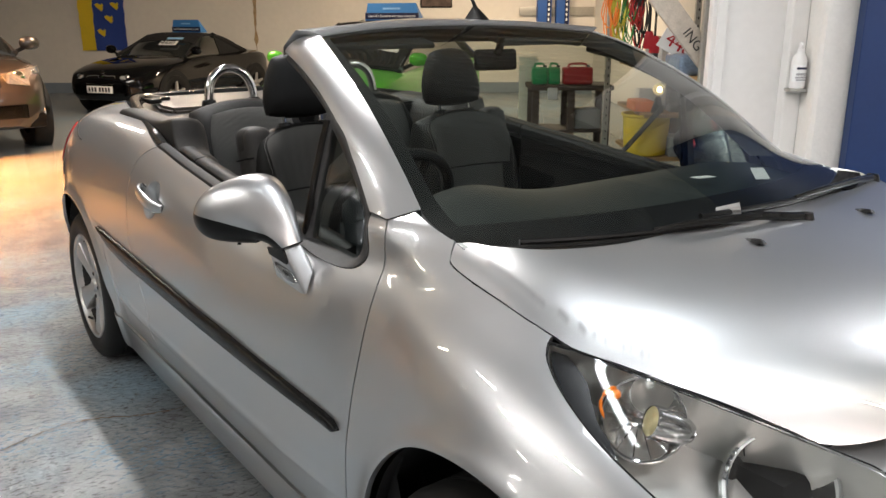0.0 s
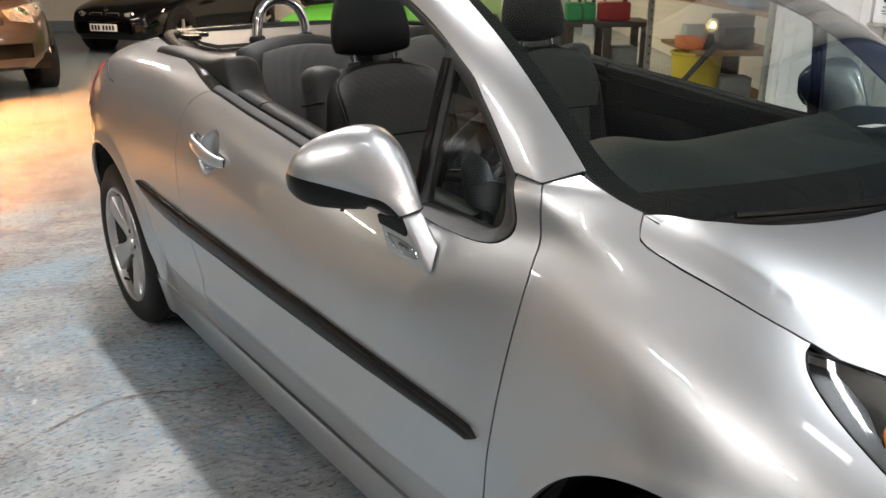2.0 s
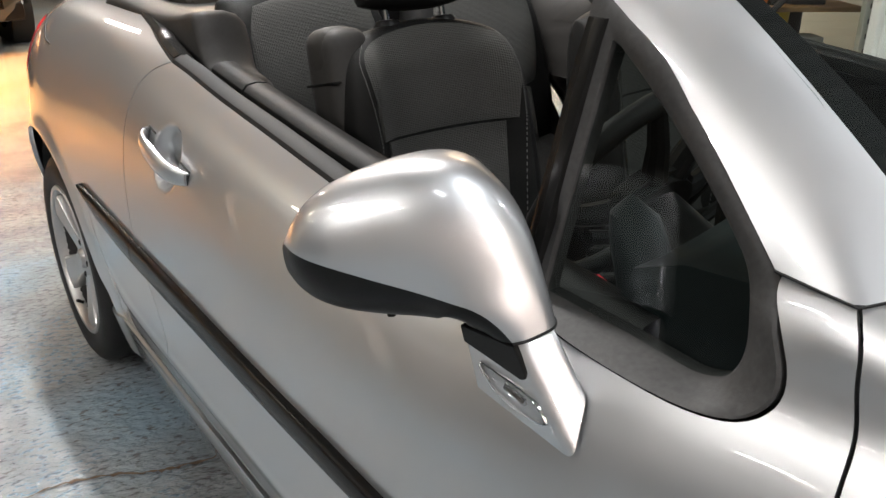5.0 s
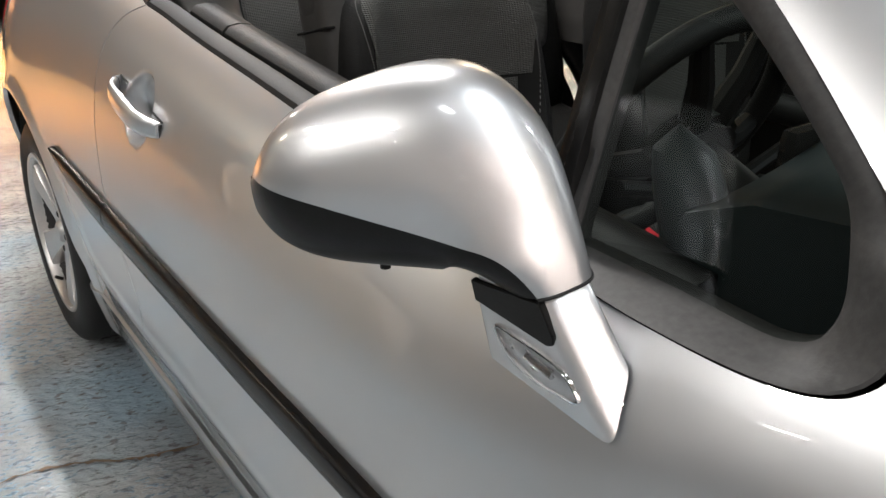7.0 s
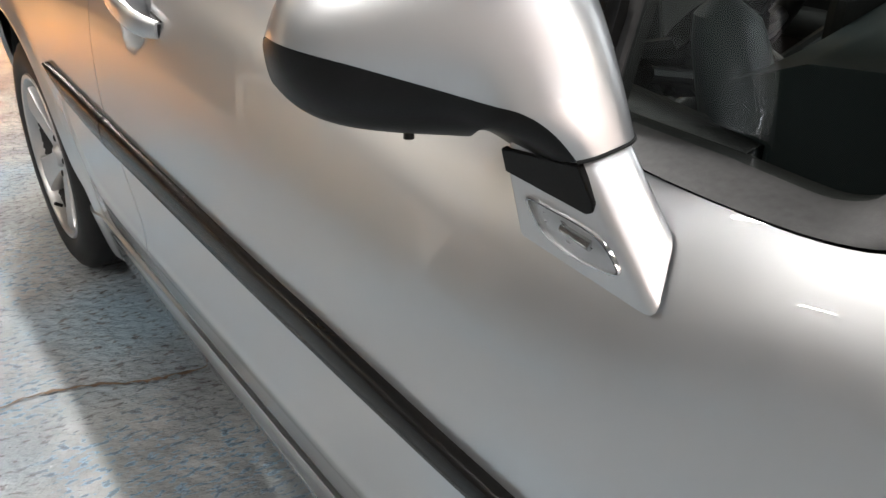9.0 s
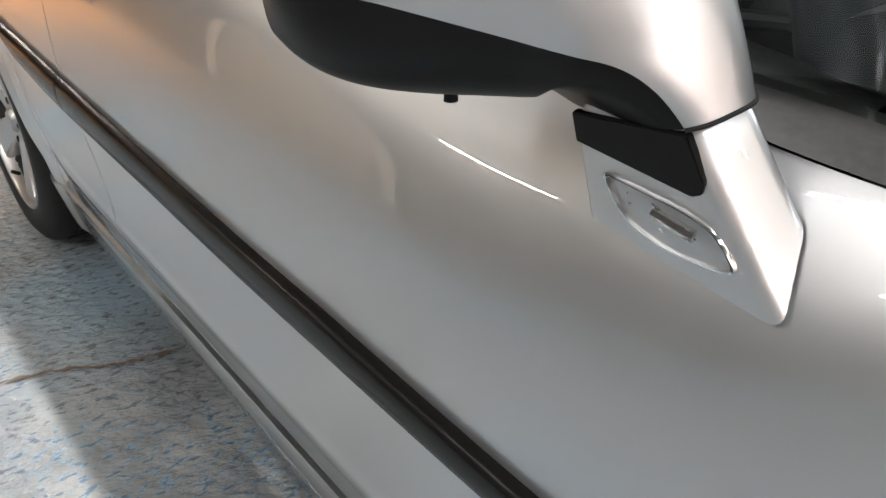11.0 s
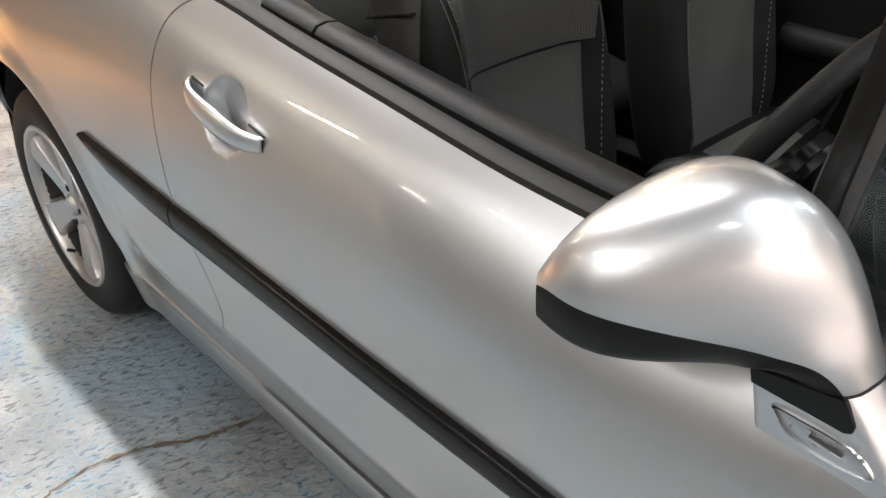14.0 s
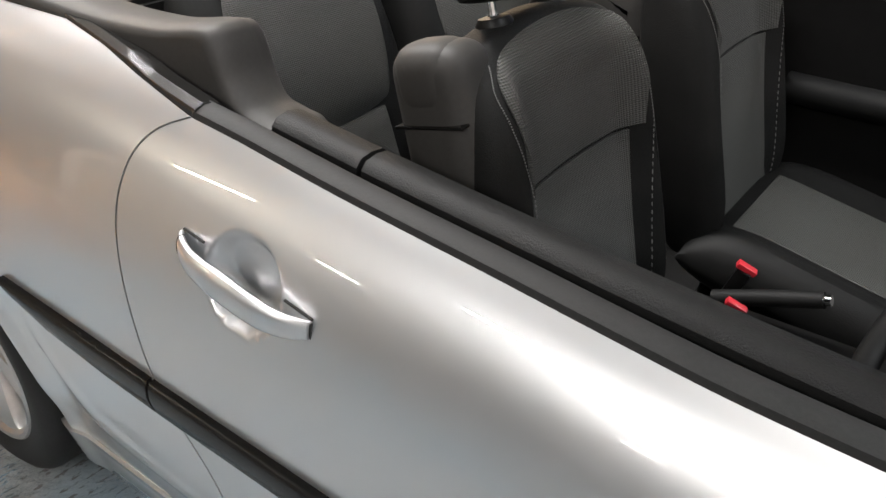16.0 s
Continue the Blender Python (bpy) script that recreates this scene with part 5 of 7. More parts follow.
# ---- wheels ----
SHADED_IRON = material("shaded_brake_iron", (0.03, 0.029, 0.028), 0.5, 0.4, var=0.3)
def wheel(x, y, z, sgn, name="wheel"):
    m = Matrix.Translation((x, y, z))
    R, W, rim = 0.312, 0.205, 0.218
    o = sgn * 1.0

    def prof(p):
        return [(r, o * h) for r, h in p]
    tyre = part(name, lathe(prof([(rim - 0.004, 0.088), (rim + 0.006, 0.096), (rim + 0.030, 0.103), (rim + 0.060, 0.102), (R - 0.012, 0.090), (R - 0.003, 0.078), (R, 0.066), (R, 0.034), (R - 0.007, 0.033), (R - 0.007, 0.027), (R, 0.026), (R, -0.026), (R - 0.007, -0.027), (R - 0.007, -0.033), (R, -0.034), (R, -0.068), (R - 0.012, -0.092), (rim + 0.04, -0.103), (rim, -0.09)]), 96), RUBBER, car, "five-spoke alloy wheel with a black tyre", m=m)
    barrel = part("rim", lathe(prof([(rim + 0.006, 0.094), (rim + 0.002, 0.099), (rim - 0.008, 0.098), (rim - 0.016, 0.088), (rim - 0.020, 0.06), (rim - 0.03, 0.0), (rim - 0.02, -0.08), (rim, -0.085)]), 72), ALLOY, tyre, "silver alloy rim")
    bm = bmesh.new()
    for k in range(5):
        a0 = math.radians(68 + 72 * k)
        rings = []
        for r, w, h in ((0.045, 0.033, 0.070), (0.075, 0.034, 0.074), (0.115, 0.038, 0.080), (0.155, 0.044, 0.086), (0.188, 0.052, 0.090), (0.206, 0.066, 0.088)):
            ca, sa = math.cos(a0), math.sin(a0)
            ring = []
            for t, d in ((-1, -0.045), (-0.95, -0.008), (-0.86, -0.001), (0, 0.002), (0.86, -0.001), (0.95, -0.008), (1, -0.045)):
                ring.append((r * ca - t * w * sa, o * (h + d), r * sa + t * w * ca))
            rings.append(ring)
        loft(rings, bm)
    part("spokes", bm, ALLOY, tyre)
    hub = [(0.0005, 0.083), (0.022, 0.082), (0.028, 0.077), (0.032, 0.070), (0.052, 0.072), (0.062, 0.066), (0.066, 0.045)]
    part("hub", lathe(prof(hub), 40), ALLOY, tyre)
    for k in range(4):
        a = math.radians(90 * k)
        mm = Matrix.Translation((0.050 * math.cos(a), o * 0.070, 0.050 * math.sin(a)))
        part("wheel_bolt", lathe(prof([(0.0005, 0.004), (0.006, 0.005), (0.009, 0.003), (0.010, -0.004)]), 10), DARK, tyre, m=mm)
    # disc and inner barrel carry the shade of the spoke gaps in their colour
    part("brake_disc", lathe(prof([(0.04, 0.0), (0.13, 0.0), (0.132, -0.01), (0.13, -0.02), (0.04, -0.02)]), 48), SHADED_IRON, tyre, "iron brake disc, darkened as if in shade")
    part("barrel", lathe(prof([(rim - 0.0175, 0.075), (rim - 0.0215, 0.058), (rim - 0.032, 0.0), (rim - 0.022, -0.08)]), 60), SHADED_IRON, tyre, "inner barrel of the rim, darkened as if in shade")
    part("valve", rod([(-0.075, o * 0.080, -0.172), (-0.069, o * 0.098, -0.158)], 0.005, 8), RUBBER, tyre)
    liner = lathe([(0.36, -sgn * 0.16), (0.365, sgn * 0.075)], 40, axis="y", start=math.radians(-20), end=math.radians(200))
    part("arch_liner", liner, DARK, car, m=Matrix.Translation((x, y, z + 0.03)))
    part("arch_wall", lathe([(0.001, -sgn * 0.15), (0.36, -sgn * 0.16)], 40, axis="y"), DARK, car, m=Matrix.Translation((x, y, z + 0.03)))
    return tyre


for sgn in (-1, 1):
    wheel(FRONT_WHEEL[0], sgn * 0.738, 0.312, sgn)
    wheel(REAR_WHEEL[0], sgn * 0.738, 0.312, sgn)


# ---- cabin ----
SEAT_W, SEAT_H, SEAT_T = 0.47, 0.63, 0.13


def seat_face(u, v):
    """Front of a seat back: across and up, in metres on the flat slab, to its padded place."""
    u, v = np.asarray(u) / (SEAT_W / 2), np.asarray(v) / (SEAT_H / 2)
    au, av = np.clip(np.abs(u), 0, 1), np.clip(np.abs(v), 0, 1)
    th = (1 - au ** 5) ** (1 / 3.2) * (1 - av ** 5) ** (1 / 3.2)
    bol = 0.048 * np.clip((au - 0.5) / 0.3, 0, 1) ** 2 * (1 - av ** 6)
    x = SEAT_T / 2 * th + (bol - 0.012 * (1 - u * u) * (1 - v * v)) * th ** 0.5
    w = SEAT_W / 2 * (1 - 0.06 * (v + 1) / 2)
    return np.stack([x, u * w * np.sqrt(1 - 0.225 * v * v), v * SEAT_H / 2 * np.sqrt(1 - 0.225 * u * u)], 1)


def front_seat(y):
    seat = part("front_seat", pillow(0.50, 0.52, 0.15, 4, 0.035, 0.01), LEATHER, car, "black seat with ribbed grey cloth and leather bolsters", m=Matrix.Translation((-1.16, y, 0.44)) @ pose(0, 0, 0, 0, -78, 0))
    part("seat_base", box(0.46, 0.42, 0.22, (-1.15, y, 0.31), 0.03), BLACK_PLASTIC, car)
    part("cushion_panel", pillow(0.30, 0.40, 0.03, 6), CLOTH, seat, "ribbed cloth", m=Matrix.Translation((0.058, 0, 0)))
    back_m = Matrix.Translation((-1.4845, y, 0.749)) @ pose(0, 0, 0, 0, -13, 0)
    back = part("seat_back", pillow(SEAT_W, SEAT_H, SEAT_T, 5.0, 0.048, 0.012, taper=0.06, q=3.2, round_by=0.45, n=36), LEATHER, car, "black leather seat back with ribbed grey cloth", m=back_m)
    upper = smooth2([(-0.178, 0.098), (-0.188, 0.16), (-0.198, 0.22), (-0.202, 0.262), (-0.185, 0.288), (-0.12, 0.298), (0.0, 0.30), (0.12, 0.298), (0.185, 0.288), (0.202, 0.262), (0.198, 0.22), (0.188, 0.16), (0.178, 0.098)], 3)
    lower = smooth2([(0.155, 0.094), (0.148, 0.0), (0.143, -0.10), (0.140, -0.22), (0.132, -0.275), (-0.132, -0.275), (-0.140, -0.22), (-0.143, -0.10), (-0.148, 0.0), (-0.155, 0.094)], 3)
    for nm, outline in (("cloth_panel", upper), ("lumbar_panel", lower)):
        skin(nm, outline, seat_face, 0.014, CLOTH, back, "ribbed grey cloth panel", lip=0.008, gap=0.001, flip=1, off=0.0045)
    for s in (-1, 1):
        line = seat_face(*zip(*smooth2([(s * 0.165, -0.27), (s * 0.172, -0.10), (s * 0.186, 0.08), (s * 0.196, 0.16), (s * 0.206, 0.22), (s * 0.210, 0.268), (s * 0.192, 0.297)], 26)))
        bm = bmesh.new()
        for p, q in zip(line[::2], line[1::2]):
            rod([Vector(p) + Vector((0.001, 0, 0)), Vector(q) + Vector((0.001, 0, 0))], 0.0009, 5, bm)
        part("stitching", bm, STITCH, back, "pale stitching")
        # posts of the head rest
        part("head_rest_post", rod([(0.0, s * 0.068, 0.28), (0.0, s * 0.068, 0.40)], 0.006, 10), CHROME, back)
        part("post_collar", lathe([(0.008, 0.010), (0.022, 0.008), (0.027, 0.0), (0.028, -0.012)], 20, axis="z"), BLACK_PLASTIC, back, m=Matrix.Translation((0.0, s * 0.068, 0.309)))
    # tilt lever in its plastic shield on the outer shoulder
    o = -1 if y < 0 else 1
    shield = part("tilt_shield", box(0.124, 0.095, 0.225, (-0.014, o * 0.180, 0.200), 0.045, 7), SHIELD_GREY, back, "grey plastic tilt lever shield")
    part("tilt_lever", box(0.098, 0.090, 0.098, (-0.018, o * 0.1855, 0.268), 0.042, 7), SHIELD_GREY, shield, "tilt lever")
    part("shield_lip", box(0.112, 0.090, 0.005, (-0.014, o * 0.1845, 0.212), 0.002), TRIM, shield)
    guide = [(0.012, o * 0.222, 0.120), (0.020, o * 0.226, 0.095), (0.030, o * 0.224, 0.05), (0.040, o * 0.215, 0.0), (0.045, o * 0.20, -0.06)]
    part("belt_guide", rod(spline([(-0.07, o * 0.222, 0.135)] + guide, 5), 0.005, 8), TRIM, back, "black belt guide loop")
    hr = pillow(0.29, 0.215, 0.115, 2.7, 0.0, 0.006, taper=0.34, round_by=0.5)
    part("head_rest", hr, LEATHER, car, "black padded head rest", m=Matrix.Translation((-1.583, y, 1.178)) @ pose(0, 0, 0, 0, -9, 0))
    return seat


front_seat(-0.30)
front_seat(0.345)
for y in (-0.27, 0.27):
    rb = part("rear_seat_back", pillow(0.53, 0.60, 0.20, 3.2, 0.015, 0.010, taper=0.08, round_by=0.5), LEATHER, car, "black leather rear seat with cloth panels", m=Matrix.Translation((-2.07, y, 0.80)) @ pose(0, 0, 0, 0, -17, 0))
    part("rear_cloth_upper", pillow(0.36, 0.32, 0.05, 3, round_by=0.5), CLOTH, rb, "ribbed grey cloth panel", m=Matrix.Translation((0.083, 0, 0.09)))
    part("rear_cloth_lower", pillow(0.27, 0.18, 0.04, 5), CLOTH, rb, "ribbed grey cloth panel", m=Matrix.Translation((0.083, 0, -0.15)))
    part("rear_cushion", pillow(0.50, 0.44, 0.16, 4, 0.02), LEATHER, car, m=Matrix.Translation((-1.87, y, 0.52)) @ pose(0, 0, 0, 0, -80, 0))
    # chrome roll hoop
    yy = 0.285 if y > 0 else -0.285
    hoop = [(-2.20, yy - 0.095, 0.98), (-2.20, yy - 0.093, 1.10), (-2.205, yy - 0.075, 1.165), (-2.208, yy - 0.035, 1.198), (-2.208, yy + 0.0, 1.204), (-2.208, yy + 0.035, 1.198), (-2.205, yy + 0.075, 1.165), (-2.20, yy + 0.093, 1.10), (-2.20, yy + 0.095, 0.98)]
    part("roll_hoop", rod(spline(hoop, 5), 0.017, 16), CHROME, car, "polished chrome roll hoop")
    for s in (-1, 1):
        part("hoop_collar", lathe([(0.017, 0.014), (0.025, 0.010), (0.029, 0.0), (0.03, -0.03)], 20, axis="z"), BLACK_PLASTIC, car, m=Matrix.Translation((-2.20, yy + s * 0.094, 1.075)))
shelf = hull([(x, y, z) for x, w, z in ((-2.27, 0.50, 1.055), (-2.36, 0.53, 1.062), (-2.60, 0.47, 1.058), (-2.93, 0.36, 1.046), (-2.93, 0.36, 0.9), (-2.27, 0.50, 0.9)) for y in (-w, w)], 0.012)
# silver cover; low light and tan reflection are put into its colour
part("rear_shelf", shelf, material("shelf_cover", (0.055, 0.047, 0.040), 0.45, 0.1, var=0.08, scale=10), car, "cover over the folded roof, low light and tan reflection coloured in")
for s in (-1, 1):
    prof = spline([(-1.66, 0, 0.78), (-1.658, 0, 0.90), (-1.664, 0, 0.955), (-1.70, 0, 0.966), (-1.735, 0, 0.975), (-1.757, 0, 1.005), (-1.770, 0, 1.045), (-1.782, 0, 1.068), (-1.81, 0, 1.070), (-1.90, 0, 1.056), (-2.05, 0, 1.050), (-2.25, 0, 1.058), (-2.38, 0, 1.050), (-2.41, 0, 0.98), (-2.41, 0, 0.78)], 6)
    rings = []
    for yy, dx, dz in ((0.676, -0.012, -0.014), (0.674, -0.004, -0.005), (0.668, 0.0, 0.0), (0.640, 0.0, 0.002), (0.605, -0.004, 0.0), (0.575, -0.016, -0.010), (0.550, -0.040, -0.030), (0.530, -0.075, -0.065), (0.520, -0.11, -0.11)):
        rings.append([(p.x + dx * (1 if p.x > -1.9 else -0.3), s * yy, max(0.78, p.z + dz * (1 if p.z > 0.85 else 0))) for p in prof])
    part("rear_side_trim", loft(rings), SHIELD_GREY, car, "black moulded rear side trim", sharp=60)
    part("roof_latch", box(0.09, 0.05, 0.02, (-2.52, s * 0.50, 1.065), 0.006), TRIM, car, "black roof latch cover")
    part("roof_latch", box(0.14, 0.07, 0.016, (-2.68, s * 0.43, 1.062), 0.006), TRIM, car, "black roof latch cover")
part("roof_well", hull([(x, y, z) for x, w, z in ((-2.13, 0.60, 1.03), (-2.30, 0.61, 1.035), (-2.60, 0.54, 1.035), (-2.94, 0.41, 1.03), (-2.94, 0.41, 0.85), (-2.13, 0.60, 0.85)) for y in (-w, w)], 0.01), BLACK_PLASTIC, car, "black well of the folded roof")
# tunnel, hand brake, buckles
part("centre_tunnel", box(1.5, 0.15, 0.22, (-1.0, 0, 0.35), 0.04, 3), BLACK_PLASTIC, car)
brake = part("hand_brake", rod(spline([(-1.30, 0.016, 0.485), (-1.20, 0.016, 0.525), (-1.115, 0.016, 0.556)], 5), [0.016] * 8 + [0.015] * 3, 14), LEATHER, car, "black hand brake lever with a chrome button")
part("brake_button", rod([(-1.117, 0.016, 0.555), (-1.104, 0.016, 0.560)], 0.010, 14), CHROME, brake)
for y, x, z in ((0.079, -1.268, 0.528), (-0.041, -1.243, 0.520)):
    bk = part("belt_buckle", box(0.03, 0.022, 0.10, (0, 0, -0.052), 0.006, m=Matrix.Translation((x, y, z)) @ pose(0, 0, 0, 8, 20, 0)), BLACK_PLASTIC, car, "seat belt buckle with a red button")
    part("buckle_button", box(0.040, 0.016, 0.012, (0, 0, 0), 0.002, m=Matrix.Translation((x, y, z + 0.002)) @ pose(0, 0, 0, 8, 28, 20)), RED_PLASTIC, bk, "red button")
gear = part("gear_lever", rod([(-0.78, 0.0, 0.45), (-0.80, 0.0, 0.62)], 0.012, 10), BLACK_PLASTIC, car, "gear lever")
part("gear_knob", lathe([(0.0005, 0.055), (0.018, 0.05), (0.026, 0.03), (0.022, 0.0), (0.01, -0.02)], 20, axis="z"), LEATHER, gear, m=Matrix.Translation((-0.80, 0.0, 0.62)))
# steering wheel
sw = Matrix.Translation((-0.915, -0.36, 0.885)) @ pose(0, 0, 0, 0, -62, 0)
rimpts = [(0.183 * math.cos(a), 0.183 * math.sin(a), 0.0) for a in [2 * math.pi * k / 56 for k in range(56)]]
steer = part("steering_wheel", rod(rimpts, 0.0165, 14, closed=True), LEATHER, car, "black leather steering wheel", m=sw)
part("wheel_boss", hull([(0.075 * math.cos(a), 0.085 * math.sin(a), z) for a in [2 * math.pi * k / 16 for k in range(16)] for z in (-0.05, -0.01)], 0.012), BLACK_PLASTIC, steer)
for a in (0.0, math.pi, -math.pi / 2 + 0.35, -math.pi / 2 - 0.35):
    d = Vector((math.sin(a) * -1 if False else math.cos(a + math.pi / 2), math.sin(a + math.pi / 2), 0))
    part("wheel_spoke", rod([d * 0.06 + Vector((0, 0, -0.03)), d * 0.12 + Vector((0, 0, -0.02)), d * 0.178], [0.020, 0.016, 0.013], 10), BLACK_PLASTIC, steer)
part("steering_column", rod([(-0.90, -0.36, 0.87), (-0.60, -0.36, 0.72)], [0.045, 0.06], 16), BLACK_PLASTIC, car)
for s in (-1, 1):
    part("column_stalk", rod([(-0.83, -0.36 + s * 0.05, 0.85), (-0.84, -0.36 + s * 0.17, 0.875)], 0.010, 10), BLACK_PLASTIC, car)
POD_X = -0.62
# dashboard: a broad moulding from the scuttle to the cabin
rows = []
for j in range(41):
    u = -1 + 2 * j / 40
    y = 0.655 * u
    hood = 0.045 * math.exp(-((y + 0.36) / 0.17) ** 2)
    k = u ** 4
    rows.append([(-0.10 - 0.20 * k, y, 0.955), (-0.20 - 0.12 * k, y, 0.955), (-0.34 - 0.06 * k, y, 0.965 + 0.3 * hood), (-0.48, y, 0.968 + 0.7 * hood), (-0.60, y, 0.955 + hood), (-0.66, y, 0.93 + hood), (-0.68, y, 0.88 + 0.4 * hood), (-0.655, y, 0.80), (-0.60, y, 0.66), (-0.45, y, 0.58), (-0.30, y, 0.56)])
dash = part("dashboard", loft(rows), DASH, car, "dark grey soft dashboard", sharp=60)
for y in (-0.585, -0.09, 0.09, 0.585):
    vent = part("air_vent", lathe([(0.025, 0.012), (0.040, 0.012), (0.044, 0.004), (0.044, -0.03)], 28, axis="x"), TRIM, dash, m=Matrix.Translation((-0.688, y, 0.865)) @ Matrix.Scale(-1, 4, (1, 0, 0)))
    for k in range(3):
        part("vent_vane", box(0.012, 0.07, 0.004, (-0.684, y, 0.848 + 0.017 * k), 0.001), BLACK_PLASTIC, vent)
part("instrument_panel", box(0.02, 0.28, 0.09, (-0.672, -0.36, 0.93), 0.01), TRIM, dash)
rings = []
for k in range(13):
    t = k / 12
    r = (1 - (2 * t - 1) ** 6) ** 0.5
    rings.append([(POD_X - 0.085 * t + 0.034 * max(r, 0.05) * math.cos(a), -0.615 + 0.03 * max(r, 0.05) * math.sin(a), 0.74 + 0.25 * t) for a in [2 * math.pi * j / 20 for j in range(20)]])
pod = loft(rings)
part("tweeter_pod", pod, DASH, car, "dark grey moulding at the end of the dashboard")
part("radio", box(0.02, 0.20, 0.10, (-0.665, 0, 0.74), 0.008), TRIM, dash)
# white sheets behind the glass, added in place of pale reflections on it
paper = material("paper", (0.55, 0.56, 0.55), 0.7, var=0.05)
for (x, y, z), (w, h), turn, nm, lb in (((-0.30, 0.44, 0.985), (0.035, 0.17), 38, "reflection_strip", "white paper slip on the dashboard"), ((-0.36, 0.27, 0.985), (0.035, 0.06), -12, "reflection_patch", "small folded paper note on the dashboard")):
    sheet = box(w, h, 0.0012, (0, 0, 0), 0.0)
    solid(nm, sheet, paper, lb, "paper", m=Matrix.Translation((x, y, z)) @ pose(0, 0, 0, 0, -4, turn), smooth=False)

# ---- the hall ----
FLOOR = floor_paint()
WALL = material("cream_wall", (0.72, 0.69, 0.63), 0.75, var=0.05, scale=1.2, bump=0.15, bump_scale=60)
WHITE_WALL = material("white_wall", (0.78, 0.77, 0.75), 0.6, var=0.04, scale=2, bump=0.1, bump_scale=40)
CEILING = material("ceiling_paint", (0.33, 0.33, 0.32), 0.6, var=0.06, scale=1)
SKIRTING = material("grey_blue_paint", (0.22, 0.26, 0.30), 0.5, var=0.1, scale=5)
BLUE_PAINT = material("blue_paint", (0.006, 0.028, 0.11), 0.45, var=0.08, scale=4, bump=0.05, bump_scale=80)
STEEL = material("galvanised_steel", (0.42, 0.41, 0.37), 0.45, 0.5, var=0.15, scale=25)
SHUTTER = material("shutter_steel", (0.70, 0.66, 0.62), 0.5, 0.0, var=0.08, scale=8)
HALL = Matrix.Translation(ORIGIN) @ pose(0, 0, 0, 0, 0, YAW)  # local x to the right, y away
CEIL = 3.7


def hallbox(name, x0, x1, y0, y1, z0, z1, mat, label, category="wall", bevel=0.004, kind="structure", group=""):
    bm = box(x1 - x0, y1 - y0, z1 - z0, ((x0 + x1) / 2, (y0 + y1) / 2, (z0 + z1) / 2), bevel, 1)
    return solid(name, bm, mat, label, category, group, kind, m=HALL, smooth=False)


def lattice_noise(x, y, seed):
    """Smooth noise from 0 to 1 on a lattice of one metre; scale the places for other sizes."""
    g = np.random.RandomState(seed).rand(256, 256)
    i, j = np.floor(x).astype(int), np.floor(y).astype(int)
    a, b = x - i, y - j
    a, b = a * a * a * (a * (6 * a - 15) + 10), b * b * b * (b * (6 * b - 15) + 10)
    i, j, i1, j1 = i % 256, j % 256, (i + 1) % 256, (j + 1) % 256
    return g[i, j] * (1 - a) * (1 - b) + g[i1, j] * a * (1 - b) + g[i, j1] * (1 - a) * b + g[i1, j1] * a * b


# the floor beside the car has the relief of brushed, pitted paint; further off it is plain
TO_HALL = HALL.inverted()
PX, PY = np.arange(-4.6, 0.3001, 0.0055), np.arange(-2.5, -0.5999, 0.0055)
gx, gy = np.meshgrid(PX, PY, indexing="ij")
wx, wy = 0.6 * gx + 0.8 * gy, 0.8 * gx - 0.6 * gy
relief = 0.0034 * lattice_noise(wx * 46, wy * 95, 3) + 0.0016 * lattice_noise(wx * 95, wy * 190, 4) + 0.004 * lattice_noise(wx * 9, wy * 12, 5)
fade = np.minimum.reduce([gx - PX[0], PX[-1] - gx, gy - PY[0], PY[-1] - gy]) / 0.15
gz = (relief - 0.0052) * np.clip(fade, 0, 1)
n0, n1 = gx.shape
grid = np.stack([gx.ravel(), gy.ravel(), gz.ravel()], 1)
turn = np.array([list(r) for r in TO_HALL])
grid = grid @ turn[:3, :3].T + turn[:3, 3]
k = (np.arange(n0 - 1)[:, None] * n1 + np.arange(n1 - 1)[None, :]).ravel()
quads = np.stack([k, k + n1, k + n1 + 1, k + 1], 1)
corner = [0, (n0 - 1) * n1, n0 * n1 - 1, n1 - 1]
rim_index = [list(np.arange(n0) * n1), list((n0 - 1) * n1 + np.arange(n1)), list(np.arange(n0)[::-1] * n1 + n1 - 1), list(np.arange(n1)[::-1])]
outer = [(-9.4, -6.2, 0), (6.2, -6.2, 0), (6.2, 16.2, 0), (-9.4, 16.2, 0)]
verts = [tuple(v) for v in grid] + outer
base = n0 * n1
faces = [tuple(int(v) for v in q) for q in quads]
# each side of the patch fans out to the corner of the hall that lies before it
for e in range(4):
    faces += [(int(b), int(a), base + e) for a, b in zip(rim_index[e], rim_index[e][1:])]
    faces.append((int(corner[(e + 1) % 4]), base + e, base + (e + 1) % 4))
me = bpy.data.meshes.new("floor")
me.from_pydata(verts, [], faces)
me.polygons.foreach_set("use_smooth", [True] * len(me.polygons))
floor = solid("floor", me, FLOOR, "worn grey and blue painted concrete floor", "floor", kind="structure", m=HALL)
hallbox("wall_back", -9.2, 6.2, 16.0, 16.2, 0, CEIL, WALL, "cream painted back wall with a brown stain")
# the dimness of this unseen side is put into the wall colour
DIM_WALL = material("dimmed_wall", (0.055, 0.047, 0.040), 0.75, var=0.12, scale=1.5, bump=0.15, bump_scale=60)
hallbox("wall_left", -9.4, -9.2, -6.2, 16.2, 0, CEIL, DIM_WALL, "unseen side wall, coloured dark brown-grey for its dimness")
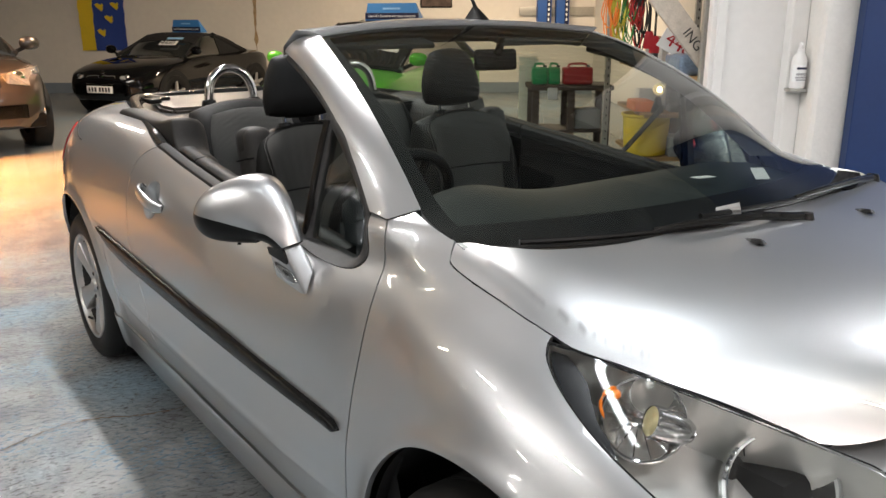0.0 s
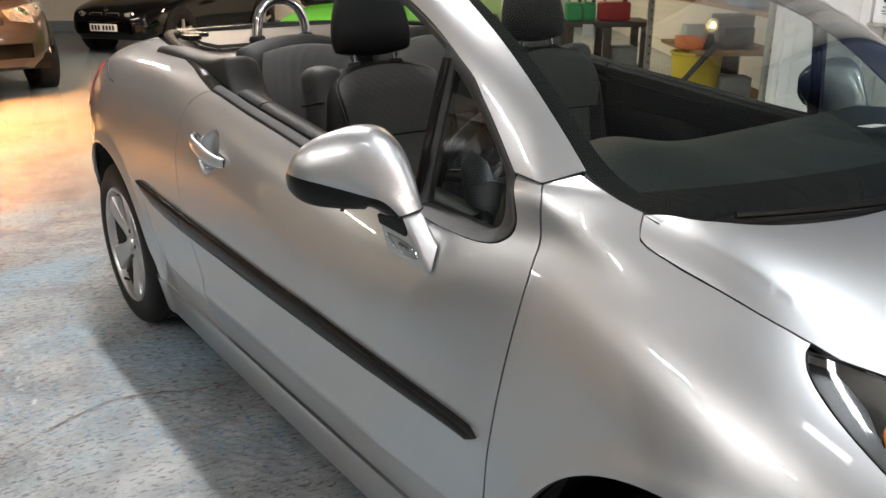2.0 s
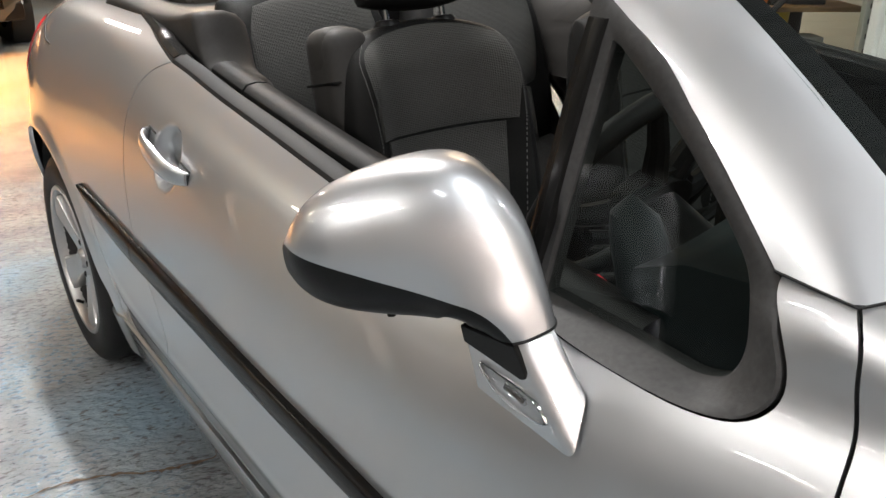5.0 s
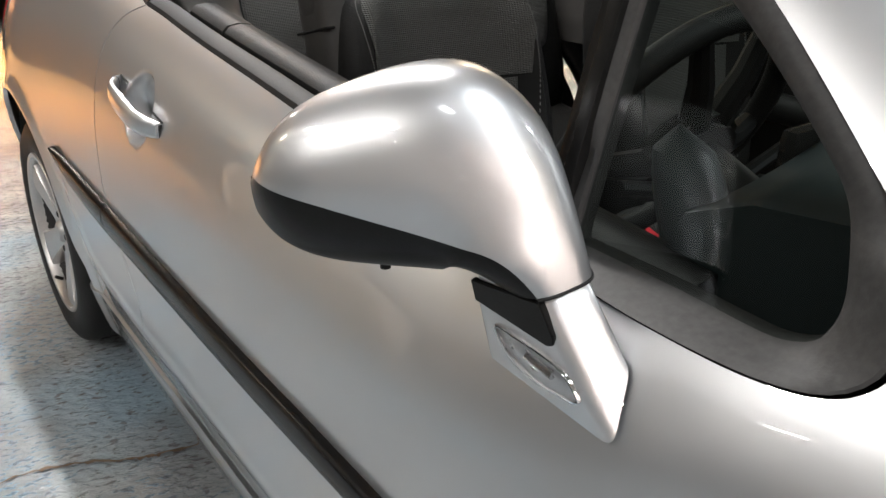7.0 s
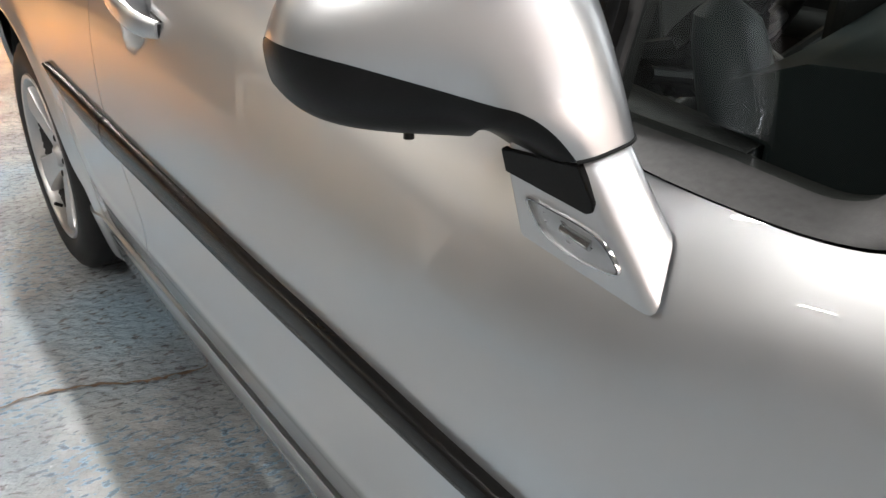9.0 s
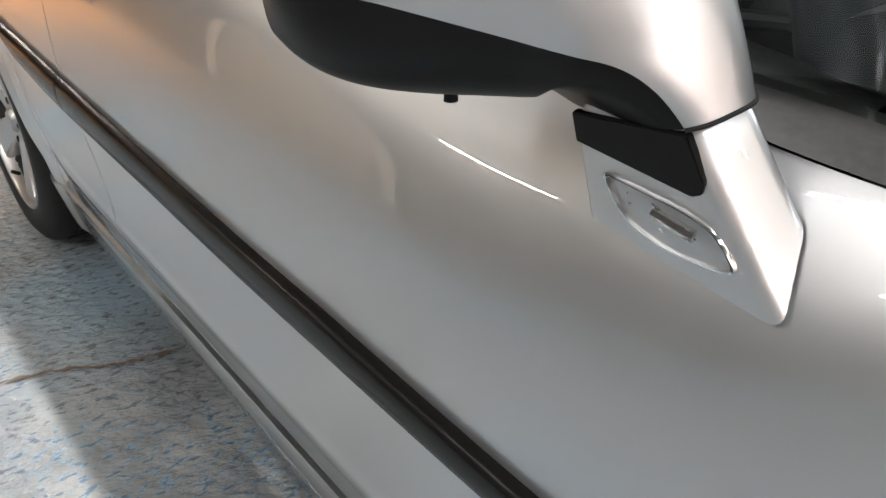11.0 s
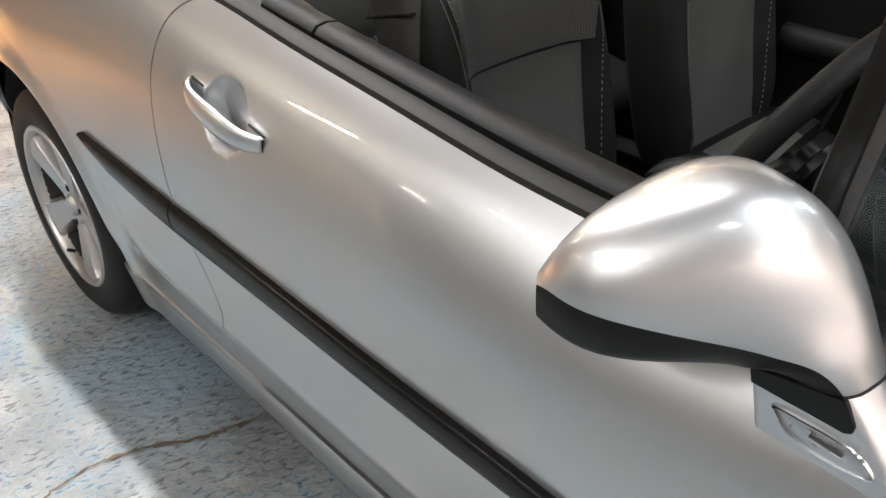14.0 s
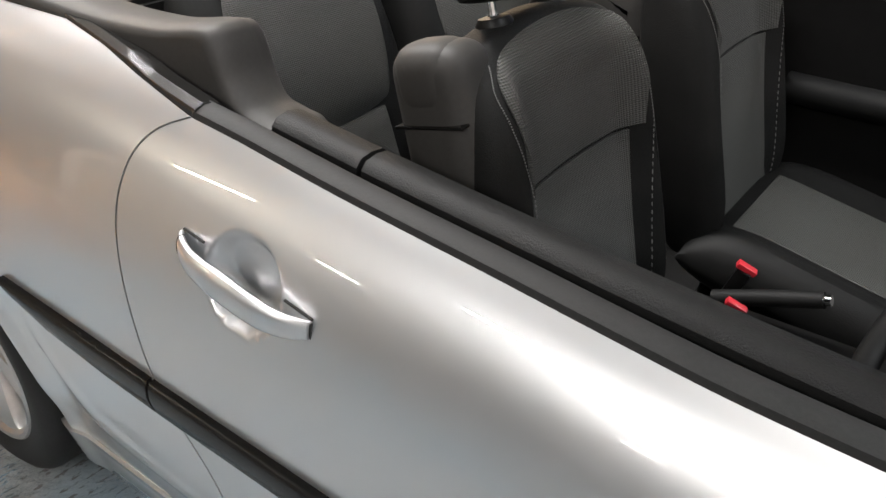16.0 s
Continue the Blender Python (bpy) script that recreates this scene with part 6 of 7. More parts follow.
# unseen pale arch and grey panel, added so the car's paint mirrors them
arch_rows = []
for k in range(33):
    a = math.pi * k / 32
    ca, sa = math.cos(a), math.sin(a)
    cy, cz = 4.2 + 1.6 * math.copysign(abs(ca) ** 0.55, ca), 2.55 * abs(sa) ** 0.45
    ny, nz = 4.2 + 1.40 * math.copysign(abs(ca) ** 0.55, ca), 2.30 * abs(sa) ** 0.45
    arch_rows.append([(-9.2, cy, cz), (-9.08, cy, cz), (-9.08, ny, nz), (-9.2, ny, nz)])
solid("reflected_arch", loft(arch_rows), WHITE_WALL, "unseen pale arch added for its reflection in the car", "door frame", kind="structure", m=HALL)
hallbox("arch_panel", -9.2, -9.16, 2.83, 5.57, 0.0, 2.2, STEEL, "unseen grey panel added inside the pale arch", "door")
hallbox("wall_right", 6.0, 6.2, -6.2, 16.0, 0, CEIL, WALL, "cream painted side wall")
hallbox("baseboard", -9.2, 6.0, 15.97, 15.999, 0, 0.19, SKIRTING, "grey-blue painted band at the foot of the wall", "baseboard", 0.003)
# ribbed sheet roof
prof = []
for k in range(160):
    y = -17.0 + 0.17 * k
    prof += [(y, 0.0), (y + 0.06, 0.0), (y + 0.07, 0.09), (y + 0.15, 0.09)]
solid("ceiling", loft([[(x, y, CEIL + z) for x, z in prof] for y in (-14, 17)], closed=False), CEILING, "grey ribbed sheet ceiling", "ceiling", kind="structure", smooth=False)
# roller shutter behind the camera
rows = []
prof = []
for k in range(37):
    z = 0.1 * k
    prof += [(0.0, z), (0.018, z + 0.02), (0.022, z + 0.045), (0.016, z + 0.075)]
for x in (-9.2, 6.0):
    rows.append([(x, -6.0 + d, z) for d, z in prof])
bm = loft(rows, closed=False)
solid("wall_front", bm, SHUTTER, "cream steel roller shutter with ridged slats", "shutter", kind="structure", m=HALL, smooth=True, sharp=20)
# crack across the floor
CRACK = material("crack_dirt", (0.10, 0.07, 0.045), 0.9, var=0.4, scale=50)
line = spline([(a, b, 0) for a, b in ((-1.62, -1.75), (-1.74, -1.55), (-1.86, -1.36), (-1.925, -1.225), (-1.955, -1.10), (-1.925, -0.972), (-1.858, -0.847), (-1.83, -0.70), (-1.78, -0.55))], 14)
rng = random.Random(4)
bm = bmesh.new()
prev = None
for i, p in enumerate(line):
    w = 0.001 + 0.0025 * rng.random() + (0.005 if 60 < i < 95 else 0) * rng.random()
    j = Vector((rng.uniform(-1, 1), rng.uniform(-1, 1), 0)) * 0.004
    pair = [bm.verts.new((p.x - w + j.x, p.y + j.y - w * 0.3, 0.004)), bm.verts.new((p.x + w + j.x, p.y + j.y + w * 0.3, 0.004))]
    if prev:
        bm.faces.new((prev[0], prev[1], pair[1], pair[0]))
    prev = pair
crack = solid("floor_crack", bm, CRACK, "dirty brown crack in the floor", "crack", kind="structure", smooth=False)

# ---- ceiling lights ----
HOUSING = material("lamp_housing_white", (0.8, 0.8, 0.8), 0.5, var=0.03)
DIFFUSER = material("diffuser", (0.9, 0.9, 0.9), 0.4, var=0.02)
# all out of view; those near door side, shutter and arch are added fill
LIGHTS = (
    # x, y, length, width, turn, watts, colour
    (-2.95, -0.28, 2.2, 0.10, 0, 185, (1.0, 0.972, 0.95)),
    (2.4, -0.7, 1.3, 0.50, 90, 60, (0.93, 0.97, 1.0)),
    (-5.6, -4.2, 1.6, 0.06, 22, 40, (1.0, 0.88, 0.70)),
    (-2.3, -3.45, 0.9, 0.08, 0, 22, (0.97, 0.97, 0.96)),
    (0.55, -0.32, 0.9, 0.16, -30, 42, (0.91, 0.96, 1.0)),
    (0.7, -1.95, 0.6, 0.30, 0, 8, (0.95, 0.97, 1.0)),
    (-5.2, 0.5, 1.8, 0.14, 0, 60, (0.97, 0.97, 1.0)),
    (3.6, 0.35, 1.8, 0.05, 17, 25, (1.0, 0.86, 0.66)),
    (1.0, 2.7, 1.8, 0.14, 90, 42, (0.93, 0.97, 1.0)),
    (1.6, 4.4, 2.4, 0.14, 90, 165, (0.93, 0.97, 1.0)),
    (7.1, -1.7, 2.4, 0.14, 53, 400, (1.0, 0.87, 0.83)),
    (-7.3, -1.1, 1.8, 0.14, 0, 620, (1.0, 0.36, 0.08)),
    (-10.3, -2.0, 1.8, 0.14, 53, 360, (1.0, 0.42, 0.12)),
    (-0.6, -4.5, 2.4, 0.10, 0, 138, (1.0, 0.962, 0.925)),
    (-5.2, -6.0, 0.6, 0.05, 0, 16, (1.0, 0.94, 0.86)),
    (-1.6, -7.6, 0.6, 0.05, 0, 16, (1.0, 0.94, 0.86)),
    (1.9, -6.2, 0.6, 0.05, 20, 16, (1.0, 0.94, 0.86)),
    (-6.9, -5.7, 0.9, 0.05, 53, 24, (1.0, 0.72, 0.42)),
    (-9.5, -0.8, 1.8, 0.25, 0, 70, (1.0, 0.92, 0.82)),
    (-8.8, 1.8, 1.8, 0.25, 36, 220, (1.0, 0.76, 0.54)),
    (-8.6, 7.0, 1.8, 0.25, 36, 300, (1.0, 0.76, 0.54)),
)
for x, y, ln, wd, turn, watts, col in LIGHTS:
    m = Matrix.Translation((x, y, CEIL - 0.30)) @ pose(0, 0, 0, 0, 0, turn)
    fixture = thing("ceiling_light", "unseen white strip light hung below the ceiling", "ceiling light", "ceiling lights", m)
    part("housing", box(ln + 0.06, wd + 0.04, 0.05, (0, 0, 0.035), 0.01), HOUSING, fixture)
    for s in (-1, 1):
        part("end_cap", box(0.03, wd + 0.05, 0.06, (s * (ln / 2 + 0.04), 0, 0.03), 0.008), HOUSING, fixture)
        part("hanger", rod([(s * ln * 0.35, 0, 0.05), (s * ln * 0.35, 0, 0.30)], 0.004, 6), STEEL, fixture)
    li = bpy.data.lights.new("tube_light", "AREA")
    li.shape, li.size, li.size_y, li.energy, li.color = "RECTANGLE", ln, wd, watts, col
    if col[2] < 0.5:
        li.spread = radians(88)  # spread cut so the orange pool misses the car
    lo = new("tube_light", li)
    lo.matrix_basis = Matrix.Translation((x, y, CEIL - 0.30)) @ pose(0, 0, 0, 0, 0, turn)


# ---- other cars ----
def far_car(name, label, m, paint, body, cabin, roof_paint, wheel_x, track, wheel_r, lamps, scale=1.0, hood=None):
    """A parked car: body is rows of (x, half width, top, foot), cabin rows of (x, half width below, half width above, foot, top)."""
    c = thing(name, label, "car", m=m @ Matrix.Scale(scale, 4))
    dense = spline([(a, b, t) for a, b, t, f in body], 6)
    feet = [p.x for p in spline([(f, 0, 0) for a, b, t, f in body], 6)]
    rings = []
    for p, f in zip(dense, feet):
        x, w, t = p
        half = [(w * 0.80, f), (w * 0.97, f + 0.10), (w, f + 0.22), (w, t * 0.60), (w * 0.985, t - 0.13), (w * 0.93, t - 0.05), (w * 0.78, t - 0.008), (w * 0.4, t + 0.02)]
        rings.append([(x, y, z) for y, z in half] + [(x, -y, z) for y, z in half[::-1]])
    part("body", loft(rings), paint, c, sharp=30)
    rings, rings2 = [], []
    cd = spline([(a, b, t) for a, b, t, f, h in cabin], 5)
    ch = spline([(f, h, 0) for a, b, t, f, h in cabin], 5)
    for p, q in zip(cd, ch):
        x, wb, wt = p
        f, h = q.x, q.y
        half = [(wb, f - 0.04), (wb * 0.99, f), (wt + (wb - wt) * 0.25, f + (h - f) * 0.75), (wt, h - 0.05), (wt * 0.85, h - 0.015), (wt * 0.5, h)]
        rings.append([(x, y, z) for y, z in half] + [(x, -y, z) for y, z in half[::-1]])
    part("window_glass", loft(rings), material("dark_glass", (0.012, 0.014, 0.014), 0.05, coat=1.0, var=0.05), c, "dark glass")
    top = []
    for p, q in zip(cd, ch):
        if q.y > max(h for *_, h in cabin) - 0.16:
            wt, h = p.z, q.y
            half = [(wt * 1.01, h - 0.055), (wt * 0.99, h - 0.03), (wt * 0.86, h - 0.005), (wt * 0.5, h + 0.010)]
            top.append([(p.x, y, z) for y, z in half] + [(p.x, -y, z) for y, z in half[::-1]])
    if hood is not None:
        part("hood", loft([[(x - 0.004, y * 1.02, z + 0.008) for x, y, z in r] for r in rings if r[0][0] < hood]), roof_paint, c, "black cloth hood")
    if len(top) > 1:
        part("roof", loft(top), roof_paint, c)
    first, last = cabin[-1], cabin[0]
    for s in (-1, 1):
        fronts = [r for r in cabin if r[4] > max(h for *_, h in cabin) - 0.05]
        a, b = fronts[-1], fronts[0]
        part("front_pillar", rod([(a[0], s * a[2] * 0.99, a[4] - 0.04), (first[0], s * first[1], first[3])], 0.035, 8), roof_paint, c)
        part("rear_pillar", rod([(b[0], s * b[2] * 0.99, b[4] - 0.04), (last[0], s * last[1], last[3])], 0.06, 8), roof_paint, c)
        mid = (a[0] + b[0]) / 2 - 0.1
        mx = first[0] - 0.12
        mir = part("wing_mirror", pillow(0.22, 0.15, 0.13, 2.0, n=12, q=2.0, round_by=0.85), paint, c, "wing mirror", m=Matrix.Translation((mx + 0.05, s * (first[1] + 0.18), first[3] + 0.11)))
        part("mirror_foot", rod([(mx + 0.05, s * first[1] * 0.97, first[3]), (mx + 0.05, s * (first[1] + 0.12), first[3] + 0.06)], 0.022, 8), BLACK_PLASTIC, c)
        for wx in wheel_x:
            y = s * (track / 2)
            part("arch_gap", lathe([(wheel_r * 0.9, s * 0.085), (wheel_r + 0.065, s * 0.088), (wheel_r + 0.06, -s * 0.1)], 32), DARK, c, m=Matrix.Translation((wx, y, wheel_r + 0.01)))
            ty = part("wheel", lathe([(wheel_r * 0.64, s * 0.09), (wheel_r * 0.72, s * 0.105), (wheel_r * 0.95, s * 0.10), (wheel_r, s * 0.07), (wheel_r, -s * 0.1), (wheel_r * 0.6, -s * 0.1)], 40), RUBBER, c, "alloy wheel", m=Matrix.Translation((wx, y, wheel_r)))
            part("rim", lathe([(0.0005, s * 0.075), (0.06, s * 0.08), (wheel_r * 0.2, s * 0.07), (wheel_r * 0.55, s * 0.03), (wheel_r * 0.62, s * 0.10), (wheel_r * 0.66, s * 0.104)], 40), DARK, ty)
            bm = bmesh.new()
            for k in range(5):
                a0 = 2 * math.pi * k / 5 + 0.3
                rod([(0.03 * math.cos(a0), s * 0.09, 0.03 * math.sin(a0)), (wheel_r * 0.64 * math.cos(a0), s * 0.10, wheel_r * 0.64 * math.sin(a0))], [0.035, 0.024], 6, bm)
            part("spokes", bm, ALLOY, ty)
        lx, ly, lz, lw, lh, back = lamps
        shape = [(lx, ly - lw / 2, lz - lh * 0.3), (lx + 0.02, ly - lw / 2, lz + lh * 0.25), (lx - back * 0.5, ly + lw * 0.2, lz + lh * 0.5), (lx - back, ly + lw / 2, lz + lh * 0.55), (lx - back, ly + lw / 2 + 0.01, lz + lh * 0.2), (lx - back * 0.4, ly + lw * 0.35, lz - lh * 0.4), (lx, ly, lz - lh * 0.45)]
        shp = [(x, s * y, z) for x, y, z in shape] + [(x - 0.12, s * (y - 0.05), z) for x, y, z in shape]
        lamp = part("head_lamp", hull(shp, 0.012), material("lamp_clear", (0.35, 0.36, 0.36), 0.08, 0.4, 1.0, var=0.4, scale=30), c, "clear head lamp")
        for k in (-0.22, 0.15):
            part("lamp_lens", lathe([(0.0005, 0.02), (lh * 0.22, 0.014), (lh * 0.30, 0.0), (lh * 0.34, 0.004), (lh * 0.36, -0.01)], 20, axis="x"), CHROME, lamp, m=Matrix.Translation((lx - back * (0.12 + (k + 0.22) * 0.9), s * (ly + lw * k), lz + lh * 0.06)))
    return c


def facing(side, away, alpha, z=0.0):
    """Pose of a car whose nose points at the first place of the walk, turned alpha degrees towards the left of the view."""
    p = hall(side, away, z)
    d = Vector((p.x - ORIGIN.x, p.y - ORIGIN.y, 0)).normalized()
    right = Vector((d.y, -d.x, 0))
    f = d * -math.cos(radians(alpha)) - right * math.sin(radians(alpha))
    return Matrix.Translation(p) @ pose(0, 0, 0, 0, 0, math.degrees(math.atan2(f.y, f.x)))


GLOSS_BLACK = material("black_car_paint", (0.003, 0.003, 0.0035), 0.06, 0, 0.0, 0.02, var=0.1, spec=0.45)
GREEN = material("green_car_paint", (0.10, 0.50, 0.03), 0.3, 0.2, 1.0, 0.02, var=0.04, scale=3)
BRONZE = material("grey_brown_car_paint", (0.055, 0.047, 0.041), 0.32, 0.6, 1.0, 0.02, var=0.03)
HOOD_CLOTH = material("black_hood_cloth", (0.01, 0.01, 0.011), 0.9, var=0.2, scale=30, bump=0.3, bump_scale=400)
PLATE = material("plate_white", (0.8, 0.8, 0.78), 0.35, var=0.03)
INK = material("plate_ink", (0.012, 0.012, 0.014), 0.4)
SIGN_BLUE = material("sign_blue", (0.05, 0.22, 0.55), 0.35, var=0.05)
SIGN_NAVY = material("sign_navy", (0.008, 0.014, 0.05), 0.35, var=0.05)
WHITE_INK = material("white_ink", (0.85, 0.86, 0.86), 0.5)
LIGHT_BLUE = material("sky_blue_ink", (0.30, 0.55, 0.80), 0.5)


def number_plate(parent, x, z, w=0.52):
    pl = part("number_plate", box(0.012, w, 0.112, (x, 0, z), 0.003), PLATE, parent, "white number plate")
    for k in range(7):
        y = (k - 3 + (0.35 if k > 3 else -0.1)) * 0.062
        part("plate_bar", box(0.004, 0.038, 0.072, (x + 0.007, -y, z), 0.0), INK, pl)


def roof_sign(m, w, h=0.21):
    sg = thing("roof_sign", "blue advertising board standing on a car roof", "sign", "roof signs", m)
    bd = part("board", hull([(0.0, y * k, zz) for y in (-w / 2, w / 2) for k, zz in ((1.0, 0.0), (0.88, h))] + [(-0.16, y * 0.95, 0.0) for y in (-w / 2, w / 2)], 0.004), SIGN_BLUE, sg)
    tilt = 0.0
    band = part("band", box(0.006, w * 0.97, h * 0.36, (0.004, 0, h * 0.26), 0.001), SIGN_NAVY, sg)
    words("The UK's favourite warranty company", w * 0.056, WHITE_INK, sg, pose(0.0085, 0, h * 0.26, 90, 0, 90))
    for k in range(5):
        part("logo_bar", box(0.003, w * 0.055, h * 0.11, (0.003, (k - 2) * w * 0.065, h * 0.68), 0.0), LIGHT_BLUE, sg)
    return sg


roadster_body = [(-1.98, 0.66, 0.80, 0.34), (-1.85, 0.78, 0.90, 0.28), (-1.4, 0.87, 0.95, 0.24), (-0.6, 0.87, 0.93, 0.22), (0.3, 0.87, 0.92, 0.22), (1.0, 0.875, 0.87, 0.22), (1.5, 0.86, 0.80, 0.22), (1.85, 0.76, 0.70, 0.22), (2.0, 0.60, 0.60, 0.24), (2.04, 0.52, 0.54, 0.28)]
roadster_top = [(-1.25, 0.66, 0.52, 0.92, 0.95), (-1.05, 0.68, 0.54, 0.93, 1.12), (-0.75, 0.70, 0.56, 0.93, 1.23), (-0.35, 0.71, 0.57, 0.93, 1.28), (0.0, 0.72, 0.58, 0.92, 1.275), (0.25, 0.73, 0.60, 0.92, 1.18), (0.55, 0.74, 0.66, 0.91, 1.0), (0.72, 0.74, 0.70, 0.90, 0.92)]
m = facing(-4.46, 13.9, 37.5)
roadster = far_car("roadster_car", "glossy black two-seat roadster with a closed cloth hood", m, GLOSS_BLACK, roadster_body, roadster_top, HOOD_CLOTH, (-1.25, 1.24), 1.61, 0.315, (2.00, 0.56, 0.60, 0.34, 0.15, 0.36), 0.9, hood=-0.30)
for s in (-1, 1):
    kid = part("grille", hull([(2.02, s * 0.03, 0.50), (2.02, s * 0.28, 0.51), (2.0, s * 0.31, 0.57), (1.97, s * 0.27, 0.63), (1.98, s * 0.04, 0.63), (1.9, s * 0.15, 0.56)], 0.01), DARK, roadster, "dark grille in a chrome ring")
    part("grille_ring", rod([(2.035, s * 0.03, 0.50), (2.035, s * 0.28, 0.51), (2.015, s * 0.31, 0.57), (1.985, s * 0.27, 0.64), (1.995, s * 0.04, 0.64)], 0.010, 6, closed=True), CHROME, kid)
part("lower_intake", box(0.05, 1.0, 0.10, (1.99, 0, 0.31), 0.02), DARK, roadster)
part("badge", lathe([(0.0005, 0.008), (0.04, 0.004), (0.042, 0.0)], 20, axis="x"), CHROME, roadster, m=Matrix.Translation((1.95, 0, 0.685)))
number_plate(roadster, 2.055, 0.42)
tag = part("price_card", box(0.01, 0.36, 0.13, (0, 0, 0), 0.002), WHITE_INK, roadster, "price card on the windscreen", m=pose(0.43, 0.18, 1.12, 0, -60, 0) )
words("4450", 0.15, INK, roadster, pose(0.445, 0.18, 1.128, 90 - 60, 0, 90), "price_figures")
part("windscreen_sticker", box(0.006, 0.34, 0.06, (0, 0, 0), 0.0), LIGHT_BLUE, roadster, "pale blue sticker", m=pose(0.33, 0.26, 1.20, 0, -60, 0))
roof_sign(m @ pose(-0.32, 0, 1.162, 0, 0, -14), 0.74)

hatch_body = [(-1.92, 0.72, 0.86, 0.34), (-1.8, 0.80, 0.95, 0.28), (-1.3, 0.83, 0.97, 0.22), (-0.4, 0.835, 0.95, 0.20), (0.5, 0.835, 0.93, 0.20), (1.0, 0.83, 0.90, 0.22), (1.5, 0.80, 0.82, 0.22), (1.8, 0.70, 0.70, 0.24), (1.93, 0.55, 0.58, 0.28)]
hatch_top = [(-1.80, 0.68, 0.60, 0.94, 1.0), (-1.65, 0.69, 0.58, 0.95, 1.25), (-1.40, 0.70, 0.58, 0.95, 1.38), (-0.8, 0.71, 0.59, 0.94, 1.43), (-0.1, 0.72, 0.59, 0.93, 1.42), (0.15, 0.72, 0.60, 0.93, 1.37), (0.7, 0.73, 0.66, 0.92, 1.10), (1.05, 0.73, 0.70, 0.91, 0.95)]
hatch = far_car("hatchback_car", "bright green hatchback with dark windows", facing(-0.77, 9.97, 23.6), GREEN, hatch_body, hatch_top, GLOSS_BLACK, (-1.2, 1.2), 1.55, 0.30, (1.90, 0.54, 0.66, 0.30, 0.2, 0.35), 0.95)
part("price_card", box(0.01, 0.26, 0.14, (0, 0, 0), 0.002), WHITE_INK, hatch, "white price card on the windscreen", m=pose(0.66, 0.42, 1.12, 0, -52, 0))
roof_sign(facing(-0.77, 9.97, 23.6) @ pose(-0.38, 0.02, 1.362, 0, 0, -10), 0.80)

suv_body = [(-2.15, 0.80, 0.95, 0.36), (-2.0, 0.87, 1.02, 0.30), (-1.3, 0.90, 1.05, 0.26), (0.3, 0.90, 1.03, 0.26), (0.9, 0.90, 1.02, 0.26), (1.5, 0.88, 0.97, 0.26), (1.9, 0.82, 0.90, 0.26), (2.1, 0.72, 0.80, 0.28), (2.19, 0.56, 0.66, 0.32)]
suv_top = [(-2.0, 0.74, 0.62, 1.02, 1.1), (-1.8, 0.75, 0.62, 1.03, 1.45), (-1.3, 0.76, 0.62, 1.03, 1.57), (-0.5, 0.77, 0.62, 1.03, 1.60), (0.1, 0.78, 0.63, 1.03, 1.55), (0.7, 0.79, 0.70, 1.02, 1.25), (1.05, 0.79, 0.74, 1.01, 1.06)]
suv = far_car("suv_car", "grey-brown metallic family SUV parked in the hall", facing(-6.18, 9.78, -8.8), BRONZE, suv_body, suv_top, BRONZE, (-1.35, 1.32), 1.67, 0.34, (2.15, 0.62, 0.80, 0.42, 0.20, 0.42))
part("lower_bumper", box(0.10, 1.5, 0.16, (2.08, 0, 0.36), 0.04), BLACK_PLASTIC, suv, "black lower bumper")
for s in (-1, 1):
    fog = part("fog_lamp", lathe([(0.0005, 0.01), (0.045, 0.012), (0.06, 0.02), (0.07, 0.01), (0.072, -0.05)], 24, axis="x"), CHROME, suv, "round fog lamp", m=Matrix.Translation((2.06, s * 0.70, 0.44)) @ pose(0, 0, 0, 0, 0, s * 18))
    part("fog_surround", hull([(2.10, s * 0.52, 0.36), (2.10, s * 0.52, 0.52), (1.98, s * 0.84, 0.40), (1.98, s * 0.84, 0.50), (1.9, s * 0.7, 0.44)], 0.02), BLACK_PLASTIC, suv)
part("grille", box(0.06, 0.70, 0.20, (2.14, 0, 0.70), 0.03), DARK, suv)

# ---- on the back wall ----
YELLOW_CLOTH = material("yellow_cloth", (0.75, 0.55, 0.03), 0.8, var=0.06, scale=4)
BLUE_CLOTH = material("blue_cloth", (0.025, 0.06, 0.28), 0.8, var=0.08, scale=4)
flag = thing("flag", "yellow and blue cloth flag with six yellow birds on the wall", "flag", m=HALL)


def cloth(x0, x1, z0, z1, y=15.96):
    rows = []
    for i in range(13):
        x = x0 + (x1 - x0) * i / 12
        rows.append([(x + 0.012 * math.sin(3 * k), y + 0.012 * math.sin(9 * x + 0.7 * k), z0 + (z1 - z0) * k / 10) for k in range(11)])
    return loft(rows, closed=False)


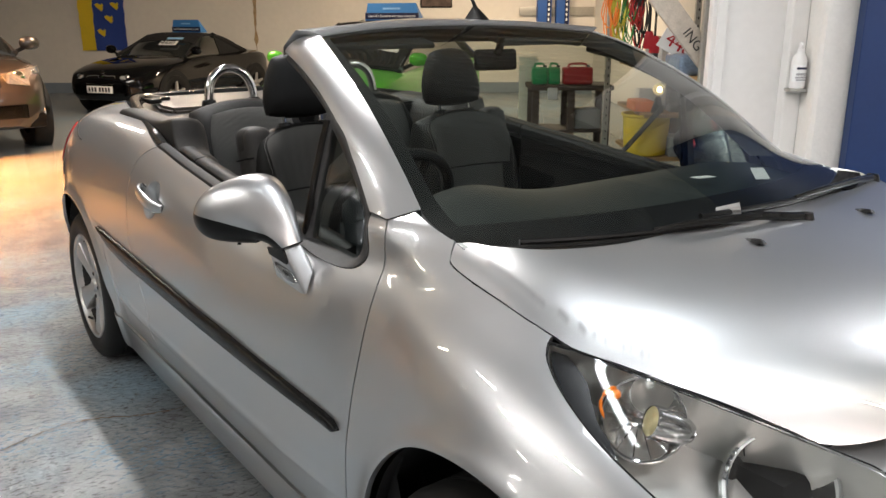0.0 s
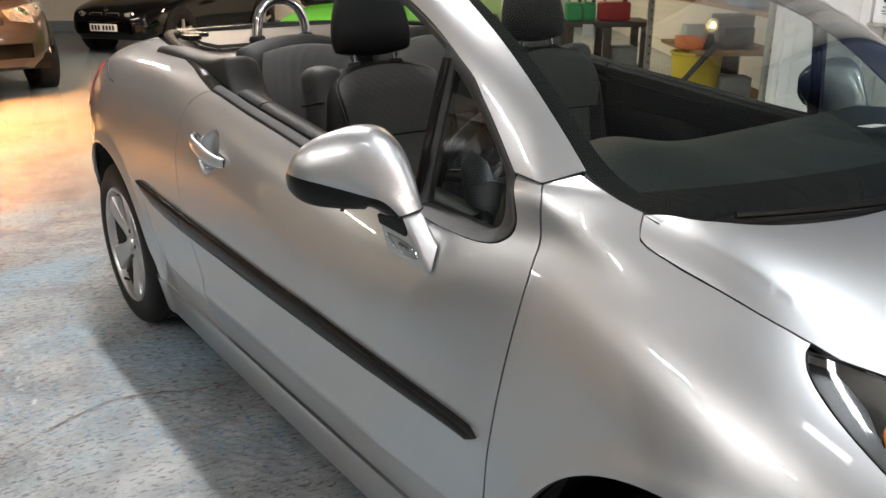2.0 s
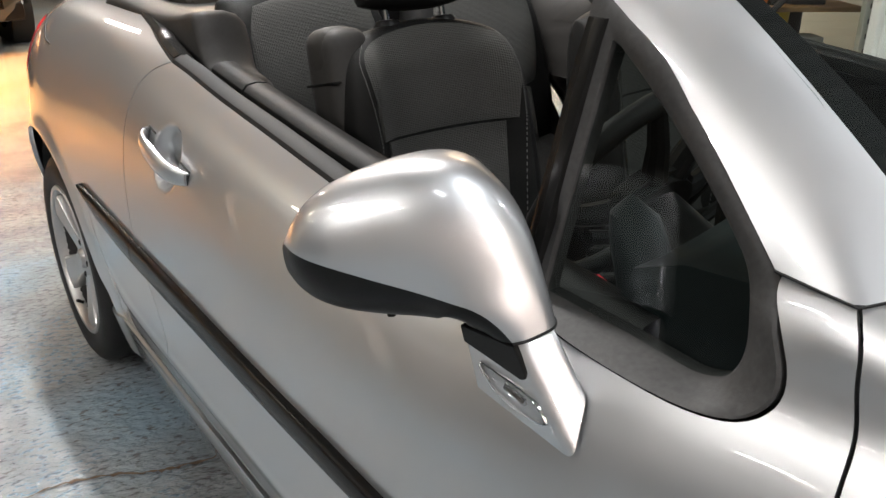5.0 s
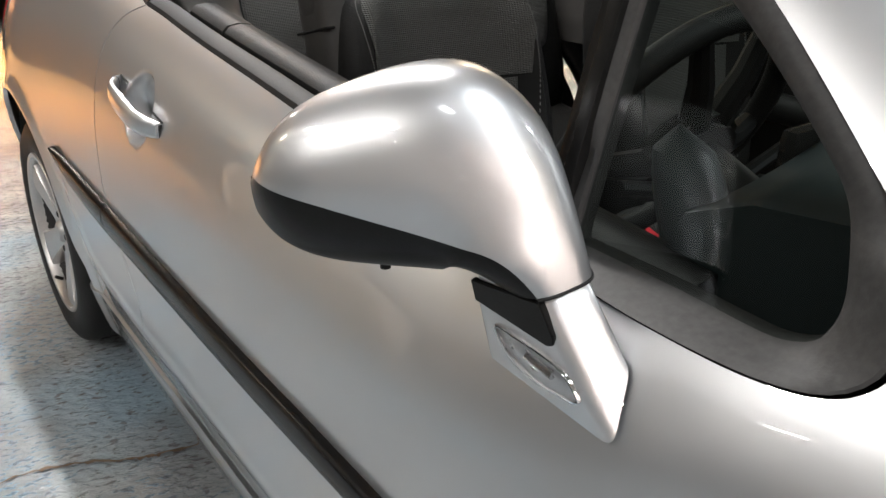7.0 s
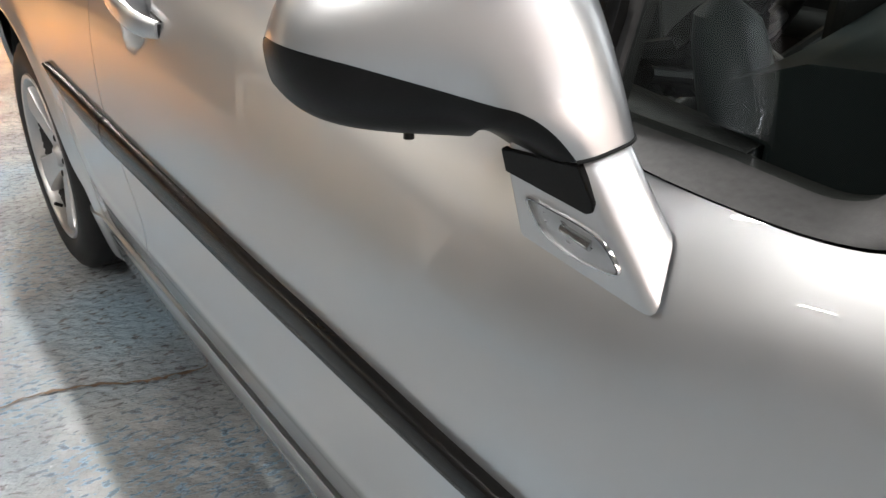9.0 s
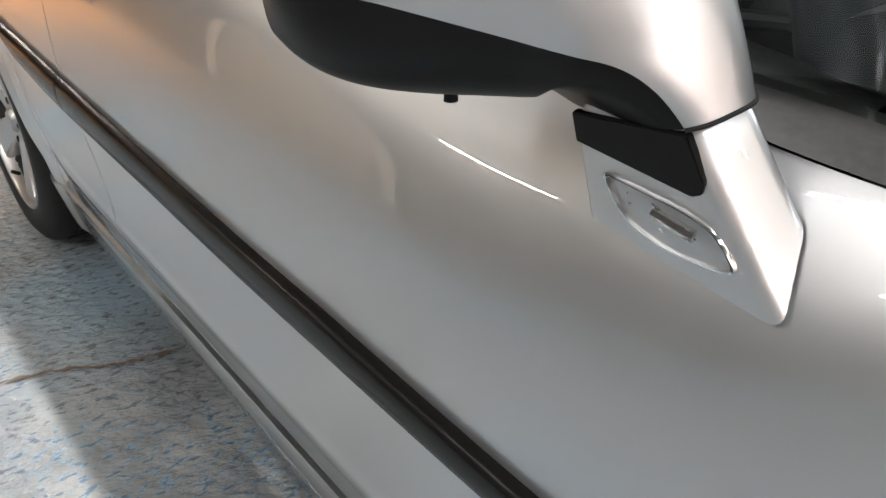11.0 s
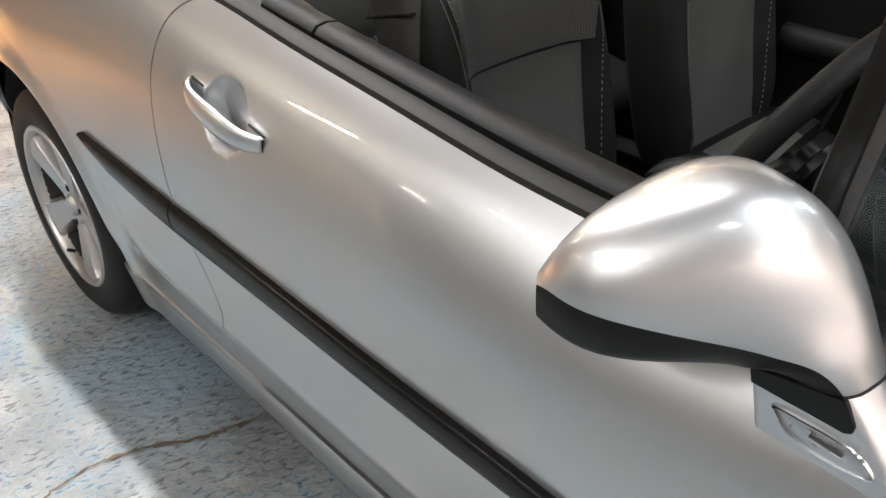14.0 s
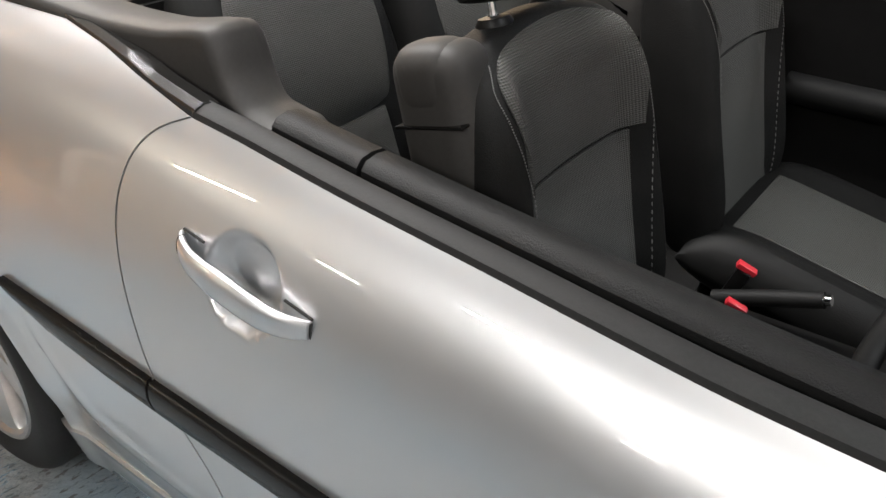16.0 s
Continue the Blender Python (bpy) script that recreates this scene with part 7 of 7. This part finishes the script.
part("yellow_field", cloth(-6.91, -6.64, 0.80, 2.15), YELLOW_CLOTH, flag)
part("blue_field", cloth(-6.64, -6.04, 0.80, 2.15), BLUE_CLOTH, flag)
for bx, bz in ((-6.62, 1.60), (-6.33, 1.62), (-6.46, 1.38), (-6.62, 1.13), (-6.46, 1.82), (-6.3, 1.95)):
    bird = hull([(bx + 0.12 + a * 0.9, 15.935, bz + b * 0.9) for a, b in ((-0.09, 0.05), (-0.03, 0.08), (0.06, 0.03), (0.09, -0.03), (0.05, -0.09), (0.0, -0.03), (-0.06, -0.0))] + [(bx + 0.12, 15.943, bz)], 0.0)
    part("bird_figure", bird, YELLOW_CLOTH, flag, smooth=False)
    part("bird_wing", hull([(bx + 0.12 + a, 15.93, bz + b) for a, b in ((0.0, 0.0), (0.07, 0.07), (0.09, 0.02), (0.03, -0.02))] + [(bx + 0.16, 15.938, bz + 0.02)], 0.0), YELLOW_CLOTH, flag, smooth=False)
RUST = material("rust_stain", (0.36, 0.26, 0.15), 0.9, var=0.5, scale=12)
rng = random.Random(7)
left, right = [], []
for i in range(26):
    z = 0.1 + 0.1 * i
    w = 0.008 + 0.06 * rng.random() ** 3
    left.append((-3.57 - w + rng.uniform(-0.01, 0.01), z))
    right.append((-3.57 + w + rng.uniform(-0.01, 0.01), z))
solid("wall_stain", prism(left + right[::-1], 0.003, at=15.994), RUST, "brown rust stain running down the wall", "stain", kind="structure", m=HALL, smooth=False)
poster = thing("poster", "dark framed photograph on the wall", "poster", m=HALL)
part("poster_frame", box(0.60, 0.02, 0.42, (-0.12, 15.985, 1.79), 0.004), BLACK_PLASTIC, poster)
part("poster_sheet", box(0.56, 0.006, 0.38, (-0.12, 15.972, 1.79), 0.001), material("poster_print", (0.10, 0.07, 0.06), 0.4, var=0.8, scale=7), poster)
rack = thing("wall_rack", "grey steel wall bracket holding blue boxes", "bracket", m=HALL)
part("rail", box(1.42, 0.05, 0.16, (2.16, 15.97, 1.51), 0.01), STEEL, rack)
for x, w in ((1.90, 0.26), (2.24, 0.24)):
    bx = thing("blue_box", "tall blue box with a dark label hung on the wall", "box", "blue boxes", HALL)
    part("carton", box(w, 0.22, 0.78, (x, 15.80, 1.60), 0.01), material("blue_card", (0.02, 0.09, 0.33), 0.5, var=0.06), bx)
    part("label_strip", box(0.07, 0.004, 0.70, (x + w * 0.3, 15.688, 1.60), 0.001), SIGN_NAVY, bx)
    for q in range(6):
        part("label_bar", box(0.03, 0.003, 0.05, (x + w * 0.3, 15.683, 1.36 + q * 0.09), 0.0), WHITE_INK, bx)

# ---- store corner: partition, column, shelves ----
hallbox("partition", 1.575, 2.16, 4.90, 4.98, 0, CEIL, WHITE_WALL, "white painted partition")
hallbox("partition_edge", 1.60, 1.66, 4.885, 4.9, 0, CEIL, WHITE_WALL, "white painted edge strip", "trim")
ROUGHCAST = material("rough_render", (0.78, 0.76, 0.72), 0.8, var=0.05, scale=5, bump=0.9, bump_scale=35)
hallbox("column", 2.10, 2.34, 4.62, 4.98, 0, CEIL, ROUGHCAST, "white rough rendered column", "column", 0.02)
hallbox("pipe_cover", 2.00, 2.10, 4.80, 4.9, 0, CEIL, WHITE_WALL, "white boxed-in pipe", "trim", 0.008)
hallbox("blue_panel", 2.275, 6.0, 4.52, 4.60, 0, CEIL, BLUE_PAINT, "dark blue painted wall panel", "wall")
hallbox("store_wall", 2.9, 2.98, 4.98, 16.0, 0, CEIL, WALL, "cream wall behind the shelves")
san = thing("sanitiser_bottle", "white hand sanitiser bottle in a wall holder", "bottle", m=HALL @ Matrix.Translation((2.045, 4.745, 1.0)))
WHITE_PLASTIC = material("white_plastic", (0.82, 0.81, 0.80), 0.35, var=0.03)
part("bottle", lathe([(0.0005, 0.0), (0.036, 0.0), (0.042, 0.006), (0.042, 0.155), (0.036, 0.18), (0.018, 0.20), (0.015, 0.215), (0.0005, 0.215)], 28, axis="z"), WHITE_PLASTIC, san)
part("pump", lathe([(0.0005, 0.26), (0.010, 0.258), (0.010, 0.225), (0.016, 0.222), (0.017, 0.205)], 16, axis="z"), WHITE_PLASTIC, san)
part("nozzle", rod([(0, 0, 0.252), (-0.012, -0.045, 0.252), (-0.014, -0.055, 0.242)], 0.005, 8), WHITE_PLASTIC, san)
part("holder", box(0.10, 0.09, 0.02, (0, 0.01, -0.01), 0.006), STEEL, san)
part("bottle_label", lathe([(0.0428, 0.04), (0.0428, 0.135)], 20, axis="z", start=math.radians(-160), end=math.radians(-20)), WHITE_INK, san)
words("HAND", 0.020, SIGN_NAVY, san, pose(0, -0.044, 0.082, 90, 0, 0), depth=0.0006)
words("SANITISER", 0.015, SIGN_NAVY, san, pose(0, -0.044, 0.064, 90, 0, 0), depth=0.0006)
for z, h in ((0.115, 0.012), (0.05, 0.004)):
    part("label_bar", box(0.055, 0.002, h, (0, -0.0435, z), 0.0), SIGN_NAVY, san)


def upright(x, y, h=2.0):
    up = solid("shelf_upright", prism([(0, 0), (0.045, 0), (0.045, 0.006), (0.006, 0.006), (0.006, 0.045), (0, 0.045)], h, plane="xy"), STEEL, "slotted steel shelf upright with holes", "shelf upright", "shelf uprights", m=HALL @ Matrix.Translation((x, y, 0)), smooth=False)
    for q in range(int(h / 0.07)):
        part("slot", box(0.010, 0.004, 0.022, (0.025, -0.001, 0.06 + 0.07 * q), 0.0), DARK, up)
    return up


for x, y in ((1.56, 5.0), (2.2, 5.0), (1.44, 7.3), (2.2, 7.3)):
    upright(x, y)
BOARD = material("chipboard", (0.33, 0.20, 0.09), 0.75, var=0.2, scale=20)
for z, y0 in ((0.32, 6.3), (0.66, 6.3), (1.02, 5.05)):
    solid("shelf_board", box(0.66, 7.3 - y0, 0.03, (1.89, (y0 + 7.3) / 2, z), 0.004), BOARD, "brown chipboard shelf board on steel uprights", "shelf", "shelves", m=HALL, smooth=False)
GREY_STUFF = [material("store_grey", (0.25, 0.25, 0.24), 0.6, var=0.2), material("store_dark", (0.03, 0.03, 0.035), 0.5, var=0.2), material("store_white", (0.6, 0.6, 0.58), 0.6, var=0.1), material("store_card", (0.32, 0.22, 0.12), 0.8, var=0.2)]
solid("shelf_brace", rod([(1.30, 6.28, 0.26), (1.70, 6.28, 0.74)], 0.020, 6), GREY_STUFF[1], "dark slanting brace of the shelf", "brace", m=HALL)
YELLOW_PLASTIC = material("yellow_plastic", (0.72, 0.52, 0.03), 0.45, var=0.08, scale=6)
tub = solid("yellow_tub", lathe([(0.0005, 0.0), (0.15, 0.0), (0.165, 0.01), (0.185, 0.30), (0.20, 0.31), (0.20, 0.325), (0.18, 0.325), (0.16, 0.02), (0.0005, 0.015)], 36, axis="z"), YELLOW_PLASTIC, "round yellow plastic tub", "tub", m=HALL @ Matrix.Translation((1.63, 6.5, 0.336)))
ORANGE = material("orange_plastic", (0.80, 0.20, 0.03), 0.5, var=0.1)
solid("orange_crate", box(0.16, 0.3, 0.08, (1.60, 6.6, 0.716), 0.01), ORANGE, "orange plastic crate on the shelf", "crate", m=HALL)
lamp_t = thing("work_lamp", "small lit work lamp on the shelf", "lamp", m=HALL @ Matrix.Translation((1.69, 6.42, 0.676)))
part("lamp_stand", rod([(0, 0, 0.0), (0, 0, 0.12)], [0.05, 0.02], 12), BLACK_PLASTIC, lamp_t)
part("lamp_head", lathe([(0.0005, -0.06), (0.03, -0.055), (0.045, 0.0), (0.048, 0.0), (0.035, -0.06)], 20, axis="y"), STEEL, lamp_t, m=Matrix.Translation((0, -0.01, 0.18)) @ pose(0, 0, 0, 0, 0, 180))
part("lamp_bulb", lathe([(0.0005, 0.022), (0.013, 0.016), (0.019, 0.0), (0.013, -0.016), (0.0005, -0.022)], 16, axis="z"), glowing("bulb_glow", (1.0, 0.72, 0.38), 40), lamp_t, m=Matrix.Translation((0, -0.03, 0.18)))
rng = random.Random(11)
for i in range(12):
    y = 6.42 + 0.068 * i
    z = (0.336, 0.676, 1.036)[i % 3]
    h = rng.uniform(0.08, 0.24)
    solid("storage_box", box(rng.uniform(0.14, 0.28), rng.uniform(0.12, 0.2), h, (rng.uniform(1.75, 2.05), y, z + h / 2), 0.008), GREY_STUFF[i % 4], "small box of workshop goods on the shelf", "box", "boxes on the shelves", m=HALL)
CANVAS = material("clear_blue_bag", (0.16, 0.22, 0.30), 0.3, var=0.5, scale=14, bump=0.8, bump_scale=30)
for x, y, z, sx, sy, sz in ((1.66, 5.45, 1.10, 0.30, 0.4, 0.13), (1.76, 5.25, 1.55, 0.22, 0.3, 0.26)):
    if z < 1.3:
        solid("plastic_bag", box(sx, sy, sz, (x, y, 1.036 + sz / 2), 0.04, 4), CANVAS, "crumpled blue plastic bag on the shelf", "bag", "plastic bags", m=HALL)
plank_m = material("old_wood", (0.50, 0.45, 0.38), 0.8, var=0.25, scale=18)
plank = thing("stencilled_plank", "grey wooden plank with stencilled letters leaning on the shelf", "plank", m=HALL @ Matrix.Translation((1.485, 5.10, 1.31)) @ pose(0, 0, 0, 0, -40, 0))
part("board", box(0.135, 0.04, 0.80, (0, 0, 0), 0.006), plank_m, plank)
words("ING", 0.085, INK, plank, pose(0.0, -0.022, -0.06, 90, 90, 0))
sign = thing("price_plate", "white plate with red figures propped on the shelf", "sign", m=HALL @ Matrix.Translation((1.56, 5.5, 1.22)) @ pose(0, 0, 0, 0, 30, 0))
part("plate", box(0.26, 0.012, 0.15, (0, 0, 0), 0.004), PLATE, sign)
words("448", 0.13, RED_PLASTIC, sign, pose(0, -0.008, 0, 90, 0, 0))
CABLES = ((1.20, (0.85, 0.25, 0.03), "orange"), (1.25, (0.55, 0.50, 0.05), "yellow"), (1.31, (0.05, 0.25, 0.06), "green"), (1.37, (0.45, 0.02, 0.02), "red"), (1.42, (0.02, 0.02, 0.02), "black"))
solid("hanging_rail", rod([(1.10, 6.05, 1.60), (2.2, 6.05, 1.60)], 0.012, 8), STEEL, "steel rail for cables", "rail", m=HALL)
for x, col, nm in CABLES:
    coil = thing("cable_coil", "coil of " + nm + " cable hanging on the rail", "cable", "cable coils", HALL)
    sheath = material("cable_" + nm, col, 0.5, var=0.1)
    for q in range(9):
        a = rng.uniform(-0.03, 0.03)
        d = rng.uniform(0.22, 0.46)
        e = rng.uniform(0.02, 0.05)
        part("cable_loop", rod(spline([(x + a, 6.03 - 0.01 * q, 1.61), (x - e + a, 6.0, 1.61 - d * rng.uniform(0.4, 0.7)), (x + a, 6.0 - 0.01 * q, 1.61 - d), (x + e + a, 6.0, 1.61 - d * rng.uniform(0.4, 0.7)), (x + 0.01 + a, 6.06, 1.61)], 6), 0.0045, 6), sheath, coil)
for x, z in ((1.435, 1.25), (1.475, 1.22)):
    cl = thing("jump_lead_clamp", "red and black jump lead clamp hanging from its cable", "clamp", "clamps", HALL @ Matrix.Translation((x, 5.8, z)))
    part("clamp_jaw", hull([(-0.03, 0, 0.06), (0.03, 0, 0.06), (-0.045, 0, -0.07), (0.045, 0, -0.07), (0, 0.02, 0), (0, -0.02, 0)], 0.006), RED_PLASTIC, cl)
    part("clamp_lead", rod([(0, 0, 0.05), (0.005, 0.02, 0.2), (0.0, 0.2, 0.37)], 0.008, 8), BLACK_PLASTIC, cl)
# bench with fuel cans
bench = thing("wooden_bench", "dark worn wooden work bench", "bench", m=HALL)
DARK_WOOD = material("dark_wood", (0.055, 0.035, 0.025), 0.7, var=0.3, scale=14)
part("bench_top", box(0.84, 0.55, 0.05, (1.30, 8.5, 0.715), 0.01), DARK_WOOD, bench)
for x in (0.94, 1.30, 1.66):
    for y in (8.28, 8.72):
        part("leg", box(0.07, 0.07, 0.69, (x, y, 0.345), 0.006), DARK_WOOD, bench)
part("lower_shelf", box(0.80, 0.5, 0.03, (1.30, 8.5, 0.28), 0.004), DARK_WOOD, bench)
for x, w, col, lb in ((0.985, 0.15, (0.02, 0.32, 0.10), "green"), (1.13, 0.12, (0.02, 0.32, 0.10), "green"), (1.37, 0.30, (0.42, 0.015, 0.02), "red")):
    can = thing("fuel_can", lb + " plastic fuel can on the bench", "fuel can", "fuel cans", HALL @ Matrix.Translation((x, 8.4, 0.742)))
    mt = material("can_" + lb, col, 0.4, var=0.08)
    part("can_body", box(w, 0.16, 0.17, (0, 0, 0.085), 0.025, 3), mt, can)
    part("can_handle", rod(spline([(-w * 0.3, 0, 0.165), (-w * 0.25, 0, 0.20), (w * 0.25, 0, 0.20), (w * 0.3, 0, 0.165)], 4), 0.012, 8), mt, can)
    part("can_cap", lathe([(0.0005, 0.02), (0.018, 0.02), (0.02, 0.0)], 14, axis="z"), BLACK_PLASTIC, can, m=Matrix.Translation((w * 0.36, 0, 0.168)))
solid("pale_board", box(0.20, 0.02, 1.0, (0.915, 8.8, 0.5), 0.003), material("pale_board_paint", (0.66, 0.66, 0.52), 0.6, var=0.05), "pale board leaning beside the bench", "board", m=HALL)
solid("plastic_crate", box(0.26, 0.3, 0.20, (1.48, 8.45, 0.396), 0.02), GREY_STUFF[0], "grey plastic crate under the bench", "crate", m=HALL)
solid("white_rag", box(0.10, 0.03, 0.12, (1.10, 8.22, 0.66), 0.012, 3), GREY_STUFF[2], "white rag hanging over the bench edge", "rag", m=HALL)
